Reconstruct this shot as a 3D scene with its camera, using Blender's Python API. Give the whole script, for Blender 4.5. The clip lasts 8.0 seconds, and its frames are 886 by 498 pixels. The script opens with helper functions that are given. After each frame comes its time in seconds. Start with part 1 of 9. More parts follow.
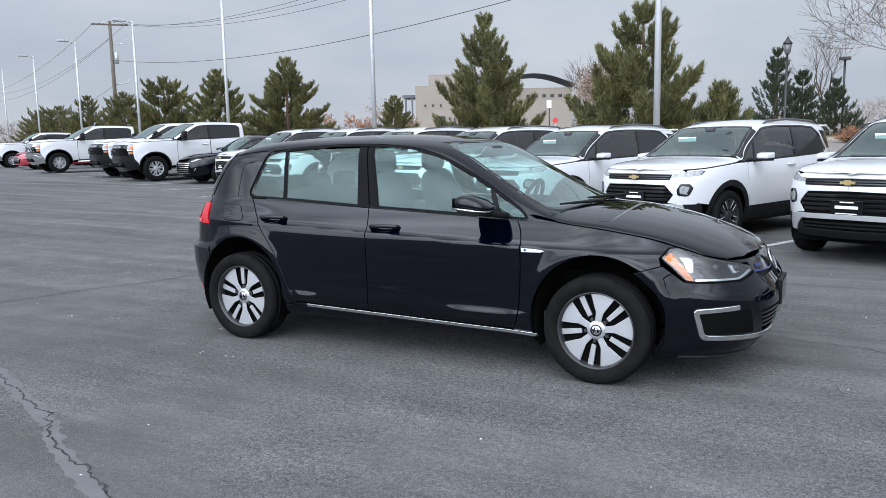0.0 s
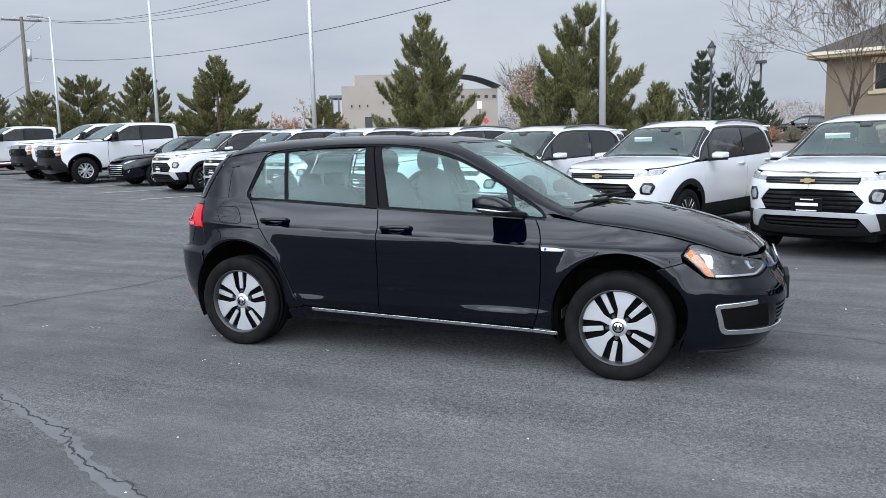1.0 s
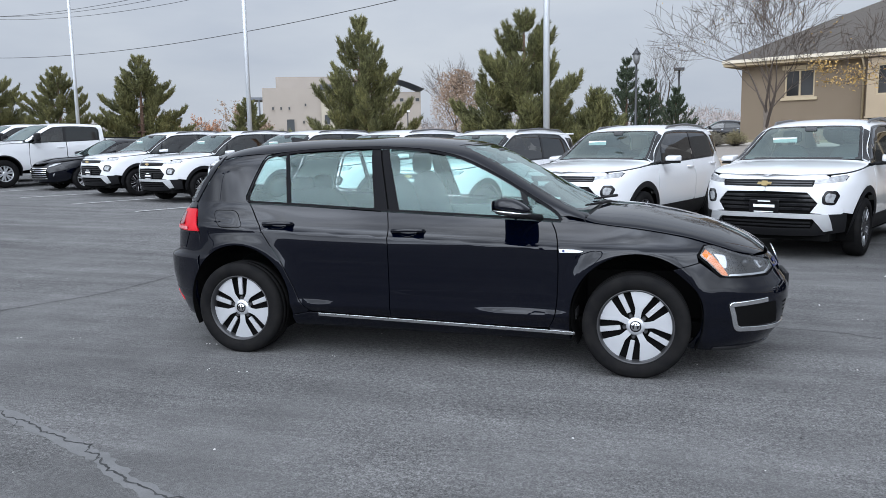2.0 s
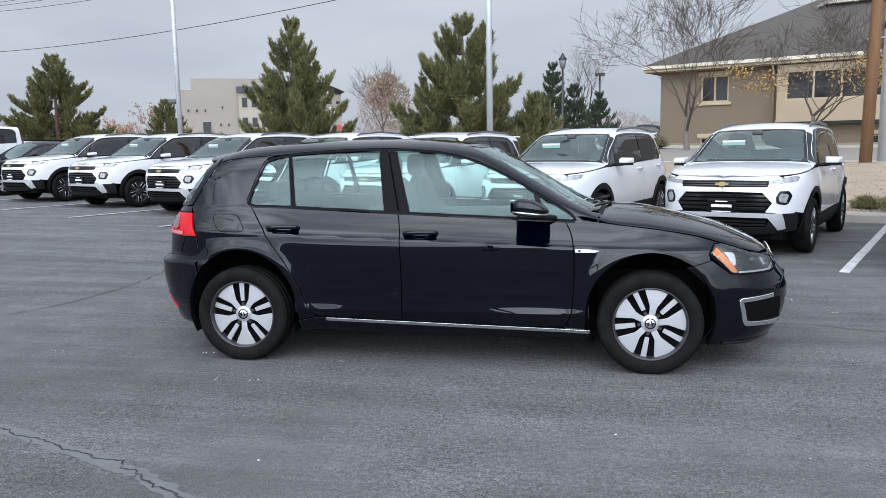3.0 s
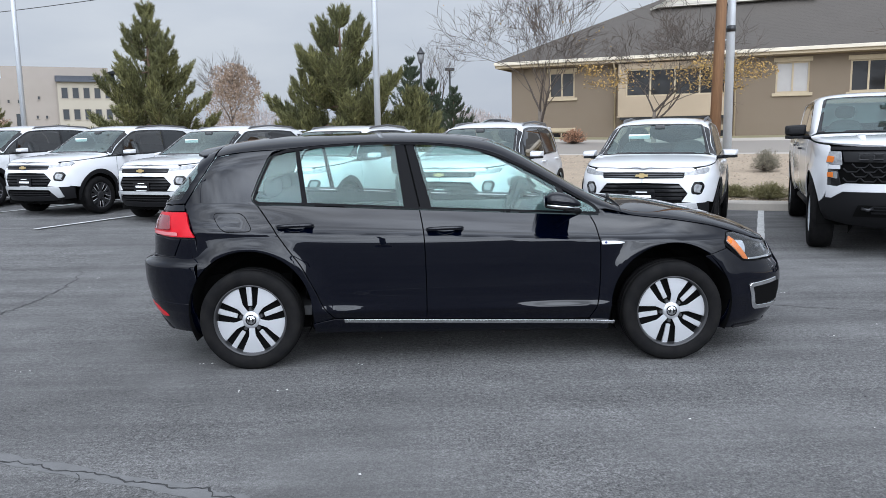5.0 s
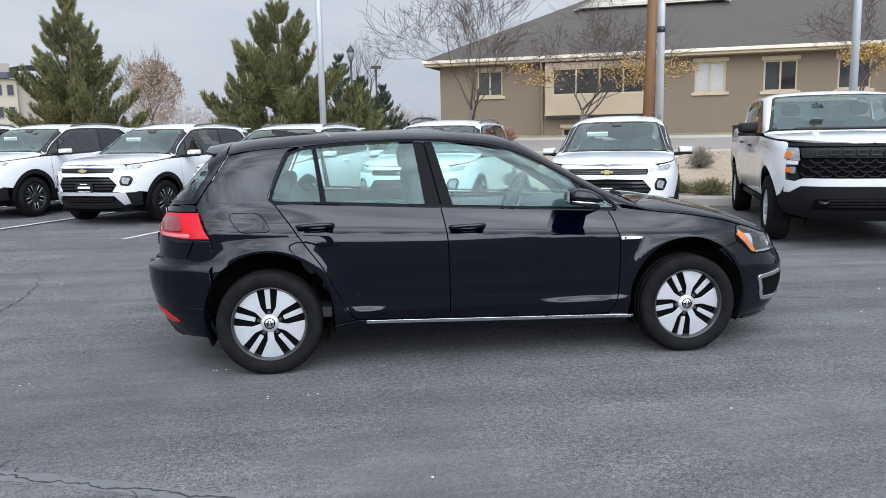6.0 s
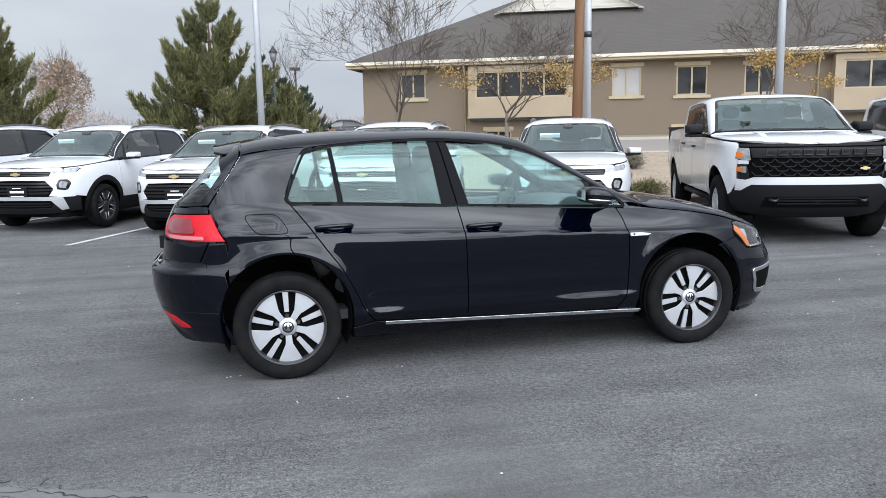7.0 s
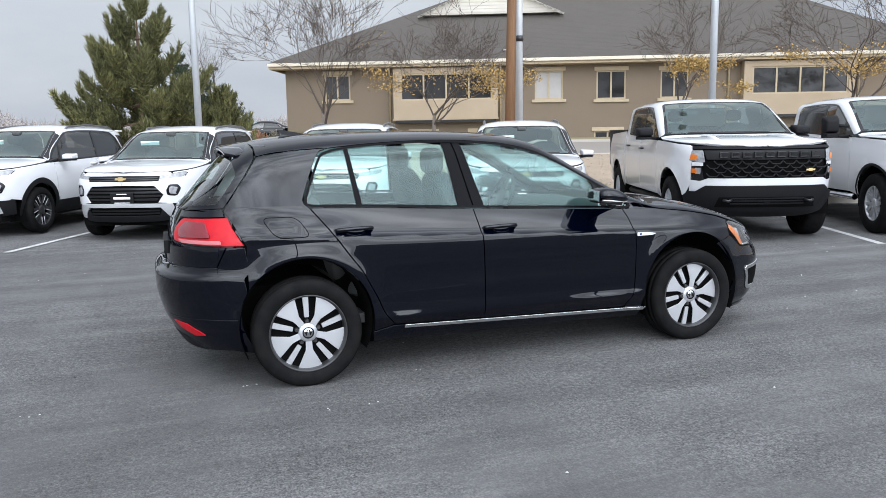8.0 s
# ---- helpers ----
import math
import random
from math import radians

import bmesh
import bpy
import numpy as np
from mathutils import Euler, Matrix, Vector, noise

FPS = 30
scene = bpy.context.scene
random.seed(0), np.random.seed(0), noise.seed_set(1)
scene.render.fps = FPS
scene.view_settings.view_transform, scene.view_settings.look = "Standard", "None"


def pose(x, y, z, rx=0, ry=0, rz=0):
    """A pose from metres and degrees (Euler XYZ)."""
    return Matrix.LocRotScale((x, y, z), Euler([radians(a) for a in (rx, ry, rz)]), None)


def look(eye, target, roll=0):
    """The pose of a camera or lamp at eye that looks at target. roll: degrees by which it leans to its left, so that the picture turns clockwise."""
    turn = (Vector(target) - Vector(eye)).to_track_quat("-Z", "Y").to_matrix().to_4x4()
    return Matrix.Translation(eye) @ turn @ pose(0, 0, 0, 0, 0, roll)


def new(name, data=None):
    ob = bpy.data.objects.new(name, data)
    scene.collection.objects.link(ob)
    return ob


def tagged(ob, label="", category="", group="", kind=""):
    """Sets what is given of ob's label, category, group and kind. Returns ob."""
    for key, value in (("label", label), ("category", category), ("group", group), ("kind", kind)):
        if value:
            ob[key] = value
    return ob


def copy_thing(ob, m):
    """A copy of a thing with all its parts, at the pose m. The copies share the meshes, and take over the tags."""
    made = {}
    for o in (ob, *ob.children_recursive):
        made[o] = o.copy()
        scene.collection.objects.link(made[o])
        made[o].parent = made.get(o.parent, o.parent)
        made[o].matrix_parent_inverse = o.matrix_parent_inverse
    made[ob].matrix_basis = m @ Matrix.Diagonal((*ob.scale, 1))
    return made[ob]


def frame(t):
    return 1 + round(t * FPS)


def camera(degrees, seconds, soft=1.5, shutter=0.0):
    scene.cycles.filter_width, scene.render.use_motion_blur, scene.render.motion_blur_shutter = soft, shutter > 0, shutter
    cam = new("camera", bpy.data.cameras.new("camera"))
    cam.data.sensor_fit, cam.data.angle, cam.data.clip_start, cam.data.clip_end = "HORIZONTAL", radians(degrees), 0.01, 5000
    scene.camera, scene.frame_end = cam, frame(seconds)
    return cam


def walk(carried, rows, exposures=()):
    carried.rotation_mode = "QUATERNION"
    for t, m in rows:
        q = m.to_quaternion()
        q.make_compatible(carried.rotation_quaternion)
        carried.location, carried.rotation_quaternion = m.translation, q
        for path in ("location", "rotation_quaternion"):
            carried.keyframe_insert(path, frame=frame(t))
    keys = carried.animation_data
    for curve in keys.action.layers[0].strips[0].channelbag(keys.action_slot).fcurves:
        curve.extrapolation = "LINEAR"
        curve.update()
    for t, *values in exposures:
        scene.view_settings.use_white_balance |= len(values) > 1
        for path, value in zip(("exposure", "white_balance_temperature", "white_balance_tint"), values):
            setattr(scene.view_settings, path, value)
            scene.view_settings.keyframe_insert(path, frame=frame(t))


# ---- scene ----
# ---- camera and its walk ----
cam = camera(59.6, 8.0, soft=0.75)
PATH = [
    (0, (2.568, -5.004, 1.385), (1.64, -3.253, 1.113), -1.1),
    (0.5, (2.328, -5.132, 1.373), (1.482, -3.34, 1.102), -1.3),
    (1, (2.052, -5.211, 1.391), (1.297, -3.38, 1.117), -1.2),
    (2.5, (1.224, -5.47, 1.399), (0.758, -3.543, 1.133), -1.0),
    (3, (0.931, -5.524, 1.399), (0.567, -3.575, 1.134), -1.0),
    (3.5, (0.651, -5.599, 1.409), (0.39, -3.634, 1.141), -0.9),
    (4, (0.361, -5.567, 1.399), (0.202, -3.593, 1.122), -0.9),
    (4.5, (0.067, -5.548, 1.41), (0.011, -3.57, 1.126), -0.9),
    (6, (-0.845, -5.424, 1.417), (-0.596, -3.461, 1.122), -1.1),
    (6.5, (-1.183, -5.388, 1.417), (-0.827, -3.442, 1.122), -1.0),
    (7, (-1.464, -5.317, 1.408), (-0.999, -3.394, 1.116), -1.1),
    (7.5, (-1.734, -5.187, 1.425), (-1.163, -3.293, 1.135), -1.0),
    (8, (-2.049, -5.122, 1.414), (-1.377, -3.261, 1.124), -0.9),
]
walk(cam, [(t, look(eye, target, roll)) for t, eye, target, roll in PATH],
     exposures=((0, 0.06, 6500, 10), (4.5, 0.08, 6500, 10), (6, 0.15, 6570, 10), (8, 0.21, 6700, 10)))

# ---- sky, sun, exposure ----
SUN_ELEV, SUN_TURN = 42.0, 180.0


def make_world():
    w = bpy.data.worlds.new("overcast_sky")
    scene.world = w
    w.use_nodes = True
    nt = w.node_tree
    nt.nodes.clear()
    N, L = nt.nodes.new, nt.links.new
    out, bg = N("ShaderNodeOutputWorld"), N("ShaderNodeBackground")
    sky = N("ShaderNodeTexSky")
    sky.sky_type, sky.sun_disc = "NISHITA", False
    sky.sun_elevation, sky.sun_rotation = radians(SUN_ELEV), radians(SUN_TURN)
    sky.air_density, sky.dust_density = 1.0, 3.0
    co = N("ShaderNodeTexCoord")
    sep = N("ShaderNodeSeparateXYZ")
    L(co.outputs["Generated"], sep.inputs[0])
    # stretched cloud cover: flat directions are divided by height so the clouds recede
    mp = N("ShaderNodeMapping")
    mp.inputs["Scale"].default_value = (1.0, 1.0, 3.5)
    L(co.outputs["Generated"], mp.inputs[0])
    no = N("ShaderNodeTexNoise")
    no.inputs["Scale"].default_value, no.inputs["Detail"].default_value, no.inputs["Roughness"].default_value = 2.2, 7.0, 0.52
    L(mp.outputs[0], no.inputs["Vector"])
    ramp = N("ShaderNodeValToRGB")
    ramp.color_ramp.elements[0].position, ramp.color_ramp.elements[0].color = 0.30, (0.70, 0.79, 0.95, 1)
    ramp.color_ramp.elements[1].position, ramp.color_ramp.elements[1].color = 0.68, (0.98, 1.06, 1.17, 1)
    L(no.outputs[0], ramp.inputs[0])
    # an overcast dome is brighter towards the zenith
    hgt = N("ShaderNodeMapRange")
    hgt.inputs["From Min"].default_value, hgt.inputs["From Max"].default_value = 0.0, 1.0
    hgt.inputs["To Min"].default_value, hgt.inputs["To Max"].default_value = 6.15, 10.0
    pw = N("ShaderNodeMath")
    pw.operation = "POWER"
    pw.inputs[1].default_value = 1.5
    pw.use_clamp = True
    L(sep.outputs["Z"], pw.inputs[0])
    L(pw.outputs[0], hgt.inputs["Value"])
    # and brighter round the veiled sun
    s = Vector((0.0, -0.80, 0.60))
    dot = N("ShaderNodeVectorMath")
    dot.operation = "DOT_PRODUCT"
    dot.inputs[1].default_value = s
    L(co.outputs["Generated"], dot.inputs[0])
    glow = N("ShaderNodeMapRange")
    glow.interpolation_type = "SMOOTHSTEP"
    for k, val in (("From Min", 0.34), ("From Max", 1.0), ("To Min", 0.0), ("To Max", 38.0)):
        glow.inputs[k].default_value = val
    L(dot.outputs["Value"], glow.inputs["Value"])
    # thin and thick cloud before it
    veil = N("ShaderNodeTexNoise")
    veil.inputs["Scale"].default_value, veil.inputs["Detail"].default_value = 3.6, 5.0
    L(mp.outputs[0], veil.inputs["Vector"])
    thin = N("ShaderNodeMapRange")
    for k, val in (("From Min", 0.36), ("From Max", 0.64), ("To Min", 0.5), ("To Max", 1.5)):
        thin.inputs[k].default_value = val
    L(veil.outputs[0], thin.inputs["Value"])
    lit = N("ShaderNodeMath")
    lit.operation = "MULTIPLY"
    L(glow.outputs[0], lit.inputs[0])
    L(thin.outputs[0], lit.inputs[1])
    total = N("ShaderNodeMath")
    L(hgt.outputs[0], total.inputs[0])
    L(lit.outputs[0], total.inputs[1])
    mul = N("ShaderNodeVectorMath")
    mul.operation = "SCALE"
    L(ramp.outputs[0], mul.inputs[0])
    L(total.outputs[0], mul.inputs["Scale"])
    mix = N("ShaderNodeMix")
    mix.data_type = "RGBA"
    mix.inputs["Factor"].default_value = 0.93
    L(sky.outputs[0], mix.inputs["A"])
    L(mul.outputs[0], mix.inputs["B"])
    L(mix.outputs["Result"], bg.inputs["Color"])
    bg.inputs["Strength"].default_value = 0.10
    L(bg.outputs[0], out.inputs[0])


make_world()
sun = new("sun", bpy.data.lights.new("sun", "SUN"))
sun.data.energy, sun.data.angle, sun.data.color = 0.20, radians(110), (1.0, 0.97, 0.92)
sun.matrix_world = pose(0, 0, 30, 90 - SUN_ELEV, 0, -SUN_TURN + 180)

# ---- materials ----
MATS = {}


def material(name, base=(0.5, 0.5, 0.5), rough=0.5, metal=0.0, coat=0.0, var=0.0, scale=8.0, fine=0.0, fine_scale=80.0, bump=0.0,
             bump_scale=60.0, tint=None, emit=0.0, spec=0.5, island=0.0, rough_var=0.0, coord="Object", stretch=None, coat_rough=0.03):
    """A principled surface; colour varies at two scales (var, fine) towards tint, with relief and uneven gloss."""
    if name in MATS:
        return MATS[name]
    m = bpy.data.materials.new(name)
    m.use_nodes = True
    nt = m.node_tree
    N, L = nt.nodes.new, nt.links.new
    p = nt.nodes["Principled BSDF"]
    p.inputs["Base Color"].default_value = (*base, 1)
    p.inputs["Roughness"].default_value, p.inputs["Metallic"].default_value = rough, metal
    p.inputs["Coat Weight"].default_value, p.inputs["Coat Roughness"].default_value = coat, coat_rough
    p.inputs["Specular IOR Level"].default_value = spec
    co = N("ShaderNodeTexCoord")
    vec = co.outputs[coord]
    if stretch:
        mp = N("ShaderNodeMapping")
        mp.inputs["Scale"].default_value = stretch
        L(vec, mp.inputs[0])
        vec = mp.outputs[0]
    col = None
    tint = tint or tuple(c * 0.55 for c in base)
    for amount, sc, det in ((var, scale, 4.0), (fine, fine_scale, 2.0)):
        if amount <= 0:
            continue
        no = N("ShaderNodeTexNoise")
        no.inputs["Scale"].default_value, no.inputs["Detail"].default_value = sc, det
        L(vec, no.inputs["Vector"])
        mr = N("ShaderNodeMapRange")
        mr.inputs["From Min"].default_value, mr.inputs["From Max"].default_value = 0.35, 0.7
        mr.inputs["To Max"].default_value = amount
        L(no.outputs[0], mr.inputs["Value"])
        mx = N("ShaderNodeMix")
        mx.data_type = "RGBA"
        mx.inputs["A"].default_value = (*base, 1)
        if col is not None:
            L(col, mx.inputs["A"])
        mx.inputs["B"].default_value = (*tint, 1)
        L(mr.outputs[0], mx.inputs["Factor"])
        col = mx.outputs["Result"]
    if island > 0:
        src = N("ShaderNodeNewGeometry").outputs["Random Per Island"] if island < 5 else N("ShaderNodeObjectInfo").outputs["Random"]
        hs = N("ShaderNodeHueSaturation")
        mr = N("ShaderNodeMapRange")
        k = island if island < 5 else island - 5
        mr.inputs["To Min"].default_value, mr.inputs["To Max"].default_value = 1 - k, 1 + k
        L(src, mr.inputs["Value"])
        L(mr.outputs[0], hs.inputs["Value"])
        hs.inputs["Color"].default_value = (*base, 1)
        if col is not None:
            L(col, hs.inputs["Color"])
        col = hs.outputs[0]
    if col is not None:
        L(col, p.inputs["Base Color"])
    if rough_var > 0:
        no = N("ShaderNodeTexNoise")
        no.inputs["Scale"].default_value, no.inputs["Detail"].default_value = scale * 2.3, 5.0
        L(vec, no.inputs["Vector"])
        mr = N("ShaderNodeMapRange")
        mr.inputs["To Min"].default_value, mr.inputs["To Max"].default_value = rough - rough_var, rough + rough_var
        L(no.outputs[0], mr.inputs["Value"])
        L(mr.outputs[0], p.inputs["Roughness"])
    if bump > 0:
        no = N("ShaderNodeTexNoise")
        no.inputs["Scale"].default_value, no.inputs["Detail"].default_value = bump_scale, 4.0
        L(vec, no.inputs["Vector"])
        b = N("ShaderNodeBump")
        b.inputs["Strength"].default_value, b.inputs["Distance"].default_value = bump, 0.01
        L(no.outputs[0], b.inputs["Height"])
        L(b.outputs[0], p.inputs["Normal"])
    if emit > 0:
        p.inputs["Emission Color"].default_value = (*base, 1)
        p.inputs["Emission Strength"].default_value = emit
    MATS[name] = m
    return m


def glass(name, tint=(0.8, 0.9, 0.88), gloss=(1.0, 1.0, 1.0), rough=0.02, least=0.105):
    """A thin pane: tinted clear passage with a Fresnel sheen."""
    if name in MATS:
        return MATS[name]
    m = bpy.data.materials.new(name)
    m.use_nodes = True
    nt = m.node_tree
    nt.nodes.clear()
    N, L = nt.nodes.new, nt.links.new
    out, mix = N("ShaderNodeOutputMaterial"), N("ShaderNodeMixShader")
    tr, gl, lw, pw, fr = N("ShaderNodeBsdfTransparent"), N("ShaderNodeBsdfGlossy"), N("ShaderNodeLayerWeight"), N("ShaderNodeMath"), N("ShaderNodeMapRange")
    tr.inputs[0].default_value = (*tint, 1)
    gl.inputs["Roughness"].default_value = rough
    gl.inputs["Color"].default_value = (*gloss, 1)
    lw.inputs["Blend"].default_value = 0.5
    pw.operation = "POWER"
    pw.inputs[1].default_value = 4.0
    L(lw.outputs["Facing"], pw.inputs[0])
    fr.inputs["To Min"].default_value, fr.inputs["To Max"].default_value = least, 1.0
    L(pw.outputs[0], fr.inputs["Value"])
    L(fr.outputs[0], mix.inputs[0])
    L(tr.outputs[0], mix.inputs[1])
    L(gl.outputs[0], mix.inputs[2])
    L(mix.outputs[0], out.inputs[0])
    MATS[name] = m
    return m


def asphalt_material():
    """Old sealed asphalt: fine stone grain, broad worn patches and long sweeping tyre wear."""
    m = material("asphalt", (0.115, 0.117, 0.121), rough=0.88, bump=0.9, bump_scale=170.0, spec=0.06)
    nt = m.node_tree
    N, L = nt.nodes.new, nt.links.new
    p = nt.nodes["Principled BSDF"]
    co = N("ShaderNodeTexCoord")
    vec = co.outputs["Object"]

    def noise(scale, detail, stretch=None, rot=0.0):
        v = vec
        if stretch:
            mp = N("ShaderNodeMapping")
            mp.inputs["Scale"].default_value = stretch
            mp.inputs["Rotation"].default_value = (0, 0, rot)
            L(vec, mp.inputs[0])
            v = mp.outputs[0]
        n = N("ShaderNodeTexNoise")
        n.inputs["Scale"].default_value, n.inputs["Detail"].default_value, n.inputs["Roughness"].default_value = scale, detail, 0.62
        L(v, n.inputs["Vector"])
        return n.outputs[0]

    def span(sock, a, b, lo, hi):
        mr = N("ShaderNodeMapRange")
        for k, val in (("From Min", a), ("From Max", b), ("To Min", lo), ("To Max", hi)):
            mr.inputs[k].default_value = val
        L(sock, mr.inputs["Value"])
        return mr.outputs[0]

    def times(a, b):
        k = N("ShaderNodeMath")
        k.operation = "MULTIPLY"
        L(a, k.inputs[0])
        L(b, k.inputs[1])
        return k.outputs[0]
    broad = span(noise(0.30, 6.0), 0.35, 0.65, 0.90, 1.10)
    sweep = span(noise(0.5, 9.0, (0.35, 3.4, 1.0), radians(-9)), 0.36, 0.66, 0.80, 1.16)
    track = span(noise(0.7, 8.0, (0.14, 4.2, 1.0), radians(-15)), 0.40, 0.64, 0.92, 1.08)
    scuff = span(noise(1.1, 10.0, (0.25, 9.0, 1.0), radians(-12)), 0.62, 0.72, 1.0, 1.22)
    patch = span(noise(3.0, 10.0), 0.36, 0.64, 0.90, 1.08)
    grain = span(noise(95.0, 3.0), 0.34, 0.66, 0.50, 1.46)
    specks = span(noise(210.0, 1.0), 0.68, 0.75, 1.0, 2.1)
    chips = span(noise(34.0, 5.0), 0.36, 0.64, 0.70, 1.28)
    # worn smooth in places, coarse in others
    bare = span(noise(0.42, 4.0), 0.42, 0.60, 0.40, 1.15)

    def calm(sock):
        k = N("ShaderNodeMix")
        k.inputs["A"].default_value = 1.0
        L(bare, k.inputs["Factor"])
        L(sock, k.inputs["B"])
        return k.outputs["Result"]
    pits = span(noise(48.0, 2.0), 0.28, 0.38, 0.62, 1.0)
    f = times(times(times(times(broad, sweep), times(track, scuff)), patch), calm(times(times(grain, pits), times(specks, chips))))
    sc = N("ShaderNodeVectorMath")
    sc.operation = "SCALE"
    sc.inputs[0].default_value = (0.140, 0.1385, 0.1385)
    L(f, sc.inputs["Scale"])
    L(sc.outputs[0], p.inputs["Base Color"])
    return m


ASPHALT = asphalt_material()
CRACK = material("crack_tar", (0.02, 0.02, 0.021), rough=0.9, var=0.5, scale=9.0, tint=(0.06, 0.06, 0.06))
LINE = material("worn_line_paint", (0.62, 0.62, 0.60), rough=0.75, var=0.55, scale=6.0, fine=0.5, fine_scale=60.0, tint=(0.22, 0.22, 0.22))
CONCRETE = material("pale_concrete", (0.40, 0.36, 0.31), rough=0.85, var=0.35, scale=1.5, fine=0.3, fine_scale=45.0, bump=0.25, tint=(0.27, 0.25, 0.23))
GRAVEL = material("tan_gravel", (0.36, 0.285, 0.205), rough=0.95, var=0.5, scale=2.0, fine=0.8, fine_scale=26.0, bump=1.0, bump_scale=30.0, tint=(0.20, 0.155, 0.115))
STONE = material("gravel_stones", (0.33, 0.265, 0.195), rough=0.9, island=0.4, var=0.3, scale=20.0)
ROADGREY = material("worn_road", (0.225, 0.195, 0.165), rough=0.9, var=0.35, scale=0.4, fine=0.3, fine_scale=20.0, tint=(0.2, 0.19, 0.18))
DRYGRASS = material("dry_grass", (0.24, 0.20, 0.11), rough=0.95, var=0.6, scale=0.6, fine=0.6, fine_scale=12.0, tint=(0.13, 0.12, 0.06))
STEEL = material("galvanised_steel", (0.50, 0.52, 0.54), rough=0.5, metal=0.35, var=0.3, scale=3.0, fine=0.2, fine_scale=30, tint=(0.38, 0.40, 0.42))
BLACKPAINT = material("black_enamel", (0.015, 0.015, 0.017), rough=0.35)
POLEWOOD = material("weathered_pole_wood", (0.235, 0.125, 0.062), rough=0.85, var=0.6, scale=5.0, fine=0.5, fine_scale=30, bump=0.5, bump_scale=18, tint=(0.12, 0.065, 0.035), stretch=(1, 1, 0.08))
OLDWOOD = material("grey_pole_wood", (0.13, 0.11, 0.09), rough=0.9, var=0.5, scale=5.0, stretch=(1, 1, 0.1))
STUCCO = material("tan_stucco", (0.182, 0.142, 0.102), rough=0.92, var=0.22, scale=0.8, fine=0.22, fine_scale=40, bump=0.35, bump_scale=60, tint=(0.160, 0.118, 0.080))
STUCCO_PALE = material("pale_stucco_panel", (0.40, 0.315, 0.22), rough=0.9, var=0.2, scale=0.8, fine=0.15, fine_scale=40, bump=0.2)
TRIMTAN = material("cream_window_trim", (0.44, 0.355, 0.24), rough=0.8, var=0.2, scale=3.0)
SHINGLE = material("grey_brown_shingle", (0.079, 0.069, 0.060), rough=0.95, var=0.3, scale=0.7, fine=0.5, fine_scale=14.0, tint=(0.055, 0.048, 0.042), bump=0.6, bump_scale=12.0)
DARKGLASS = material("dark_window_glass", (0.02, 0.02, 0.02), rough=0.06, spec=0.25)
BLIND = material("pale_window_blind", (0.36, 0.34, 0.32), rough=0.5, var=0.2, scale=2.0, spec=0.8)
BARK = material("grey_bark", (0.185, 0.155, 0.128), rough=0.95, var=0.4, scale=6.0, bump=0.5, bump_scale=20)
TWIG = material("brown_twigs", (0.082, 0.064, 0.052), rough=0.95, island=0.2)
PINEBARK = material("pine_bark", (0.16, 0.10, 0.07), rough=0.95, var=0.4, scale=8.0)
NEEDLE = material("pine_needles", (0.150, 0.144, 0.052), rough=0.8, island=0.55, var=0.7, scale=1.4, tint=(0.048, 0.058, 0.026))
NEEDLE_DARK = material("dark_spruce_needles", (0.045, 0.062, 0.034), rough=0.85, island=0.4)
LEAF_TAN = material("dry_tan_leaves", (0.28, 0.20, 0.145), rough=0.9, island=0.35)
LEAF_GOLD = material("yellow_autumn_leaves", (0.36, 0.23, 0.075), rough=0.85, island=0.35)
LEAF_RUST = material("rust_leaves", (0.33, 0.17, 0.10), rough=0.9, island=0.35)
SHRUB = material("grey_sage_leaves", (0.19, 0.17, 0.125), rough=0.95, island=0.35)
WIRE = material("dark_cable", (0.03, 0.03, 0.032), rough=0.7)

# ---- building helpers ----
def part(name, bm, mat, parent=None, label="", smooth=False):
    """Links a bmesh as one mesh object under a thing (or at top level)."""
    me = bpy.data.meshes.new(name)
    bm.to_mesh(me)
    bm.free()
    return part_mesh(name, me, mat, parent, label, smooth)


def part_mesh(name, me, mat, parent=None, label="", smooth=False):
    for mm in (mat if isinstance(mat, (list, tuple)) else (mat,)):
        me.materials.append(mm)
    if smooth:
        me.polygons.foreach_set("use_smooth", np.ones(len(me.polygons), bool))
    ob = new(name, me)
    if parent is not None:
        ob.parent = parent
    if label:
        ob["label"] = label
    return ob


def empty(name, m, label="", category="", group="", kind=""):
    ob = new(name)
    ob.empty_display_size = 0.2
    ob.matrix_world = m
    return tagged(ob, label, category, group, kind)


def box(bm, lo, hi, m=None, bevel=0.0):
    vs = [bm.verts.new((x, y, z)) for x in (lo[0], hi[0]) for y in (lo[1], hi[1]) for z in (lo[2], hi[2])]
    fs = [bm.faces.new([vs[i] for i in q]) for q in ((0, 1, 3, 2), (4, 6, 7, 5), (0, 4, 5, 1), (2, 3, 7, 6), (0, 2, 6, 4), (1, 5, 7, 3))]
    if m is not None:
        for v in vs:
            v.co = m @ v.co
    if bevel > 0:
        es = {e for f in fs for e in f.edges}
        bmesh.ops.bevel(bm, geom=list(es), offset=bevel, segments=2, profile=0.5, affect="EDGES")
    return bm


def boxes(*specs, bevel=0.0):
    bm = bmesh.new()
    for lo, hi in specs:
        box(bm, lo, hi, bevel=bevel)
    return bm


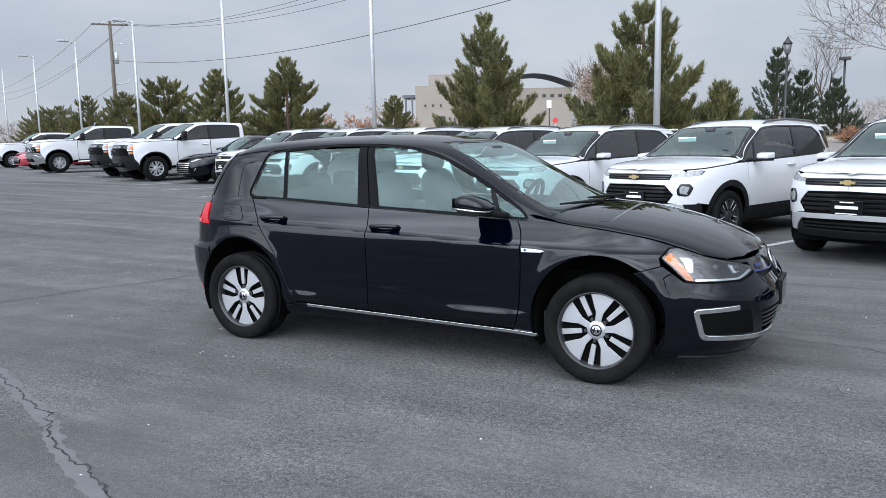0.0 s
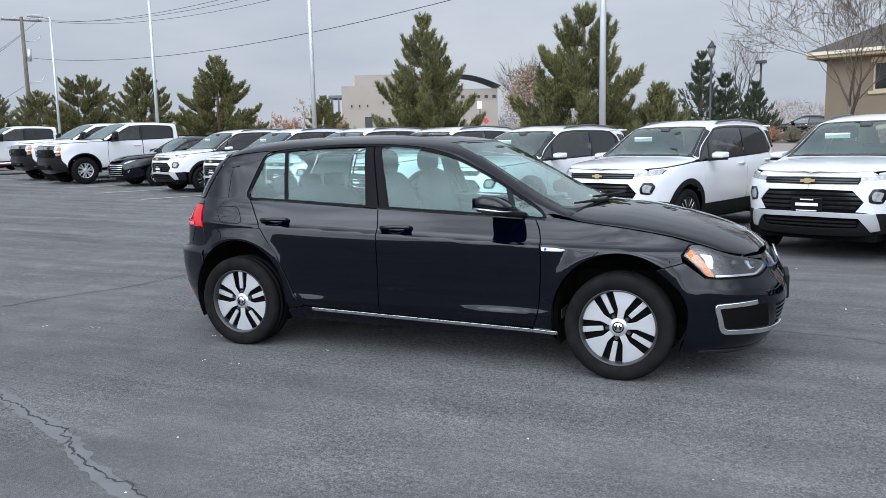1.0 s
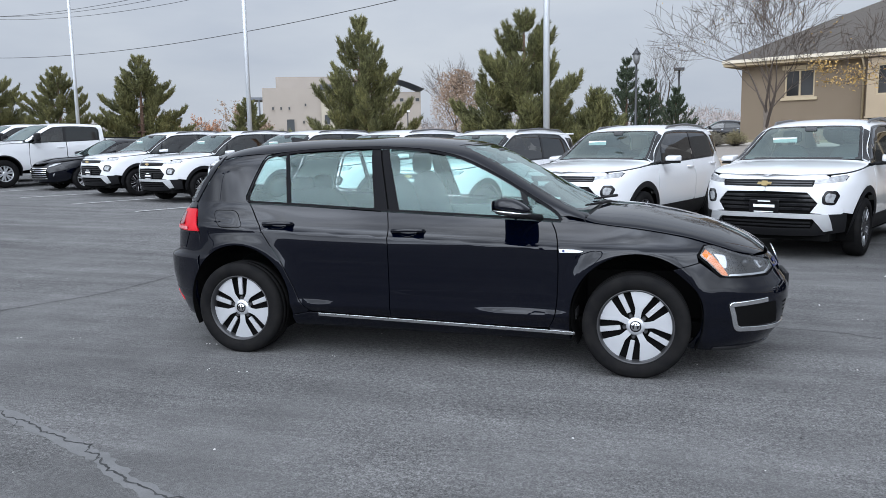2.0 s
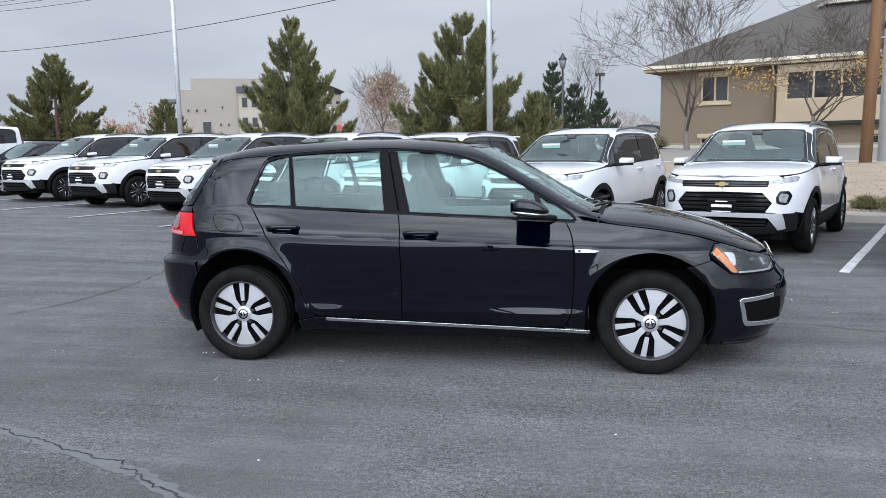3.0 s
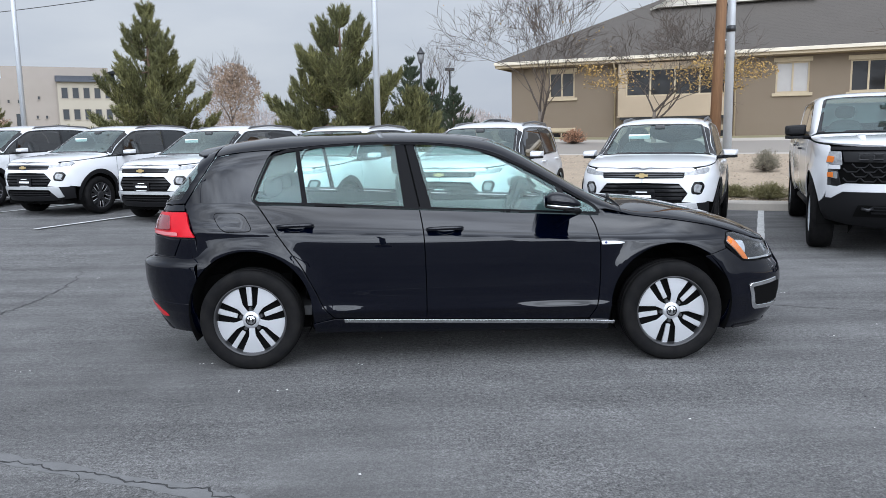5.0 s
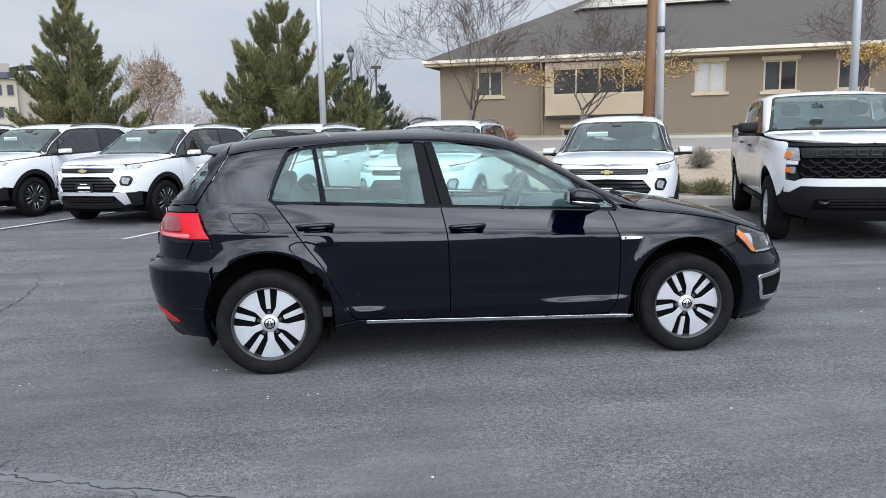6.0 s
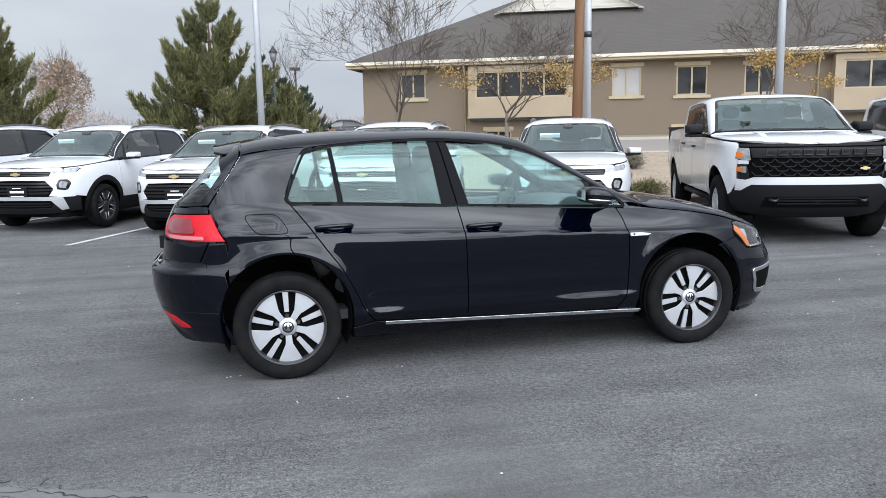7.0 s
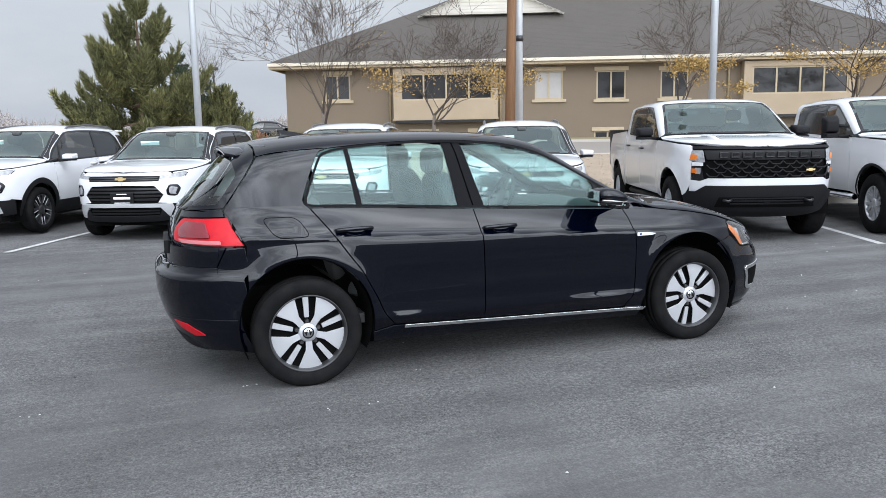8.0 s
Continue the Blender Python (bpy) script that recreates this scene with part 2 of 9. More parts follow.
def tube(bm, path, radii, sides=8, caps=True):
    """A tube through the points of path, with a radius for each."""
    rings = []
    n = len(path)
    path = [Vector(p) for p in path]
    side = None
    for i, p in enumerate(path):
        d = (path[min(i + 1, n - 1)] - path[max(i - 1, 0)]).normalized()
        if side is None:
            side = d.cross(Vector((0, 0, 1)) if abs(d.z) < 0.9 else Vector((1, 0, 0))).normalized()
        side = (side - d * side.dot(d)).normalized()
        up = d.cross(side)
        r = radii[i] if isinstance(radii, (list, tuple)) else radii
        rings.append([bm.verts.new(p + r * (math.cos(a) * side + math.sin(a) * up)) for a in (2 * math.pi * k / sides for k in range(sides))])
    for a, b in zip(rings, rings[1:]):
        for k in range(sides):
            bm.faces.new((a[k], a[(k + 1) % sides], b[(k + 1) % sides], b[k])).smooth = True
    if caps:
        bm.faces.new(rings[0][::-1])
        bm.faces.new(rings[-1])
    return bm


# ---- the plan: u runs along the parked row, v back from it ----
ROW = -23.7
UX, UY = math.cos(radians(ROW)), math.sin(radians(ROW))
A0 = (2.53, 4.23)


def uv(u, v, z=0.0):
    return Vector((A0[0] + u * UX - v * UY, A0[1] + u * UY + v * UX, z))


def smooth01(a, b, x):
    t = min(max((x - a) / (b - a), 0.0), 1.0)
    return t * t * (3 - 2 * t)


def ground_z(u, v):
    """The lot rises gently along the row; behind the kerb a gravel bank climbs to the street."""
    z = 0.0185 * max(0.0, -u - 5.0) * smooth01(-5.0, -9.0, u) if v < 60 else 0.0
    z = min(z, 0.47)
    if v > 5.2:
        z += 0.13 + 0.62 * smooth01(5.2, 15.0, v)
    z += 0.45 * smooth01(22.0, 33.0, v)
    return z


def make_ground():
    us = [-900, -400, -200, -120, -80, -60, -45, -35, -28] + [-24 + 2 * i for i in range(20)] + [18, 22, 28, 36, 50, 80, 150, 400, 900]
    vs = [-900, -300, -120, -60, -40, -30, -25, -20, -16, -13, -10, -8, -6, -4, -2, 0, 2, 4, 5.15, 5.2, 6, 7, 8, 9, 10, 11, 12, 13, 14, 15, 16.5, 16.9, 18, 20, 22, 24, 26, 28, 28.4, 30, 31, 33, 35, 40, 50, 62, 80, 120, 200, 400, 900, 1500]
    bm = bmesh.new()
    grid = [[bm.verts.new(uv(u, v, ground_z(u, v))) for v in vs] for u in us]
    for i in range(len(us) - 1):
        for j in range(len(vs) - 1):
            f = bm.faces.new((grid[i][j], grid[i + 1][j], grid[i + 1][j + 1], grid[i][j + 1]))
            f.smooth = True
            v = (vs[j] + vs[j + 1]) / 2
            f.material_index = 0 if v < 5.18 else 1 if v < 15 else 2 if v < 16.5 else 3 if v < 28 else 2 if v < 30 else 4
    return tagged(part("ground", bm, [ASPHALT, GRAVEL, CONCRETE, ROADGREY, DRYGRASS]), "asphalt lot, gravel bank and street beyond", "ground", kind="structure")


def row_matrix(u, v, turn=0.0, z=None):
    """A pose on the ground whose x runs along u."""
    p = uv(u, v, ground_z(u, v) if z is None else z)
    return Matrix.Translation(p) @ Matrix.Rotation(radians(ROW + turn), 4, "Z")


make_ground()


def make_kerb():
    bm = bmesh.new()
    for i in range(38):
        u0, u1 = -40 + i * 2.0, -40 + i * 2.0 + 1.985
        z = ground_z((u0 + u1) / 2, 5.0)
        vs = []
        for u in (u0, u1):
            zz = ground_z(u, 5.0)
            vs.append([bm.verts.new(uv(u, v, zz + h)) for v, h in ((4.98, -0.02), (5.0, 0.12), (5.03, 0.15), (5.32, 0.155), (5.36, -0.02))])
        for k in range(4):
            bm.faces.new((vs[0][k], vs[1][k], vs[1][k + 1], vs[0][k + 1]))
        bm.faces.new(vs[0][::-1])
        bm.faces.new(vs[1])
    tagged(part("kerb", bm, CONCRETE), "pale concrete kerb between lot and gravel", "kerb", kind="structure")


make_kerb()


def stripe(u, v0, v1, wide=0.10):
    """A worn painted parking line with slightly ragged edges."""
    bm = bmesh.new()
    n = 24
    rows = []
    rnd = random.Random(int(u * 100))
    for i in range(n + 1):
        v = v0 + (v1 - v0) * i / n
        a, b = -wide / 2 + rnd.uniform(-0.004, 0.004), wide / 2 + rnd.uniform(-0.004, 0.004)
        rows.append([bm.verts.new(uv(u + k, v, ground_z(u, v) + (0.005 if u > -4.5 else 0.014))) for k in (a, b)])
    for a, b in zip(rows, rows[1:]):
        bm.faces.new((a[0], a[1], b[1], b[0]))
    tagged(part("parking_line", bm, LINE), "worn white painted line on asphalt", "parking line", group="parking lines", kind="structure")


for u in (7.25, 4.36, 1.42, -1.36, -4.1, -6.65, -9.15, -11.98, -14.75, -17.6, -20.4, -23.6, -26.6, -29.6):
    stripe(u, -1.28 if u < -8 else -1.02 if u < 0 else -0.58, 4.95)

# ---- trees ----
def mesh_from(verts, faces, name):
    me = bpy.data.meshes.new(name)
    me.from_pydata([tuple(v) for v in verts], [], faces)
    return me


def blades(centres, dirs, length, width, per, spread, rng):
    """Many thin needle blades: per blades round every centre, fanned about its direction."""
    n = len(centres)
    c = np.repeat(np.asarray(centres), per, 0)
    d = np.repeat(np.asarray(dirs), per, 0) + rng.normal(0, spread, (n * per, 3))
    d /= np.linalg.norm(d, axis=1)[:, None]
    s = np.cross(d, rng.normal(0, 1, (n * per, 3)))
    s /= np.linalg.norm(s, axis=1)[:, None] + 1e-9
    ln = length * rng.uniform(0.7, 1.2, (n * per, 1))
    start = c + rng.normal(0, 0.02, (n * per, 3))
    a, b, e = start - s * width / 2, start + s * width / 2, start + d * ln
    v = np.stack([a, b, e], 1).reshape(-1, 3)
    f = np.arange(len(v)).reshape(-1, 3)
    return v, f


def fast_mesh(name, v, f):
    """A triangle mesh straight from arrays."""
    me = bpy.data.meshes.new(name)
    k = f.shape[1]
    me.vertices.add(len(v))
    me.vertices.foreach_set("co", np.asarray(v, np.float32).ravel())
    me.loops.add(f.size)
    me.loops.foreach_set("vertex_index", f.astype(np.int32).ravel())
    me.polygons.add(len(f))
    me.polygons.foreach_set("loop_start", np.arange(0, f.size, k, dtype=np.int32))
    me.update(calc_edges=True)
    return me


def pine(x, y, z, height, radius, seed, label, dense=1.0, mat=None, needle=0.15, shape=0.8, name="pine_tree", blade=0.026, up=0.5):
    """A conifer: straight trunk, whorls of rising limbs, and brushes of needles along the outer limbs."""
    rng = np.random.default_rng(seed)
    root = empty(name, Matrix.Translation((x, y, z)), label, "tree", group="evergreen trees")
    bm = bmesh.new()
    tube(bm, [(0, 0, -0.1), (0.02, 0.01, height * 0.4), (0, 0.03, height * 0.75), (0, 0, height * 0.97)], [0.022 * height, 0.017 * height, 0.010 * height, 0.004], 7)
    part("trunk", bm, PINEBARK, root)
    bl = bmesh.new()
    cen, dr = [], []
    levels = max(8, int(height * 2.5))
    # each side of the tree grows unevenly, so the outline has lobes and gaps
    lobes = rng.uniform(0, 6.28, 4)

    def lobe(a, f):
        return 1.0 + 0.07 * math.sin(2 * a + lobes[0] + 5 * f) + 0.06 * math.sin(3 * a + lobes[1] - 7 * f) + 0.06 * math.sin(17 * f + lobes[2] + a)
    for i in range(levels):
        f = i / (levels - 1)
        z0 = height * (0.04 + 0.86 * f) + rng.uniform(-0.08, 0.08)
        reach = radius * max((1 - f) ** shape, 0.07) * (1.0 if f > 0.08 else 0.8)
        count = int(rng.integers(5, 8)) if f < 0.9 else 4
        turn = rng.uniform(0, 6.28)
        for k in range(count):
            a = turn + k * 2 * math.pi / count + rng.uniform(-0.4, 0.4)
            if f > 0.15 and rng.uniform() < 0.07:
                continue
            r = reach * rng.uniform(0.70, 1.06) * lobe(a, f)
            lift = up * rng.uniform(0.45, 1.1) * (0.30 + 0.9 * f)
            pts = [np.array((math.cos(a) * r * s, math.sin(a) * r * s, z0 + r * lift * s ** 2.2 - 0.10 * r * math.sin(3.1 * s))) for s in (0.0, 0.35, 0.7, 1.0)]
            tube(bl, [tuple(p) for p in pts], [0.006 * height * (1 - f * 0.7) + 0.004, 0.014, 0.010, 0.005], 4, caps=False)
            dvec = (pts[3] - pts[1]) / (np.linalg.norm(pts[3] - pts[1]) + 1e-9)
            n = max(3, int(r / 0.21 * dense))
            for j in range(n + 1):
                s = 0.28 + 0.72 * min((j + rng.uniform(0, 0.6)) / n, 1.0)
                q = np.array([np.interp(s, (0, 0.35, 0.7, 1), [p[c] for p in pts]) for c in range(3)])
                # upswept side shoots, each a bottle brush of needles
                for sb in (rng.uniform(-1, -0.25), rng.uniform(0.25, 1)) if j < n else (rng.uniform(-0.2, 0.2), rng.uniform(-0.6, 0.6)):
                    side = np.array((-math.sin(a), math.cos(a), 0.0)) * sb
                    dd = dvec * 0.7 + side * 0.8 + np.array((0, 0, 0.35 + 0.75 * up * rng.uniform(0.3, 1.5)))
                    dd /= np.linalg.norm(dd)
                    ln = (0.17 + 0.20 * (1.1 - s) * r) * rng.uniform(0.6, 1.45) + 0.07
                    steps = max(2, int(ln / 0.075))
                    for e in range(steps + 1):
                        bend = np.array((0, 0, 0.35 * ln * (e / steps) ** 2 * up))
                        cen.append(q + dd * ln * e / steps + bend)
                        dr.append(dd + np.array((0, 0, 0.3 * e / steps)))
    for k in range(5):
        cen.append(np.array((0, 0, height * (0.9 + 0.02 * k))))
        dr.append(np.array((0, 0, 1.0)))
    part("limb", bl, PINEBARK, root)["kind"] = "stuff"
    v, f = blades(np.array(cen), np.array(dr), needle, blade, int(9 * dense) + 3, 0.42, rng)
    part_mesh("crown", fast_mesh("crown", v, f), mat or NEEDLE, root)
    return root


def branch_tree(x, y, z, height, seed, label, spread=0.55, leaves=0, leaf_mat=None, leaf_size=0.07, depth=5, trunk=0.10, name="bare_tree", fork=0.28, leaf_low=0.0, leaf_high=1.0, bark=None, twig=1.0, oval=None):
    """A broadleaf tree by repeated forking: tapered trunk, limbs, fine twigs, and what leaves are left."""
    rnd = random.Random(seed)
    rng = np.random.default_rng(seed)
    root = empty(name, Matrix.Translation((x, y, z)), label, "tree", group="broadleaf trees")
    trunk_bm, limb_bm = bmesh.new(), bmesh.new()
    tips = []

    def grow(p, d, ln, r, lev):
        pts, rad = [p], [r]
        n = 3 if lev < 3 else 2
        q, dd = p.copy(), d.copy()
        for i in range(n):
            dd = (dd + Vector((rnd.uniform(-1, 1), rnd.uniform(-1, 1), rnd.uniform(-0.5, 0.7))) * (0.10 if lev == 0 else 0.20)).normalized()
            q = q + dd * ln / n
            pts.append(q.copy())
            rad.append(r * (1 - 0.38 * (i + 1) / n))
        tube(trunk_bm if lev == 0 else limb_bm, pts, rad, 7 if lev == 0 else 4 if lev < 3 else 3, caps=False)
        if lev >= 3:
            tips.extend(pts[1:])
        if lev >= depth:
            return
        for k in range(rnd.choice((3, 4)) if lev < 2 else rnd.choice((2, 3, 3)) if depth < 7 or lev < 3 else rnd.choice((2, 2, 3))):
            at = rnd.uniform(0.45, 1.0) if k else 1.0
            i = min(int(at * n), n - 1)
            base = pts[i].lerp(pts[i + 1], at * n - i)
            a = rnd.uniform(0, 6.283)
            tilt = spread * rnd.uniform(0.6, 1.35)
            side = Vector((math.cos(a), math.sin(a), 0))
            side = (side - dd * side.dot(dd)).normalized()
            nd = (dd * math.cos(tilt) + side * math.sin(tilt) + Vector((0, 0, 0.13))).normalized()
            grow(base, nd, ln * (rnd.uniform(0.70, 0.94) if depth > 6 else rnd.uniform(0.62, 0.86)) * (1.25 if lev == 0 else 1), max(rad[-1] * rnd.uniform(0.55, 0.8), 0.006 * twig), lev + 1)

    grow(Vector((0, 0, -0.1)), Vector((0, 0, 1)), height * fork, trunk, 0)
    part("trunk", trunk_bm, bark or BARK, root)
    part("limb", limb_bm, TWIG if trunk < 0.2 else BARK, root)["kind"] = "stuff"
    if leaves:
        sel = [t for t in tips if leaf_low * height <= t.z <= leaf_high * height] or tips
        c = np.array([tuple(rnd.choice(sel)) for _ in range(leaves)]) + rng.normal(0, 0.12, (leaves, 3))
        if oval:
            d = rng.normal(0, 1, (leaves, 3))
            d *= (rng.uniform(0, 1, (leaves, 1)) ** 0.42) / np.linalg.norm(d, axis=1)[:, None]
            lump = 0.86 + 0.14 * np.sin(7 * d[:, :1] + 3) * np.sin(6 * d[:, 2:] + 1) + 0.06 * np.sin(13 * d[:, 1:2])
            c = d * lump * np.array((oval[2], oval[2], oval[1])) * (1 - 0.25 * d[:, 2:]) + np.array((0, 0, oval[0]))
        a = rng.normal(0, 1, (leaves, 3))
        a /= np.linalg.norm(a, axis=1)[:, None]
        b = np.cross(a, rng.normal(0, 1, (leaves, 3)))
        b /= np.linalg.norm(b, axis=1)[:, None]
        s = leaf_size * rng.uniform(0.6, 1.3, (leaves, 1))
        v = np.stack([c - a * s, c + b * s * 0.55, c + a * s, c - b * s * 0.55], 1).reshape(-1, 3)
        part_mesh("crown", fast_mesh("crown", v, np.arange(len(v)).reshape(-1, 4)), leaf_mat, root)
    return root


def on_row(u, v):
    p = uv(u, v)
    return p.x, p.y, ground_z(u, v)


PINE_LABEL = "green pine tree with upswept needles on the bank"
pine(-9.0, 20.2, 0.6, 5.15, 2.5, 11, "tall green pine with gaps between its limbs", 1.55, needle=0.15, shape=0.80, up=0.6, blade=0.024)
pine(-2.38, 15.6, 0.5, 4.25, 2.35, 12, "broad yellowish-green pine behind the lamp post", 1.7, needle=0.16, shape=0.66, up=0.65, blade=0.026)
pine(-0.45, 15.9, 0.5, 2.0, 0.95, 13, "smaller green pine beside a broad pine", 1.3, needle=0.14, shape=0.7, up=0.65, blade=0.024)
pine(*on_row(-32.3, 10.2), 4.9, 2.5, 14, PINE_LABEL, 1.7, shape=0.7)
pine(*on_row(-41.0, 10.2), 5.0, 2.3, 15, PINE_LABEL, 1.5, shape=0.55, mat=NEEDLE)
pine(*on_row(-50.2, 10.2), 5.4, 2.7, 16, PINE_LABEL, 1.4, shape=0.45)
pine(*on_row(-62.0, 11.0), 5.0, 3.0, 17, PINE_LABEL, 1.1, shape=0.5)
pine(*on_row(-73.0, 11.0), 5.4, 2.9, 18, PINE_LABEL, 1.1, shape=0.6)
pine(*on_row(-84.0, 11.0), 5.0, 3.6, 19, PINE_LABEL, 0.9, shape=0.5)
pine(*on_row(-97.0, 12.0), 5.0, 4.2, 20, PINE_LABEL, 0.9, shape=0.5)
pine(-34.0, 55.2, 0.8, 4.9, 2.3, 21, "small green pine by the far building", 1.5, shape=0.6)
pine(-0.85, 35.8, 1.1, 4.5, 1.5, 22, "dark slender spruce behind a lamp", 0.9, mat=NEEDLE_DARK, needle=0.13, shape=0.8)
pine(0.25, 36.6, 1.1, 3.4, 1.2, 23, "dark slender spruce behind a lamp", 0.9, mat=NEEDLE_DARK, needle=0.13, shape=0.8)
pine(1.6, 40.5, 1.2, 3.0, 1.5, 24, "dark young spruce across the street", 0.9, mat=NEEDLE_DARK, needle=0.13, shape=0.9)

branch_tree(-12.1, 44.4, 1.0, 6.2, 31, "oval tree holding dry tan leaves", spread=0.36, leaves=9000, leaf_mat=LEAF_TAN, leaf_size=0.062, depth=6, trunk=0.12, fork=0.24, oval=(3.55, 2.5, 2.0))
branch_tree(5.5, 32.2, 1.05, 9.0, 32, "bare grey-brown tree before the stucco building", spread=0.60, leaves=120, leaf_mat=LEAF_GOLD, leaf_size=0.05, depth=7, trunk=0.15, fork=0.19, twig=1.5)
branch_tree(10.5, 30.6, 1.05, 7.2, 33, "nearly bare tree with a few yellow leaves", spread=0.72, leaves=2200, leaf_mat=LEAF_GOLD, leaf_size=0.06, depth=7, trunk=0.12, fork=0.20, leaf_low=0.22, leaf_high=0.46, twig=1.5)
branch_tree(*on_row(8.3, 27.2), 7.6, 34, "nearly bare tree with a few yellow leaves", spread=0.68, leaves=1700, leaf_mat=LEAF_GOLD, leaf_size=0.06, depth=7, trunk=0.13, fork=0.21, leaf_low=0.22, leaf_high=0.46, twig=1.5)
branch_tree(*on_row(16.2, 27.4), 9.2, 35, "nearly bare tree with a few yellow leaves", spread=0.66, leaves=2200, leaf_mat=LEAF_GOLD, leaf_size=0.06, depth=7, trunk=0.15, fork=0.21, leaf_low=0.2, leaf_high=0.42, twig=1.5)
branch_tree(0.9, 46.5, 1.3, 7.2, 36, "bare tree behind the dark spruces", spread=0.5, depth=5, trunk=0.12, fork=0.28)
for i, (x, y, h, mat) in enumerate(((-44.0, 70.0, 6.5, LEAF_TAN), (-50.0, 74.0, 5.0, LEAF_RUST), (-39.0, 66.0, 4.0, LEAF_TAN), (-60.0, 80.0, 5.5, LEAF_RUST))):
    branch_tree(x, y, 1.0, h, 40 + i, "hazy bare tree with brownish twigs far off", spread=0.5, leaves=700, leaf_mat=mat, leaf_size=0.12, depth=4, trunk=0.12, fork=0.25)


def far_woods():
    """Hazy leafless woods at the horizon, as one mass of fine twigs."""
    rng = np.random.default_rng(5)
    n = 40000
    ang = rng.uniform(radians(-75), radians(70), n)
    d = rng.uniform(150, 230, n)
    clump = 0.55 + 0.45 * np.sin(ang * 37.0) * np.sin(ang * 13.0 + 1.0)
    h = rng.uniform(0, 1, n) ** 0.8 * (3.0 + 4.2 * clump)
    c = np.stack([np.sin(ang) * d, np.cos(ang) * d, 0.5 + h], 1)
    dr = rng.normal(0, 0.5, (n, 3)) + np.array((0, 0, 1.0))
    v, f = blades(c, dr / np.linalg.norm(dr, axis=1)[:, None], 1.7, 0.15, 2, 0.5, rng)
    ob = part_mesh("far_woods", fast_mesh("far_woods", v, f), material("hazy_twigs", (0.30, 0.265, 0.255), rough=1.0, island=0.2))
    tagged(ob, "hazy leafless woods along the horizon", "woods", kind="stuff")


far_woods()


# ---- lamp posts, utility poles, wires ----
def lamp_post(u, v, height=8.6, arms=1, z=None, turn=-90.0, r=0.075):
    root = empty("lamp_post", row_matrix(u, v, 0, z), "tall grey steel lamp post with a flat head", "lamp post", "parking lot lamp posts")
    bm = bmesh.new()
    tube(bm, [(0, 0, 0.0), (0, 0, height)], [r, r * 0.78], 14)
    part("pole", bm, STEEL, root, smooth=True)
    bm = bmesh.new()
    tube(bm, [(0, 0, -0.05), (0, 0, 0.35), (0, 0, 0.38)], [0.24, 0.24, 0.21], 18)
    part("base", bm, CONCRETE, root)
    for k in range(arms):
        rot = Matrix.Rotation(radians(turn + 180 * k), 4, "Z")
        bm = bmesh.new()
        tube(bm, [rot @ Vector((0, 0, height - 0.1)), rot @ Vector((0.5, 0, height - 0.02))], 0.035, 8)
        part("arm", bm, STEEL, root)
        bm = bmesh.new()
        box(bm, (0.42, -0.17, height - 0.07), (1.10, 0.17, height + 0.05), rot, bevel=0.03)
        head = part("head", bm, STEEL, root)
        bm = bmesh.new()
        box(bm, (0.5, -0.13, height - 0.085), (1.04, 0.13, height - 0.072), rot)
        part("lens", bm, material("frosted_lens", (0.6, 0.6, 0.58), rough=0.3), root)
    return root


for u, h in ((14.6, 8.6), (3.95, 8.6), (-6.64, 8.6), (-17.65, 8.4), (-29.3, 8.2), (-41.6, 7.8), (-54.1, 8.1), (-67.4, 8.4), (-81.4, 8.6)):
    lamp_post(u, 5.75, h)
# twin-headed posts of the lot behind the camera, seen mirrored in the paint
for u, v in ((-9.0, -17.5), (4.5, -20.0), (18.0, -18.0)):
    lamp_post(u, v, 7.6, arms=2, turn=0.0, r=0.09)


def steel_sign_pole():
    """The pale pole with a black band beside the timber pole."""
    p = Vector((9.05, 18.1, 0.75))
    root = empty("utility_riser_pole", Matrix.Translation(p), "pale grey steel pole with a black band", "utility pole")
    bm = bmesh.new()
    tube(bm, [(0, 0, -0.3), (0, 0, 9.5)], [0.135, 0.10], 14)
    part("pole", bm, STEEL, root, smooth=True)
    bm = bmesh.new()
    tube(bm, [(0, 0, 3.62), (0, 0, 3.80)], 0.137, 14)
    part("band", bm, BLACKPAINT, root)
    bm = bmesh.new()
    tube(bm, [(-0.55, 0, 3.35), (0, 0, 3.40)], 0.02, 6)
    part("bracket", bm, STEEL, root)


steel_sign_pole()


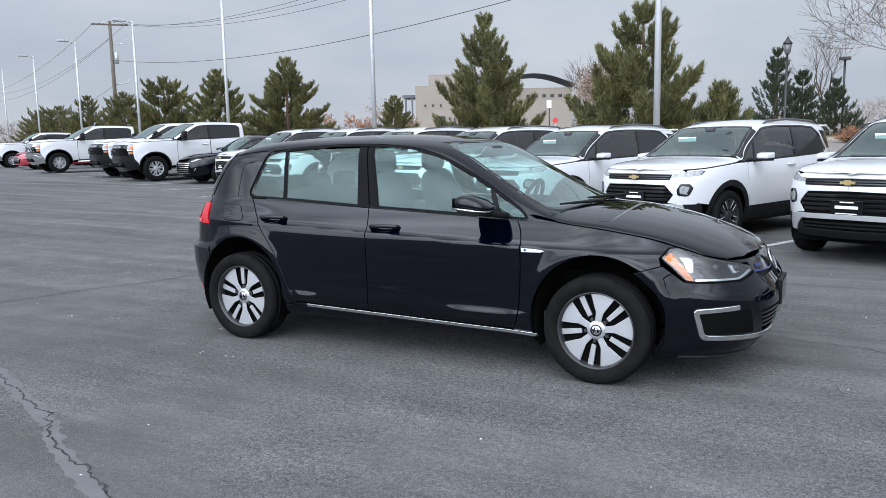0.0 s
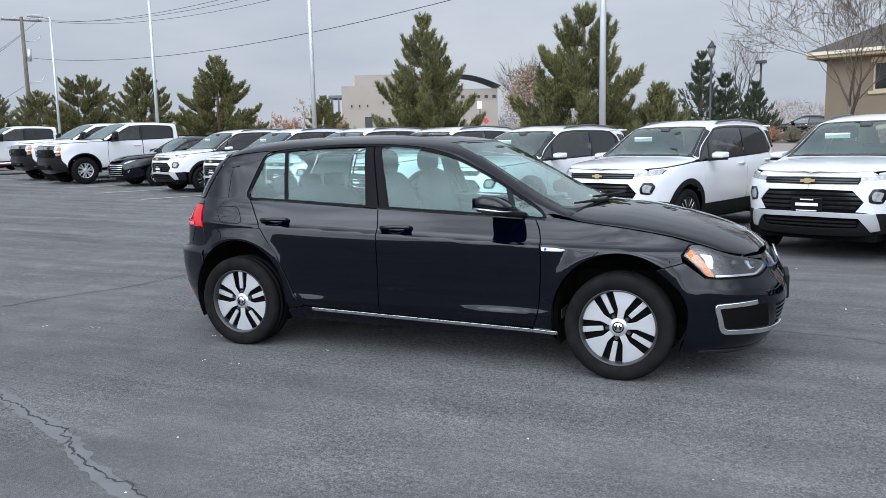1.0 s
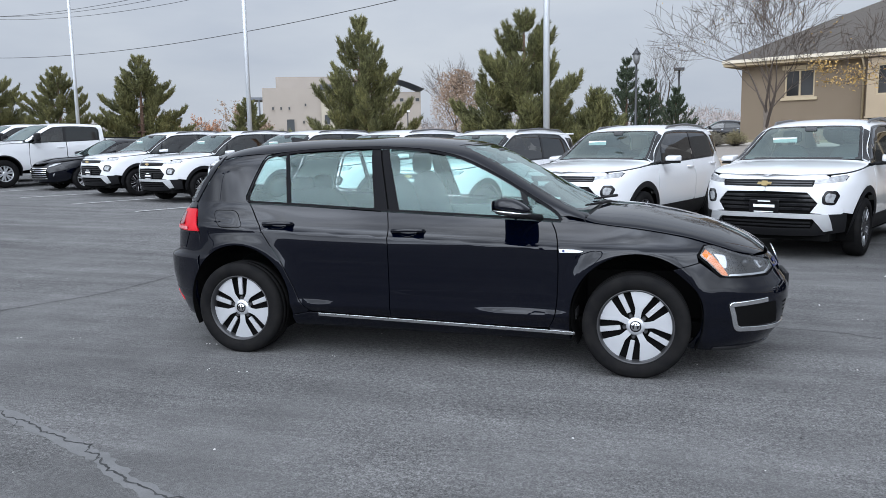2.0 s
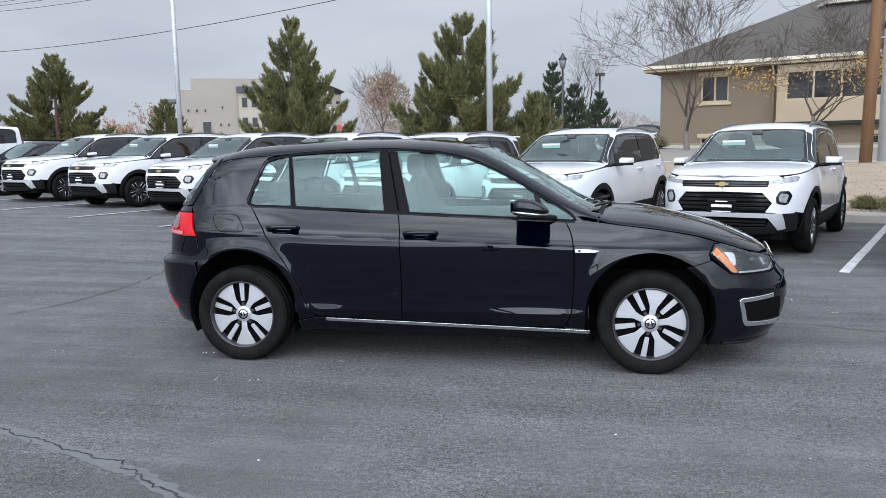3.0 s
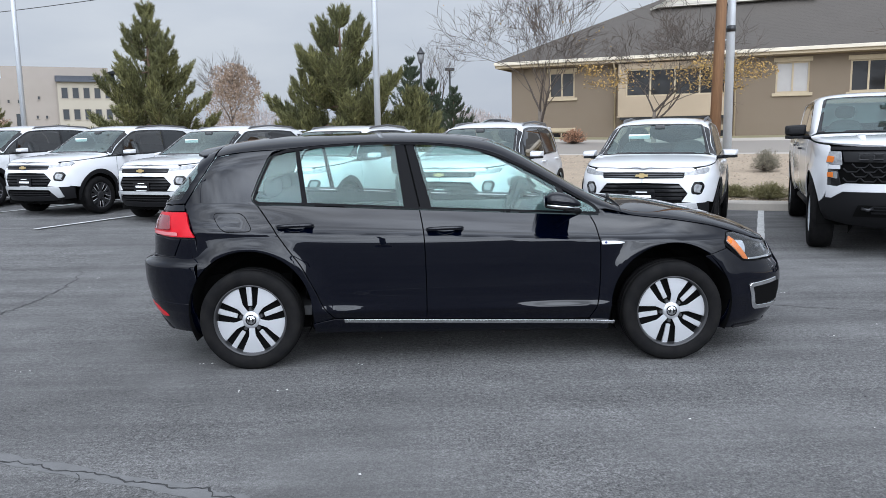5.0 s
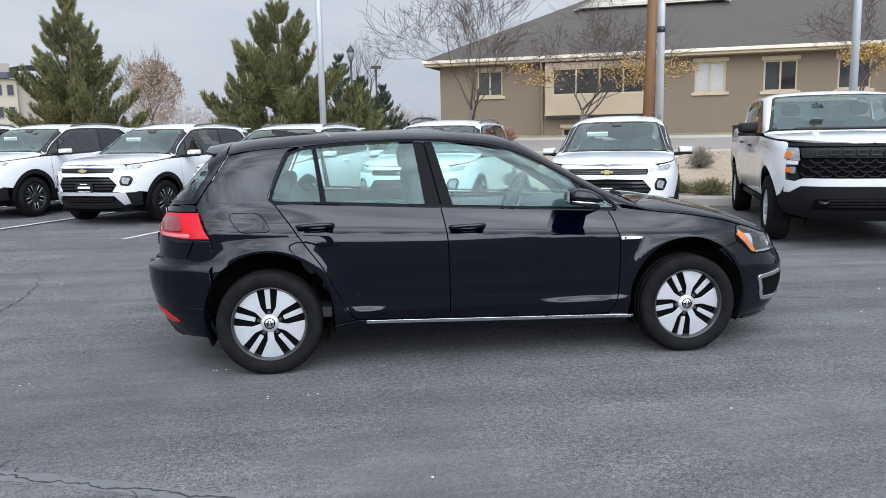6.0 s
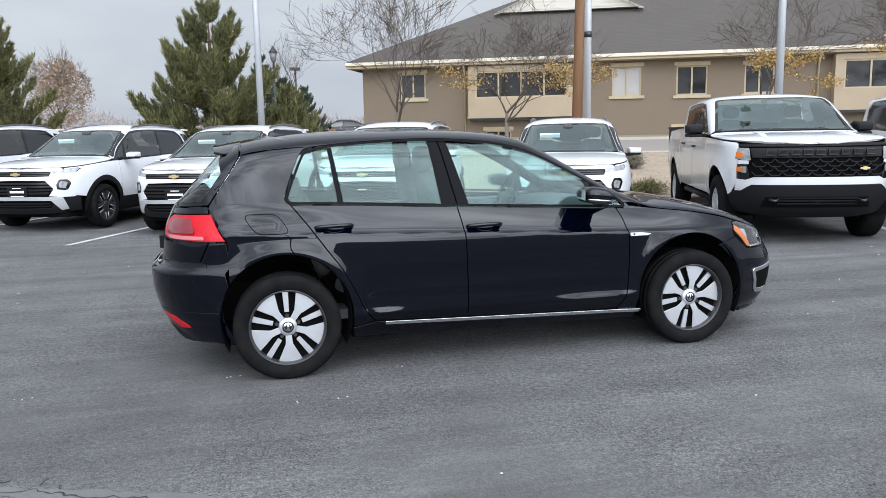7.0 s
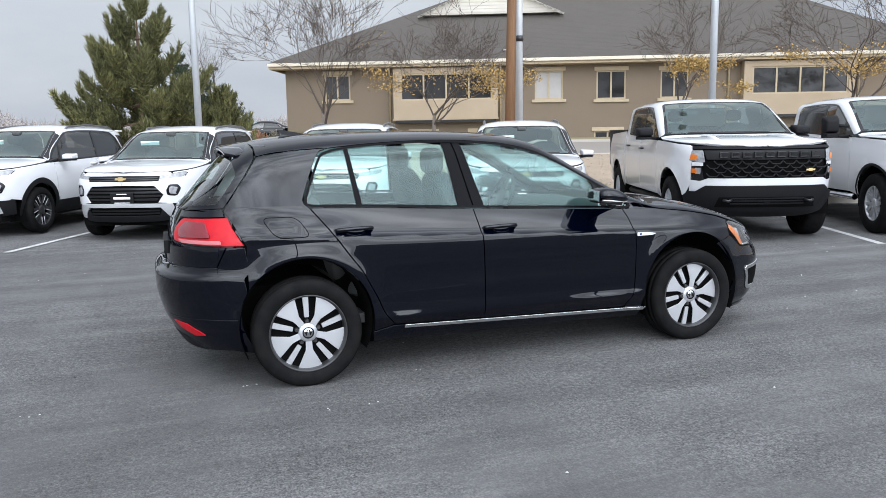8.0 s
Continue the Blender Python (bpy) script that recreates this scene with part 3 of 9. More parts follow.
def utility_pole(x, y, z, height, mat, label, r=0.15, arm=True, lean=0.0):
    root = empty("utility_pole", Matrix.Translation((x, y, z)) @ Matrix.Rotation(radians(lean), 4, "Y"), label, "utility pole")
    bm = bmesh.new()
    tube(bm, [(0, 0, -0.4), (0, 0, height * 0.5), (0, 0, height)], [r, r * 0.88, r * 0.72], 12)
    part("pole", bm, mat, root, smooth=True)
    if arm:
        rot = Matrix.Rotation(radians(50), 4, "Z")
        bm = bmesh.new()
        box(bm, (-1.5, -0.06, height - 0.35), (1.5, 0.06, height - 0.22), rot)
        part("crossarm", bm, mat, root)
        for k in (-1.35, -0.5, 0.6, 1.35):
            bm = bmesh.new()
            tube(bm, [rot @ Vector((k, 0, height - 0.22)), rot @ Vector((k, 0, height - 0.02))], [0.05, 0.035], 8)
            part("insulator", bm, STEEL, root)
        bm = bmesh.new()
        tube(bm, [rot @ Vector((0.35, 0, height - 3.6)), rot @ Vector((0.35, 0, height - 2.6))], 0.18, 10)
        part("transformer", bm, STEEL, root)
        for hh in (2.0, 5.4):
            bm = bmesh.new()
            tube(bm, [(0, 0, height - hh), rot @ Vector((1.1, 0, height - hh + 0.15)), rot @ Vector((1.3, 0, height - hh + 0.5))], [0.05, 0.04, 0.05], 6)
            part("bracket", bm, STEEL, root)
    return root


utility_pole(-55.2, 42.9, 1.2, 11.2, OLDWOOD, "grey timber utility pole with crossarm", 0.19)
utility_pole(8.42, 17.5, 0.75, 11.0, POLEWOOD, "reddish-brown timber utility pole by the street", 0.165, arm=False, lean=1.2)


def wire(a, b, sag, r=0.012):
    bm = bmesh.new()
    a, b = Vector(a), Vector(b)
    pts = [a.lerp(b, i / 40) - Vector((0, 0, 4 * sag * (i / 40) * (1 - i / 40))) for i in range(41)]
    tube(bm, pts, r, 5)
    tagged(part("overhead_wire", bm, WIRE), "thin dark overhead wire", "cable", "overhead wires")


wire((-55.2, 42.9, 9.11), (8.42, 17.5, 8.53), 2.03, 0.016)
for dx, dz in ((-0.9, 0.0), (0.3, 0.12), (1.2, 0.0)):
    wire((-55.2 + dx * 0.64, 42.9 + dx * 0.77, 12.2 + dz), (8.42 + dx * 0.37, 17.5 + dx * 0.93, 11.6 + dz), 2.75, 0.013)
for dx, dz in ((-1.3, 0.0), (1.3, 0.0), (0.0, -1.2), (0.0, -5.3)):
    wire((-55.2 + dx * 0.64, 42.9 + dx * 0.77, 12.2 + dz), (-130.0 + dx * 0.64, 75.0 + dx * 0.77, 11.6 + dz), 2.5, 0.014)


def street_lantern(x, y, z, height, label):
    root = empty("street_lamp", Matrix.Translation((x, y, z)), label, "street lamp")
    bm = bmesh.new()
    tube(bm, [(0, 0, 0), (0, 0, 0.5), (0, 0, 0.6), (0, 0, height)], [0.13, 0.11, 0.065, 0.05], 10)
    part("post", bm, BLACKPAINT, root)
    bm = bmesh.new()
    tube(bm, [(0, 0, height), (0, 0, height + 0.12), (0, 0, height + 0.46)], [0.08, 0.14, 0.19], 10)
    part("globe", bm, material("smoky_lantern", (0.12, 0.12, 0.12), rough=0.2), root)
    bm = bmesh.new()
    tube(bm, [(0, 0, height + 0.46), (0, 0, height + 0.5), (0, 0, height + 0.62), (0, 0, height + 0.78)], [0.22, 0.2, 0.1, 0.02], 10)
    part("cap", bm, BLACKPAINT, root)


street_lantern(-0.26, 33.5, 1.0, 4.0, "black lantern street lamp across the street")
lamp = empty("area_lamp", Matrix.Translation((1.8, 52.0, 1.2)), "dark square-headed lamp post by the building", "lamp post")
bm = bmesh.new()
tube(bm, [(0, 0, 0), (0, 0, 5.0)], 0.07, 8)
part("post", bm, BLACKPAINT, lamp)
part("head", boxes(((-0.35, -0.2, 4.95), (0.35, 0.2, 5.15)), bevel=0.02), BLACKPAINT, lamp)


def street_signs():
    root = empty("street_sign", Matrix.Translation((-17.7, 52.0, 1.05)), "red diamond sign on a thin post", "sign")
    bm = bmesh.new()
    tube(bm, [(0, 0, 0), (0, 0, 2.05)], 0.03, 6)
    part("post", bm, STEEL, root)
    bm = bmesh.new()
    box(bm, (-0.18, -0.01, -0.18), (0.18, 0.01, 0.18), Matrix.Translation((0, -0.04, 1.87)) @ Matrix.Rotation(radians(45), 4, "Y"), bevel=0.008)
    part("panel", bm, material("red_sign_paint", (0.50, 0.03, 0.03), rough=0.4), root)
    root = empty("street_sign", Matrix.Translation((-18.35, 52.4, 1.05)), "small white sign on a dark post", "sign")
    bm = bmesh.new()
    tube(bm, [(0, 0, 0), (0, 0, 3.35)], 0.045, 6)
    part("post", bm, BLACKPAINT, root)
    part("panel", boxes(((-0.19, -0.06, 2.85), (0.19, -0.04, 3.42)), bevel=0.006), material("white_sign_paint", (0.75, 0.75, 0.75), rough=0.4), root)


street_signs()


# ---- the tan stucco building across the street ----
def stucco_building():
    V = 34.5
    m = row_matrix(0, V, 0, 0.0)   # local x along the wall, y back from it
    root = empty("stucco_building", m, "tan stucco two-storey building with a grey hip roof", "building")
    L, R, BASE, EAVE, DEEP = -12.4, 24.0, 0.55, 5.25, 16.0
    wins = [(-10.15, -8.65, 3.5, 4.95), (1.9, 3.5, 3.35, 4.95), (5.35, 7.0, 3.3, 4.9), (8.9, 10.45, 3.3, 4.85), (-10.15, -8.7, 0.95, 1.6), (5.25, 6.8, 0.95, 1.55), (-5.2, -3.7, 1.0, 1.6), (-1.8, -0.4, 1.0, 1.6)]
    # wall as strips round the openings
    xs = sorted({L, R, *[w[0] for w in wins], *[w[1] for w in wins]})
    bm = bmesh.new()
    for a, b in zip(xs, xs[1:]):
        col = sorted((w[2], w[3]) for w in wins if w[0] <= a + 1e-6 and w[1] >= b - 1e-6)
        z = BASE
        for lo, hi in col + [(EAVE, EAVE)]:
            if lo > z:
                box(bm, (a, 0, z), (b, 0.28, lo))
            z = max(z, hi)
    box(bm, (L, 0.28, BASE), (L + 0.28, DEEP, EAVE))
    box(bm, (R - 0.28, 0.28, BASE), (R, DEEP, EAVE))
    box(bm, (L, DEEP - 0.28, BASE), (R, DEEP, EAVE))
    part("wall", bm, STUCCO, root)

    def window(x0, x1, z0, z1, y, cols, mat, trim=True):
        w = new("window")
        w.parent = root
        w.location = (0, y, 0)
        fr = 0.09
        spec = [((x0, 0.06, z0), (x1, 0.16, z0 + fr)), ((x0, 0.06, z1 - fr), (x1, 0.16, z1))]
        for k in range(cols + 1):
            x = x0 + (x1 - x0 - fr) * k / cols
            spec.append(((x, 0.061, z0 + fr), (x + fr, 0.159, z1 - fr)))
        part("frame", boxes(*spec), TRIMTAN, w)
        for k in range(cols):
            a = x0 + fr + (x1 - x0 - fr) * k / cols
            part("pane", boxes(((a, 0.12, z0 + fr), (a + (x1 - x0 - fr) / cols - fr, 0.13, z1 - fr))), mat, w)
        if trim:
            part("lintel", boxes(((x0 - 0.12, -0.06, z1 - 0.02), (x1 + 0.12, 0.05, z1 + 0.20)), bevel=0.01), TRIMTAN, w)
            part("sill", boxes(((x0 - 0.16, -0.09, z0 - 0.16), (x1 + 0.16, 0.05, z0)), bevel=0.01), TRIMTAN, w)

    for i, (a, b, c, d) in enumerate(wins):
        window(a, b, c, d, 0.0, 2, BLIND if i == 1 else DARKGLASS)
    # two projecting bays
    for x0, x1, ws in ((-6.1, -0.2, ((-5.7, -0.5),)), (13.3, 19.3, ((13.75, 18.9),))):
        bay = new("bay")
        bay.parent = root
        z0, z1, wz0, wz1 = 2.3, 5.2, 3.4, 4.9
        sp = [((x0, -0.55, z0 + 0.08), (x1, 0.0, wz0)), ((x0, -0.55, wz1), (x1, 0.0, z1)), ((x0, -0.55, wz0), (ws[0][0], 0, wz1)), ((ws[0][1], -0.55, wz0), (x1, 0, wz1)), ((x0 - 0.05, -0.6, z0), (x1 + 0.05, 0.0, z0 + 0.08))]
        part("panel", boxes(*sp), STUCCO_PALE, bay)
        part("soffit", boxes(((x0 + 0.1, -0.5, z0 - 0.14), (x1 - 0.1, 0.0, z0)),), BLACKPAINT, bay)
        window(ws[0][0], ws[0][1], wz0, wz1, -0.55, 4, DARKGLASS, trim=False)
        # black sheet close behind the panes, its colour standing in for the room's darkness
        part("reveal", boxes(((ws[0][0], -0.40, wz0), (ws[0][1], -0.36, wz1))), BLACKPAINT, bay)
    # a black sheet standing in for unlit rooms behind the panes; gutter, fascia, downspouts
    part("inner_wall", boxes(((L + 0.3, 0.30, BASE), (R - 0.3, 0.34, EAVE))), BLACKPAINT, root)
    part("fascia", boxes(((L - 0.75, -0.78, EAVE + 0.02), (R + 0.75, -0.70, EAVE + 0.30)), ((L - 0.75, -0.70, EAVE + 0.02), (L - 0.67, DEEP + 0.7, EAVE + 0.30))), TRIMTAN, root)
    part("gutter", boxes(((L - 0.8, -0.90, EAVE + 0.16), (R + 0.8, -0.78, EAVE + 0.34)), bevel=0.02), material("pale_gutter", (0.62, 0.55, 0.44), rough=0.6, var=0.2, scale=1.0), root)
    part("soffit", boxes(((L - 0.7, -0.70, EAVE), (R + 0.7, 0.0, EAVE + 0.03))), STUCCO_PALE, root)
    for x in (-6.35, -0.05, 12.6, 19.6):
        bm = bmesh.new()
        tube(bm, [(x, -0.75, EAVE + 0.1), (x, -0.1, EAVE - 0.4), (x, -0.1, 0.8)], 0.055, 6)
        part("downspout", bm, TRIMTAN, root)
    # hip roof
    bm = bmesh.new()
    e, rz, rid = 0.85, EAVE + 5.6, 8.0
    zz = EAVE + 0.30
    p = [bm.verts.new(c) for c in ((L - e, -e, zz), (R + e, -e, zz), (R + e, DEEP + e, zz), (L - e, DEEP + e, zz), (L + 11.0, rid, rz), (R - 8.0, rid, rz))]
    for q in ((0, 1, 5, 4), (1, 2, 5), (2, 3, 4, 5), (3, 0, 4)):
        bm.faces.new([p[i] for i in q])
    bmesh.ops.solidify(bm, geom=bm.faces[:], thickness=0.12)
    roof = part("roof", bm, SHINGLE, root)
    # shingle courses on the street slope
    bm = bmesh.new()
    slope = Vector((0, rid + e, rz - zz))
    n = 58
    for i in range(n):
        f0, f1 = i / n, (i + 0.96) / n
        x0 = (L - e) + (11.0 + e) * f0 + 0.03
        x1 = (R + e) - (8.0 + e) * f0 - 0.03
        x2, x3 = (L - e) + (11.0 + e) * f1, (R + e) - (8.0 + e) * f1
        a, b = slope * f0 + Vector((0, -e, zz)), slope * f1 + Vector((0, -e, zz))
        q = [bm.verts.new(c) for c in ((x0, a.y - 0.01, a.z + 0.030), (x1, a.y - 0.01, a.z + 0.030), (x3, b.y - 0.02, b.z + 0.03), (x2, b.y - 0.02, b.z + 0.03), (x0, a.y, a.z + 0.01), (x1, a.y, a.z + 0.01))]
        bm.faces.new((q[0], q[1], q[2], q[3]))
        bm.faces.new((q[4], q[5], q[1], q[0]))
    ob = part("shingle_course", bm, SHINGLE, root)
    ob["kind"] = "stuff"
    # gabled dormer
    gb = new("gable")
    gb.parent = root
    gx0, gx1, gz0, gz1, gy = -4.7, 3.5, 8.72, 10.5, 3.9
    xm = (gx0 + gx1) / 2
    bm = bmesh.new()
    v = [bm.verts.new(c) for c in ((gx0, gy, gz0), (gx1, gy, gz0), (xm, gy, gz1), (gx0, gy + 5, gz0), (gx1, gy + 5, gz0), (xm, gy + 5, gz1))]
    for q in ((0, 1, 2), (3, 5, 4), (0, 2, 5, 3), (1, 4, 5, 2), (0, 3, 4, 1)):
        bm.faces.new([v[i] for i in q])
    PALESIDING = material("pale_gable_siding", (0.58, 0.54, 0.47), rough=0.7, var=0.15, scale=2.0)
    part("siding", bm, PALESIDING, gb)
    bm = bmesh.new()
    for s, (xa, xb) in ((1, (gx0 - 0.35, xm)), (-1, (gx1 + 0.35, xm))):
        q = [bm.verts.new(c) for c in ((xa, gy - 0.35, gz0 - 0.10), (xb, gy - 0.35, gz1 + 0.10), (xb, gy + 5, gz1 + 0.10), (xa, gy + 5, gz0 - 0.10))]
        bm.faces.new(q if s > 0 else q[::-1])
    bmesh.ops.solidify(bm, geom=bm.faces[:], thickness=-0.16)
    part("gable_roof", bm, material("white_gable_trim", (0.70, 0.68, 0.63), rough=0.6, var=0.1, scale=2.0), gb)
    for k in range(9):
        z = gz0 + 0.2 * k + 0.1
        half = (gx1 - gx0) / 2 * (1 - (z - gz0) / (gz1 - gz0)) - 0.15
        if half > 0.1:
            part("board", boxes(((xm - half, gy - 0.03, z), (xm + half, gy, z + 0.17))), PALESIDING, gb)


stucco_building()


# ---- the pale institutional building far off ----
def far_building():
    PALE = material("far_pale_masonry", (0.285, 0.25, 0.22), rough=0.9, var=0.15, scale=0.3)
    PALER = material("far_cream_wall", (0.36, 0.325, 0.265), rough=0.9, var=0.12, scale=0.3)
    FARGLASS = material("far_dark_glass", (0.035, 0.04, 0.045), rough=0.5, spec=0.3)
    root = empty("far_building", Matrix.Translation((-72.0, 125.6, 0.5)) @ Matrix.Rotation(radians(24), 4, "Z"), "pale three-storey institutional building far off", "building")
    part("wall", boxes(((0, 0, 0), (10.8, 14, 11.7)), ((2.4, 2.0, 11.7), (19.0, 14, 13.9))), PALE, root)
    part("wing_wall", boxes(((10.8, -0.8, 0), (19.6, 14, 11.2))), PALER, root)
    bm = bmesh.new()
    v = [bm.verts.new(c) for c in ((10.5, -1.5, 11.2), (20.0, -1.5, 11.2), (20.0, 3.5, 13.0), (10.5, 3.5, 13.0))]
    bm.faces.new(v)
    bmesh.ops.solidify(bm, geom=bm.faces[:], thickness=0.25)
    part("wing_roof", bm, material("far_dark_roof", (0.10, 0.11, 0.13), rough=0.6), root)
    # arched roof over the far end
    bm = bmesh.new()
    rows = []
    for i in range(15):
        a = i / 14
        rows.append([bm.verts.new((18.8 + 11.4 * a, y, 10.9 + 2.5 * math.sin(math.pi * (0.30 + 0.66 * a)))) for y in (-1.6, 10.0)])
    for p, q in zip(rows, rows[1:]):
        bm.faces.new((p[0], q[0], q[1], p[1]))
    bmesh.ops.solidify(bm, geom=bm.faces[:], thickness=0.6)
    part("arched_roof", bm, MATS["far_dark_roof"], root)
    part("end_wall", boxes(((19.6, 0.0, 0), (29.6, 10, 10.8))), PALE, root)
    part("canopy", boxes(((-2.6, 1.0, 9.6), (0.0, 8.0, 10.1)), ((-2.2, 1.2, 0), (-1.8, 1.6, 9.6)), ((-0.9, 1.2, 6.0), (-0.6, 1.6, 9.6))), MATS["far_dark_roof"], root)
    holes = [(1.6 + 1.5 * k, 0.0, 7.6, 0.5, 0.7) for k in range(3)] + [(7.6, 0.0, 8.2, 0.5, 0.7), (7.2, 0.0, 5.0, 0.5, 0.7), (8.6, 0.0, 5.0, 0.5, 0.7), (4.2, 0.0, 2.4, 1.6, 3.6)]
    holes += [(11.3 + 1.7 * k, -0.8, z, 1.1, 1.9) for k in range(5) for z in (1.4, 4.8, 8.4)]
    holes += [(21.0 + 1.5 * k, 0.0, 8.9, 0.9, 0.8) for k in range(6)]
    for x, y, z, w, h in holes:
        win = new("window")
        win.parent = root
        part("frame", boxes(((x, y - 0.12, z), (x + w, y + 0.1, z + 0.1)), ((x, y - 0.12, z + h - 0.1), (x + w, y + 0.1, z + h)), ((x, y - 0.12, z + 0.1), (x + 0.1, y + 0.1, z + h - 0.1)), ((x + w - 0.1, y - 0.12, z + 0.1), (x + w, y + 0.1, z + h - 0.1))), PALE, win)
        part("pane", boxes(((x + 0.1, y - 0.05, z + 0.1), (x + w - 0.1, y - 0.01, z + h - 0.1))), FARGLASS, win)


far_building()

# ---- vehicle building kit ----
from mathutils.geometry import delaunay_2d_cdt


class Curve:
    """A smooth line through a few (x, y) stations, without overshoot."""

    def __init__(self, pts):
        self.x = np.array([p[0] for p in pts], float)
        self.y = np.array([p[1] for p in pts], float)
        d = np.diff(self.y) / np.diff(self.x)
        m = np.zeros(len(self.x))
        m[0], m[-1] = d[0], d[-1]
        for i in range(1, len(d)):
            m[i] = 0.0 if d[i - 1] * d[i] <= 0 else 2 * d[i - 1] * d[i] / (d[i - 1] + d[i])
        self.m = m

    def __call__(self, x):
        x = np.clip(np.asarray(x, float), self.x[0], self.x[-1])
        i = np.clip(np.searchsorted(self.x, x) - 1, 0, len(self.x) - 2)
        h = self.x[i + 1] - self.x[i]
        t = (x - self.x[i]) / h
        return (self.y[i] * (1 + 2 * t) * (1 - t) ** 2 + self.m[i] * h * t * (1 - t) ** 2 + self.y[i + 1] * t * t * (3 - 2 * t) + self.m[i + 1] * h * t * t * (t - 1))


class Body:
    """A car's skin from its profiles: half-width by height, nose and tail by height, belt line, roof line."""

    def __init__(self, width, nose, tail, belt, top, s0, s1, n=2.8, tumble=None, q=None, p=2.2, crease=None, flares=(), bow=0.012, full=None, haunch=0.0):
        self.width, self.nose, self.tail, self.belt, self.top = Curve(width), Curve(nose), Curve(tail), Curve(belt), Curve(top)
        self.s0, self.s1, self.n, self.p, self.crease, self.flares, self.bow, self.full, self.haunch = s0, s1, n, p, crease, flares, bow, full, haunch
        self.tumble = Curve(tumble or [(-3, 0.40), (3, 0.40)])
        self.q = Curve(q or [(-3, 6.0), (3, 6.0)])
        th = np.linspace(0, math.pi / 2, 400)
        self.th = th
        self.arc = {}
        for key, a in (("f", float(self.nose(0.5)) - s1), ("r", s0 - float(self.tail(0.5)))):
            b = float(self.width(0.5))
            xx, yy = a * np.sin(th) ** (2 / n), b * np.cos(th) ** (2 / n)
            self.arc[key] = np.concatenate([[0], np.cumsum(np.hypot(np.diff(xx), np.diff(yy)))])
        self.smax, self.smin = s1 + self.arc["f"][-1], s0 - self.arc["r"][-1]

    def w(self, x, z):
        zz = z
        if self.crease:
            zz = z - (self.crease(x) - self.crease(0.0)) * np.clip((z - 0.35) / 0.45, 0, 1)
        y = self.width(zz)
        if self.full:
            # the bumpers do not tuck in like the sills
            t = np.clip((np.abs(x) - 1.5) / 0.25, 0, 1)
            low = self.full - 0.5 * np.clip(0.24 - z, 0, 1)
            y = np.where(z < 0.5, y + (np.maximum(y, low) - y) * t * t * (3 - 2 * t), y)
        y = y * (1 - self.bow * (x / 1.5) ** 2)
        if self.haunch:
            # fuller flank over the rear wheels
            y = y + self.haunch * np.exp(-((x + 1.42) / 0.30) ** 2 - ((zz - 0.856) / 0.055) ** 2)
            # the flank leans in below the shoulder line, less so towards the front
            y = y - np.interp(x, [-1.0, -0.25, 0.75], [0.0058, 0.0045, 0.0015]) * np.clip((zz - 0.715) / 0.086, 0, 1) ** 1.6
            # the low crease of the doors fades out towards their middle
            y = y + 0.0085 * np.exp(-((z - 0.350) / 0.028) ** 2) * (np.exp(-((x - 0.62) / 0.26) ** 2) + 0.7 * np.exp(-((x + 0.74) / 0.16) ** 2))
        for cx, cz, r, amp in self.flares:
            d = np.hypot(x - cx, z - cz)
            y = y + amp * np.exp(-((d - r) / 0.07) ** 2)
        return y

    def plan(self, x, z):
        tf = np.clip((x - self.s1) / (self.nose(z) - self.s1), 0, 1)
        tr = np.clip((self.s0 - x) / (self.s0 - self.tail(z)), 0, 1)
        return np.clip(1 - np.maximum(tf, tr) ** self.n, 0, 1) ** (1 / self.n)

    def half(self, x, z):
        x, z = np.broadcast_arrays(np.asarray(x, float), np.asarray(z, float))
        zb, zt = self.belt(x), self.top(x)
        low = self.w(x, np.minimum(z, zb)) * self.plan(x, np.minimum(z, zb))
        h = np.clip((z - zb) / np.maximum(zt - zb, 1e-4), 0, 0.9999)
        up = (low - self.tumble(x) * np.maximum(z - zb, 0)) * (1 - h ** self.q(x)) ** (1 / self.p)
        return np.where(z > zb, up, low)

    def k_of(self, x, z):
        zb, zt = float(self.belt(x)), float(self.top(x))
        h = min(max((z - zb) / (zt - zb), 0), 1)
        return (1 - h ** float(self.q(x))) ** (1 / self.p)

    def side(self, sign):
        def fn(a, b):
            return np.stack([a, sign * self.half(a, b), b], -1)
        return fn

    def cap(self):
        """(x, k): k runs from -1 at the right-hand belt over the top to +1."""
        def fn(x, k):
            zb, zt = self.belt(x), self.top(x)
            kk = np.clip(np.abs(k), 0, 1)
            h = (1 - kk ** self.p) ** (1 / self.q(x))
            z = zb + (zt - zb) * h
            yb = self.w(x, zb) * self.plan(x, zb)
            return np.stack([x, (yb - self.tumble(x) * (z - zb)) * k, z], -1)
        return fn

    def wrap(self, sign):
        """(s, z): s is x along the side and goes on round the nose and tail to the middle."""
        def fn(s, z):
            s, z = np.broadcast_arrays(np.asarray(s, float), np.asarray(z, float))
            over = np.where(s > self.smax, -1.0, 1.0) * np.where(s < self.smin, -1.0, 1.0)
            s = np.where(s > self.smax, 2 * self.smax - s, s)
            s = np.where(s < self.smin, 2 * self.smin - s, s)
            thf = np.interp(s - self.s1, self.arc["f"], self.th)
            thr = np.interp(self.s0 - s, self.arc["r"], self.th)
            xf = self.s1 + (self.nose(z) - self.s1) * np.sin(thf) ** (2 / self.n)
            xr = self.s0 - (self.s0 - self.tail(z)) * np.sin(thr) ** (2 / self.n)
            x = np.where(s > self.s1, xf, np.where(s < self.s0, xr, s))
            c = np.where(s > self.s1, np.cos(thf), np.where(s < self.s0, np.cos(thr), 1.0))
            y = self.w(x, z) * np.clip(c, 0, 1) ** (2 / self.n)
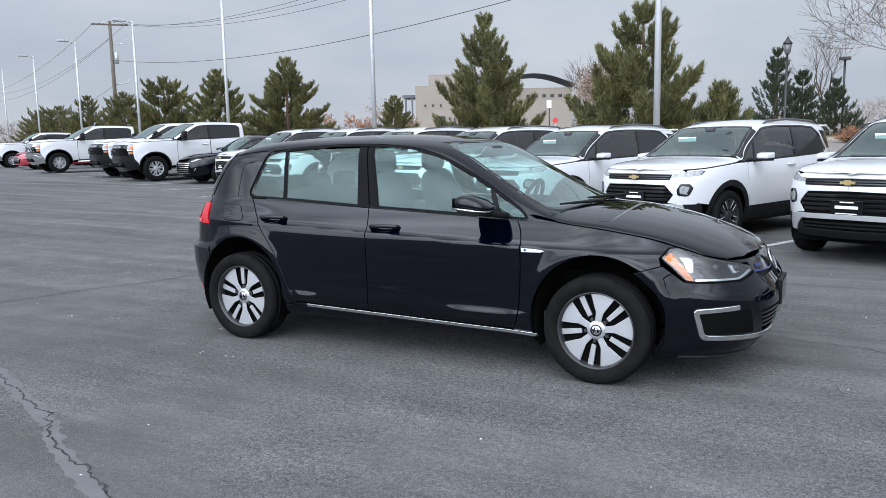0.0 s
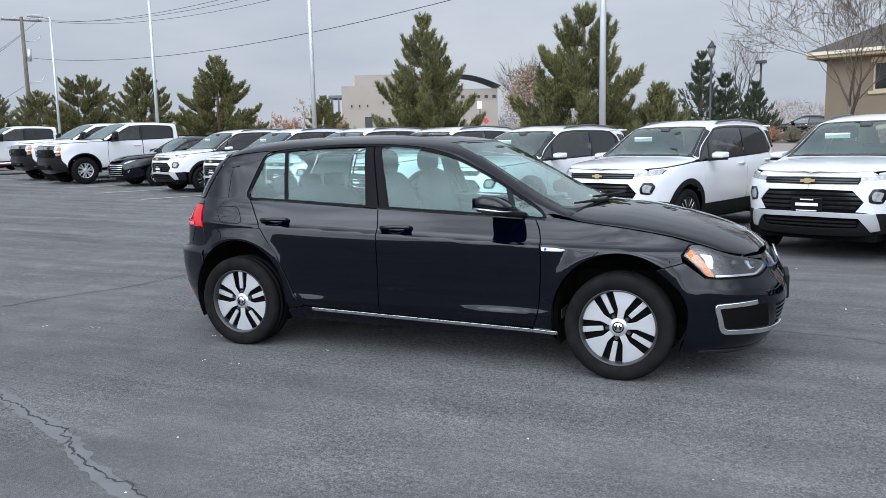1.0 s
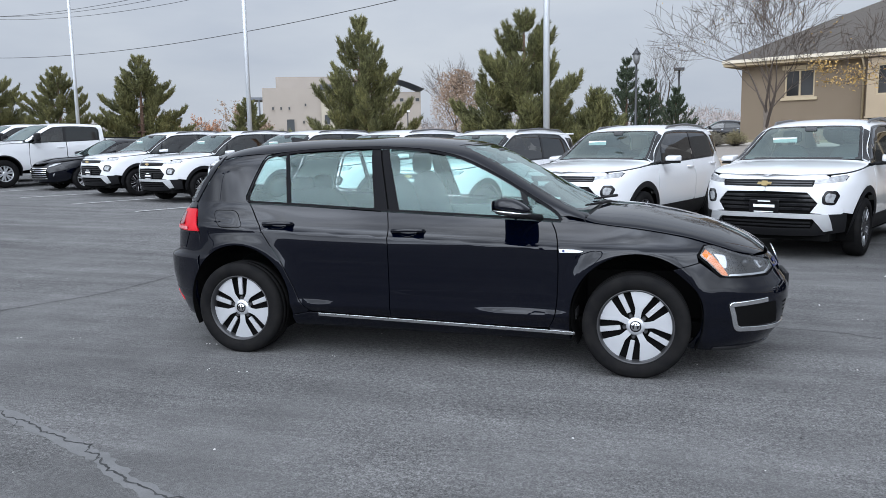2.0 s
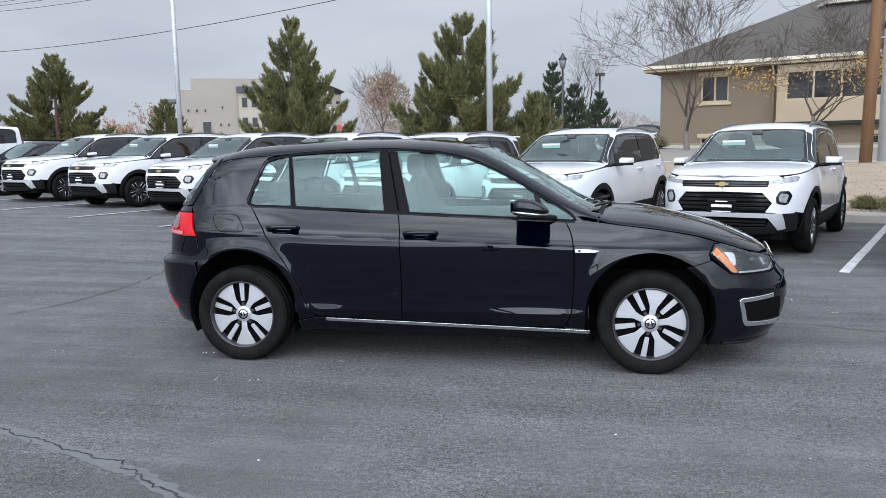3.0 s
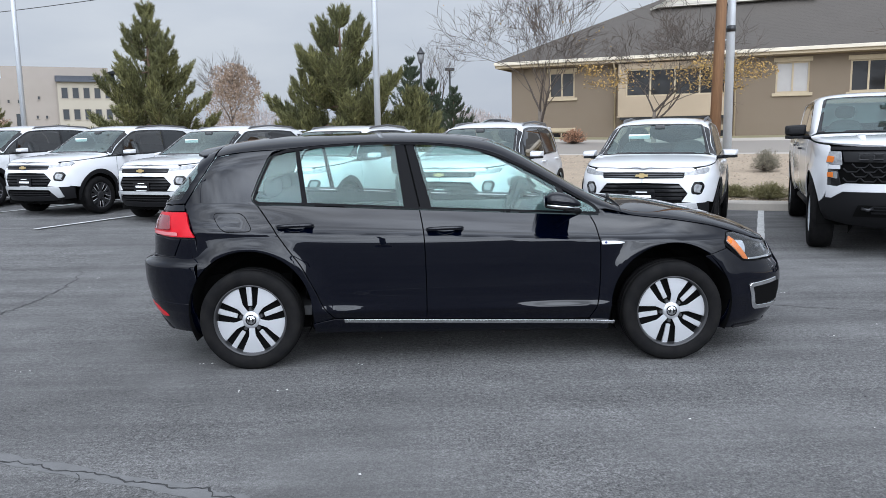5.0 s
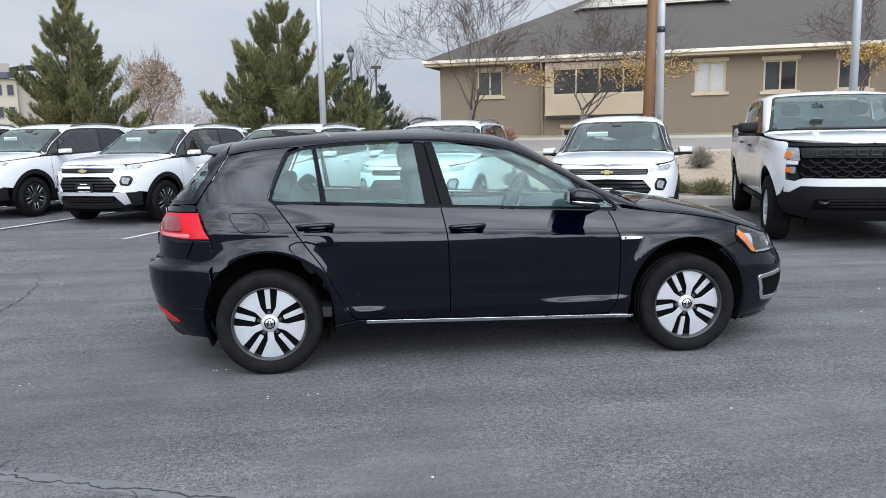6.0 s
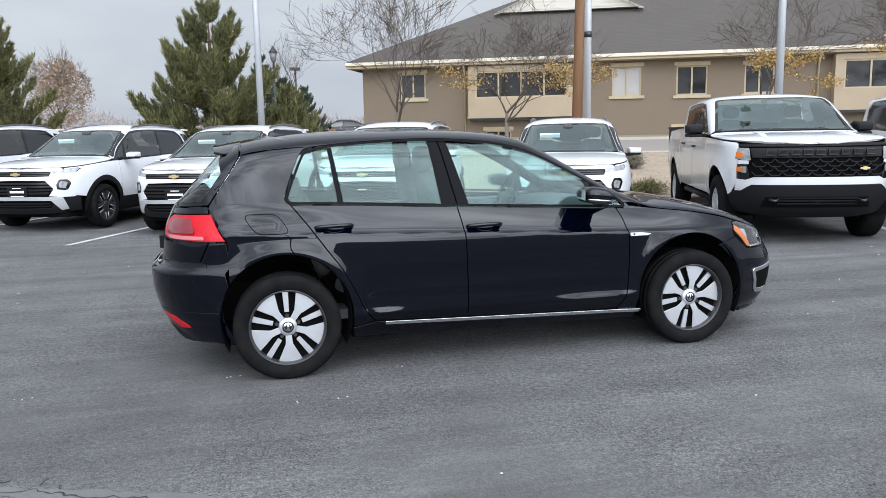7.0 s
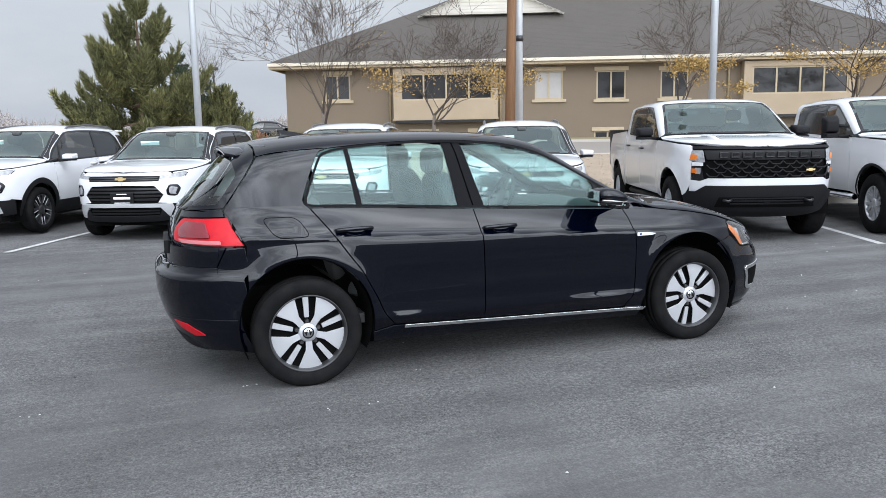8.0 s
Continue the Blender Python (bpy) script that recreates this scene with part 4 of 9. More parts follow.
            return np.stack([x, sign * over * y, z], -1)
        return fn

    def s_of(self, x, z):
        """The wrap coordinate of a point given by its x."""
        if x > self.s1:
            t = min((x - self.s1) / (float(self.nose(z)) - self.s1), 1.0)
            return self.s1 + float(np.interp(math.asin(t ** (self.n / 2)), self.th, self.arc["f"]))
        if x < self.s0:
            t = min((self.s0 - x) / (self.s0 - float(self.tail(z))), 1.0)
            return self.s0 - float(np.interp(math.asin(t ** (self.n / 2)), self.th, self.arc["r"]))
        return x

    def s_y(self, y, z, front=True):
        """The wrap coordinate at the nose or tail, given by the distance y from the middle."""
        th = math.acos(min(abs(y) / float(self.w(0.0, z)), 1.0) ** (self.n / 2))
        key = "f" if front else "r"
        d = float(np.interp(th, self.th, self.arc[key]))
        return self.s1 + d if front else self.s0 - d


def fillet(poly, r, n=5):
    """Rounds the corners of an outline; r is one radius or one for each corner."""
    out = []
    m = len(poly)
    for i in range(m):
        p0, p1, p2 = (np.array(poly[j % m], float) for j in (i - 1, i, i + 1))
        rr = r[i] if isinstance(r, (list, tuple)) else r
        d0, d2 = p0 - p1, p2 - p1
        l0, l2 = np.linalg.norm(d0), np.linalg.norm(d2)
        rr = min(rr, 0.48 * l0, 0.48 * l2)
        if rr < 1e-5:
            out.append(tuple(p1))
            continue
        a, b = p1 + d0 / l0 * rr, p1 + d2 / l2 * rr
        for k in range(n + 1):
            t = k / n
            out.append(tuple(a * (1 - t) ** 2 + 2 * p1 * t * (1 - t) + b * t * t))
    return out


def spline(pts, n=6):
    """A smooth open line through points."""
    p = [np.array(q, float) for q in pts]
    p = [2 * p[0] - p[1]] + p + [2 * p[-1] - p[-2]]
    out = []
    for i in range(1, len(p) - 2):
        for k in range(n):
            t = k / n
            out.append(tuple(0.5 * (2 * p[i] + (p[i + 1] - p[i - 1]) * t + (2 * p[i - 1] - 5 * p[i] + 4 * p[i + 1] - p[i + 2]) * t * t + (3 * p[i] - p[i - 1] - 3 * p[i + 1] + p[i + 2]) * t ** 3)))
    out.append(tuple(p[-2]))
    return out


def shrink(poly, d):
    """The outline moved inwards by d."""
    a = np.array(poly, float)
    area = 0.5 * np.sum(a[:, 0] * np.roll(a[:, 1], -1) - np.roll(a[:, 0], -1) * a[:, 1])
    if area < 0:
        a = a[::-1]
    e = np.roll(a, -1, 0) - a
    keep = np.linalg.norm(e, axis=1) > 1e-6
    a = a[keep]
    e = np.roll(a, -1, 0) - a
    e /= np.linalg.norm(e, axis=1)[:, None]
    nrm = np.stack([-e[:, 1], e[:, 0]], 1)
    prev = np.roll(nrm, 1, 0)
    mid = nrm + prev
    mid /= np.linalg.norm(mid, axis=1)[:, None] + 1e-9
    k = d / np.clip((mid * nrm).sum(1), 0.35, 1)
    return [tuple(q) for q in a + mid * k[:, None]]


def outward(p):
    c = np.stack([np.clip(p[:, 0], -1.2, 1.2) * 0.75, 0 * p[:, 1], np.full(len(p), 0.55)], -1)
    return p - c


def fill(pts, sa, sb):
    """Triangles that fill an outline evenly: its edge cut into short steps, a grid of points within."""
    p = np.array(pts, float)
    q = np.roll(p, -1, 0)
    rim = []
    for a, b in zip(p, q):
        n = max(1, int(math.ceil(max(abs(b[0] - a[0]) / sa, abs(b[1] - a[1]) / sb) - 1e-6)))
        rim += [a + (b - a) * k / n for k in range(n)]
    lo, hi = p.min(0), p.max(0)
    gx, gy = np.meshgrid(np.arange(math.floor(lo[0] / sa), math.ceil(hi[0] / sa) + 1) * sa, np.arange(math.floor(lo[1] / sb), math.ceil(hi[1] / sb) + 1) * sb)
    g = np.stack([gx.ravel(), gy.ravel()], 1)
    inside = np.zeros(len(g), bool)
    near = np.full(len(g), 1e9)
    sc = np.array((1 / sa, 1 / sb))
    for a, b in zip(p, q):
        c = (a[1] > g[:, 1]) != (b[1] > g[:, 1])
        with np.errstate(divide="ignore", invalid="ignore"):
            xx = (b[0] - a[0]) * (g[:, 1] - a[1]) / (b[1] - a[1]) + a[0]
        inside ^= c & (g[:, 0] < xx)
        d = (b - a) * sc
        t = np.clip((((g - a) * sc) @ d) / max(d @ d, 1e-12), 0, 1)
        near = np.minimum(near, np.linalg.norm((g - a) * sc - t[:, None] * d, axis=1))
    g = g[inside & (near > 0.35)]
    n = len(rim)
    vs = [Vector(v) for v in rim] + [Vector(v) for v in g]
    out = delaunay_2d_cdt(vs, [], [list(range(n))], 1, 1e-6)
    return np.array([tuple(v) for v in out[0]]), [list(f) for f in out[2]]


class Skin:
    """Vertices, faces and corner normals, gathered piece by piece and turned into one mesh."""

    def __init__(self):
        self.v, self.f, self.nrm = [], [], []

    def add(self, v, f, nv):
        base = len(self.v)
        self.v += [tuple(q) for q in v]
        for face in f:
            self.f.append([base + i for i in face])
            self.nrm += [tuple(nv[i]) for i in face]

    def patch(self, poly, fn, step=0.06, lift=0.0, rim=0.012, out=None, soft=0.002, stepb=None):
        """The part of the surface fn inside the outline poly; its edge is turned in by rim, with a small round."""
        pts = []
        for p in poly:
            if not pts or (p[0] - pts[-1][0]) ** 2 + (p[1] - pts[-1][1]) ** 2 > 1e-9:
                pts.append(p)
        if (pts[0][0] - pts[-1][0]) ** 2 + (pts[0][1] - pts[-1][1]) ** 2 < 1e-9:
            pts.pop()
        ab, faces = fill(pts, step, stepb or step)
        count = {}
        for f in faces:
            for k in range(3):
                e = (f[k], f[(k + 1) % 3])
                count[tuple(sorted(e))] = count.get(tuple(sorted(e)), []) + [e]
        edges = [v[0] for v in count.values() if len(v) == 1]
        a, b = ab[:, 0], ab[:, 1]
        pos = fn(a, b)
        e = 1e-3
        da, db = fn(a + e, b) - fn(a - e, b), fn(a, b + e) - fn(a, b - e)
        nv = np.cross(da, db)
        ln = np.linalg.norm(nv, axis=1)
        nv /= np.maximum(ln, 1e-12)[:, None]
        want = out(pos) if out else outward(pos)
        nv *= np.where((nv * want).sum(1) < 0, -1.0, 1.0)[:, None]
        pos = pos + nv * lift
        fixed = []
        for f in faces:
            q = pos[f]
            g = np.cross(q[1] - q[0], q[2] - q[0])
            fixed.append(f if g @ nv[f].mean(0) >= 0 else f[::-1])
        flip = bool(faces) and fixed[0] != faces[0]
        self.add(pos, fixed, nv)
        if rim > 0 and edges:
            for i, j in edges:
                if flip:
                    i, j = j, i
                t = pos[j] - pos[i]
                t /= np.linalg.norm(t) + 1e-12
                o1, o2 = np.cross(t, nv[i]), np.cross(t, nv[j])
                q = [pos[i], pos[i] - nv[i] * soft + o1 * soft, pos[j] - nv[j] * soft + o2 * soft, pos[j]]
                self.add(q, [[0, 1, 2, 3]], [nv[i], o1, o2, nv[j]])
                q2 = [q[1], pos[i] - nv[i] * rim + o1 * soft, pos[j] - nv[j] * rim + o2 * soft, q[2]]
                self.add(q2, [[0, 1, 2, 3]], [o1, o1, o2, o2])

    def band(self, outer, inner, fn, lift=0.0, out=None, rim=0.006):
        """A strip of the surface between two outlines of the same count."""
        n = len(outer)
        for i in range(n):
            j = (i + 1) % n
            self.patch([outer[i], outer[j], inner[j], inner[i]], fn, step=9, lift=lift, rim=0.0, out=out)

    def mesh(self, name, mirror=False):
        v = np.array(self.v)
        nrm = np.array(self.nrm)
        f = self.f
        if mirror:
            v = v * (1, -1, 1)
            nrm = nrm * (1, -1, 1)
            f2, n2, k = [], [], 0
            for face in f:
                m = len(face)
                f2.append(face[::-1])
                n2 += [nrm[k + i] for i in range(m - 1, -1, -1)]
                k += m
            f, nrm = f2, np.array(n2)
        me = bpy.data.meshes.new(name)
        me.from_pydata([tuple(q) for q in v], [], f)
        me.polygons.foreach_set("use_smooth", np.ones(len(me.polygons), bool))
        me.normals_split_custom_set([tuple(q) for q in nrm])
        return me

    def link(self, name, mat, parent, label="", both=False):
        ob = part_mesh(name, self.mesh(name), mat, parent, label)
        if both:
            part_mesh(name, self.mesh(name, True), mat, parent, label)
        return ob


def panel(name, poly, fn, mat, parent, both=False, gap=0.0042, label="", **kw):
    s = Skin()
    s.patch(shrink(poly, gap) if gap else poly, fn, **kw)
    return s.link(name, mat, parent, label, both)


def lathe(profile, segs=48, m=None):
    """Turns (radius, along) pairs round the y axis."""
    bm = bmesh.new()
    rings = [[bm.verts.new((r * math.cos(2 * math.pi * i / segs), y, r * math.sin(2 * math.pi * i / segs))) for i in range(segs)] for r, y in profile]
    for a, b in zip(rings, rings[1:]):
        for i in range(segs):
            bm.faces.new((a[i], a[(i + 1) % segs], b[(i + 1) % segs], b[i])).smooth = True
    if m is not None:
        bm.transform(m)
    bmesh.ops.recalc_face_normals(bm, faces=bm.faces[:])
    return bm


def blob(bm, loc, size, sub=3, m=None):
    """A rounded block: a sphere squared off, for cushions, caps and shells."""
    r = bmesh.ops.create_icosphere(bm, subdivisions=sub, radius=1.0)
    for v in r["verts"]:
        c = v.co
        c = Vector([math.copysign(abs(t) ** 0.62, t) for t in c])
        v.co = Vector((c.x * size[0], c.y * size[1], c.z * size[2]))
        if m is not None:
            v.co = m @ v.co
        v.co += Vector(loc)
    for f in bm.faces:
        f.smooth = True
    return bm


TYRE = material("tyre_rubber", (0.007, 0.007, 0.0075), rough=0.75, var=0.5, scale=14.0, spec=0.05, tint=(0.017, 0.016, 0.015), bump=0.15, bump_scale=120)
BOLT = material("dark_wheel_bolt", (0.05, 0.05, 0.052), rough=0.35, metal=0.5)
SILVER = material("machined_silver_alloy", (0.54, 0.55, 0.57), rough=0.34, metal=0.6, coat=0.5, var=0.1, scale=12.0, tint=(0.47, 0.47, 0.49))
GLOSSBLACK = material("gloss_black_plastic", (0.008, 0.008, 0.009), rough=0.12)
TRIMBLACK = material("satin_black_window_trim", (0.004, 0.004, 0.005), rough=0.35, spec=0.06)
MATTBLACK = material("matt_black_plastic", (0.010, 0.010, 0.011), rough=0.55, spec=0.12, bump=0.1, bump_scale=300)
LINER = material("dark_underbody", (0.004, 0.004, 0.004), rough=0.9, spec=0.05)
CHROME = material("chrome", (0.78, 0.79, 0.80), rough=0.12, metal=1.0)
BRAKE = material("brake_steel", (0.30, 0.29, 0.28), rough=0.4, metal=0.9)
PAINT_BLACK = material("black_car_paint", (0.0001, 0.0006, 0.0032), rough=0.45, coat=1.0, coat_rough=0.012, spec=0.0)
PAINT_BLACK.node_tree.nodes["Principled BSDF"].inputs["Coat IOR"].default_value = 1.465
PAINT_WHITE = material("white_car_paint", (0.61, 0.615, 0.63), rough=0.35, coat=1.0, coat_rough=0.04, var=0.05, scale=1.5, tint=(0.56, 0.565, 0.58))
PAINT_RED = material("red_car_paint", (0.36, 0.03, 0.045), rough=0.3, coat=1.0)
GLASS_CAR = glass("green_tinted_car_glass", (0.74, 0.95, 0.92), gloss=(0.80, 1.0, 0.96), least=0.055)
GLASS_DARK = glass("privacy_car_glass", (0.16, 0.17, 0.17))
GLASS_SCREEN = glass("windscreen_glass", (0.55, 0.74, 0.71), gloss=(0.84, 0.97, 0.95), least=0.19)
GLASS_LAMP = glass("clear_lamp_cover", (0.88, 0.90, 0.92), rough=0.04)
AMBER = material("amber_reflector", (0.62, 0.155, 0.014), rough=0.3, coat=0.2, spec=0.3)
REDLENS = material("red_lamp_lens", (0.48, 0.006, 0.014), rough=0.3, spec=0.2, coat=0.15, var=0.4, scale=14.0, tint=(0.25, 0.005, 0.012))
REDDARK = material("dark_red_lamp_lens", (0.16, 0.006, 0.012), rough=0.12, coat=1.0)
LAMPWHITE = material("lamp_reflector", (0.72, 0.74, 0.77), rough=0.18, metal=0.6)
SEAT = material("dark_cloth_seat", (0.065, 0.067, 0.068), rough=0.95, var=0.3, scale=12.0, tint=(0.07, 0.072, 0.074))
CABIN = material("dark_cabin_plastic", (0.055, 0.056, 0.058), rough=0.65, var=0.2, scale=6.0)
DOORCARD = material("grey_door_card", (0.20, 0.20, 0.20), rough=0.8, var=0.2, scale=5.0)
GREYLINE = material("grey_headliner", (0.42, 0.42, 0.41), rough=0.95)

# ---- the black hatchback ----
def arc_pts(cx, cz, r, a0, a1, n=22):
    return [(cx + r * math.cos(radians(a0 + (a1 - a0) * i / n)), cz + r * math.sin(radians(a0 + (a1 - a0) * i / n))) for i in range(n + 1)]


def hatch_wheel(root, x, y, z, spin, name="wheel"):
    """A 16-inch aero wheel: five silver petals, and dark slots each with a bright bar, on a tyre."""
    w = new(name)
    w.parent = root
    w.matrix_local = pose(x, y, z) @ Matrix.Rotation(radians(0 if y < 0 else 180), 4, "Z")
    bm = lathe([(0.222, -0.085), (0.232, -0.098), (0.262, -0.107), (0.290, -0.104), (0.305, -0.093), (0.3125, -0.075), (0.3140, -0.05), (0.309, -0.047), (0.309, -0.043), (0.3155, -0.040), (0.3160, -0.004), (0.310, -0.002), (0.310, 0.002), (0.3160, 0.004), (0.3155, 0.04), (0.3125, 0.075), (0.305, 0.093), (0.290, 0.104), (0.222, 0.085)], 96)
    # pressed flat where it stands
    for v in bm.verts:
        if v.co.z < -0.3085:
            v.co.y *= 1.0 + 1.2 * (-0.3085 - v.co.z)
            v.co.z = -0.3085
    part("tyre", bm, TYRE, w)
    part("barrel", lathe([(0.226, -0.088), (0.222, -0.092), (0.217, -0.090), (0.209, -0.062), (0.205, 0.06), (0.22, 0.088)], 64), BOLT, w)
    part("backing", lathe([(0.209, -0.036), (0.10, -0.032), (0.001, -0.032)], 48), LINER, w)
    part("hub", lathe([(0.054, -0.034), (0.054, -0.0625), (0.034, -0.063)], 30), SILVER, w)

    def axial(a, b):
        r = np.hypot(a, b)
        return np.stack([a, -0.064 + 0.25 * (r - 0.12) ** 2, b], -1)

    def facing(p):
        return np.broadcast_to(np.array((0, -1.0, 0)), p.shape)
    face = Skin()
    rim, r_out = 0.217, 0.207
    d0 = math.atan2(0.064, r_out)
    for k in range(5):
        a = radians(spin + 72 * k)
        b = radians(spin + 72 * (k + 1))

        def slot(ang, side, r, hw):
            c, s = math.cos(ang), math.sin(ang)
            return (c * r - s * hw * side, s * r + c * hw * side)
        outer = [(rim * math.cos(t), rim * math.sin(t)) for t in np.linspace(a + d0, b - d0, 10)]
        petal = [slot(a, 1, r_out, 0.064)] + outer + [slot(b, -1, r_out, 0.064), slot(b, -1, 0.098, 0.046), slot(b, -1, 0.078, 0.035), slot(b, -1, 0.052, 0.017)]
        petal += [slot(a, 1, 0.052, 0.017), slot(a, 1, 0.078, 0.035), slot(a, 1, 0.098, 0.046)]
        face.patch(petal, axial, step=0.05, rim=0.005, out=facing, soft=0.002)
        ring = [(rim * math.cos(t), rim * math.sin(t)) for t in np.linspace(a - d0, a + d0, 8)]
        face.patch([slot(a, -1, r_out + 0.004, 0.064)] + ring + [slot(a, 1, r_out + 0.004, 0.064)], axial, step=0.05, rim=0.012, out=facing, soft=0.0015)
        bar = Skin()
        bar.patch([slot(a, -1, 0.090, 0.0115), slot(a, -1, 0.209, 0.0155), slot(a, 1, 0.209, 0.0155), slot(a, 1, 0.090, 0.0115)], lambda p, q: axial(p, q) + np.array((0, 0.007, 0)), step=0.05, rim=0.012, out=facing)
        bar.link("bar", SILVER, w)
        bm = bmesh.new()
        tube(bm, [(0.066 * math.cos(a), -0.034, 0.066 * math.sin(a)), (0.066 * math.cos(a), -0.060, 0.066 * math.sin(a))], [0.013, 0.0105], 8)
        part("bolt", bm, BOLT, w)
    face.link("face", SILVER, w)
    part("cap", lathe([(0.034, -0.055), (0.034, -0.068), (0.030, -0.071), (0.001, -0.073)], 24), CHROME, w)
    bm = bmesh.new()
    for m2 in (-1, 1):
        for a0, b0, a1, b1 in ((0.004, 0.016, 0.010, -0.003), (0.010, -0.003, 0.016, 0.012)):
            tube(bm, [(m2 * a0 * 1.35, -0.0735, b0 * 1.2), (m2 * a1 * 1.35, -0.0735, (b1 - 0.008) * 1.2)], 0.0036, 4)
    part("emblem", bm, MATTBLACK, w)
    part("cap_ring", lathe([(0.0285, -0.0735), (0.0300, -0.0740), (0.0335, -0.0705), (0.0285, -0.0705)], 24), MATTBLACK, w)
    part("disc_brake", lathe([(0.145, 0.0), (0.145, -0.02), (0.06, -0.02), (0.05, -0.03)], 32), BRAKE, w)
    return w


HATCH = Body(
    width=[(0.13, 0.73), (0.18, 0.775), (0.22, 0.815), (0.26, 0.836), (0.30, 0.850), (0.328, 0.863), (0.342, 0.871), (0.356, 0.8755), (0.372, 0.8758), (0.402, 0.8745), (0.44, 0.8735), (0.50, 0.8745), (0.62, 0.8745), (0.74, 0.8740), (0.793, 0.8735), (0.802, 0.8715), (0.810, 0.8610), (0.824, 0.846), (0.86, 0.824), (0.93, 0.788), (1.04, 0.738)],
    nose=[(0.12, 2.035), (0.15, 2.085), (0.20, 2.135), (0.26, 2.175), (0.32, 2.205), (0.45, 2.225), (0.52, 2.215), (0.58, 2.178), (0.62, 2.155), (0.68, 2.118), (0.714, 2.090), (0.76, 2.03), (0.80, 1.97), (0.86, 1.87), (0.95, 1.7)],
    tail=[(0.15, -1.96), (0.22, -1.99), (0.30, -2.04), (0.40, -2.09), (0.54, -2.122), (0.625, -2.125), (0.643, -2.119), (0.656, -2.098), (0.672, -2.062), (0.70, -2.050), (0.80, -2.042), (0.90, -2.02), (0.96, -1.99), (1.04, -1.945), (1.2, -1.83)],
    belt=[(-2.05, 0.955), (-1.90, 1.015), (-1.72, 1.025), (-1.26, 1.0186), (-0.3, 0.974), (0.3, 0.946), (0.852, 0.920), (1.05, 0.912), (1.15, 0.899), (1.30, 0.882), (1.47, 0.855), (1.61, 0.827), (1.71, 0.797), (1.79, 0.772), (1.89, 0.737), (2.0, 0.710), (2.09, 0.700)],
    top=[(-2.02, 0.965), (-1.97, 1.0), (-1.90, 1.07), (-1.80, 1.185), (-1.70, 1.295), (-1.63, 1.355), (-1.52, 1.397), (-1.33, 1.424), (-1.10, 1.440), (-0.80, 1.449), (-0.45, 1.452), (-0.15, 1.444), (0.05, 1.428), (0.22, 1.400), (0.36, 1.343), (0.587, 1.214), (0.79, 1.088), (0.95, 1.005), (1.03, 0.978), (1.12, 0.972), (1.28, 0.962), (1.47, 0.932), (1.65, 0.893), (1.80, 0.852), (1.92, 0.808), (2.03, 0.756), (2.092, 0.712)],
    s0=-1.05, s1=0.93, n=3.4,
    tumble=[(-2.1, 0.28), (-1.3, 0.31), (0.5, 0.32), (0.9, 0.26), (1.1, 0.0), (2.2, 0.0)],
    q=[(-2.1, 2.2), (-1.75, 5.0), (-1.4, 11.0), (-1.0, 14.0), (0.1, 14.0), (0.5, 8.0), (0.9, 4.5), (1.1, 1.7), (2.2, 1.6)],
    crease=lambda x: 0.803 - 0.0390 * np.clip(x, -1.7, 1.5),
    flares=((-1.3155, 0.34, 0.40, 0.012), (1.3155, 0.34, 0.40, 0.012)), full=0.868, haunch=0.022)


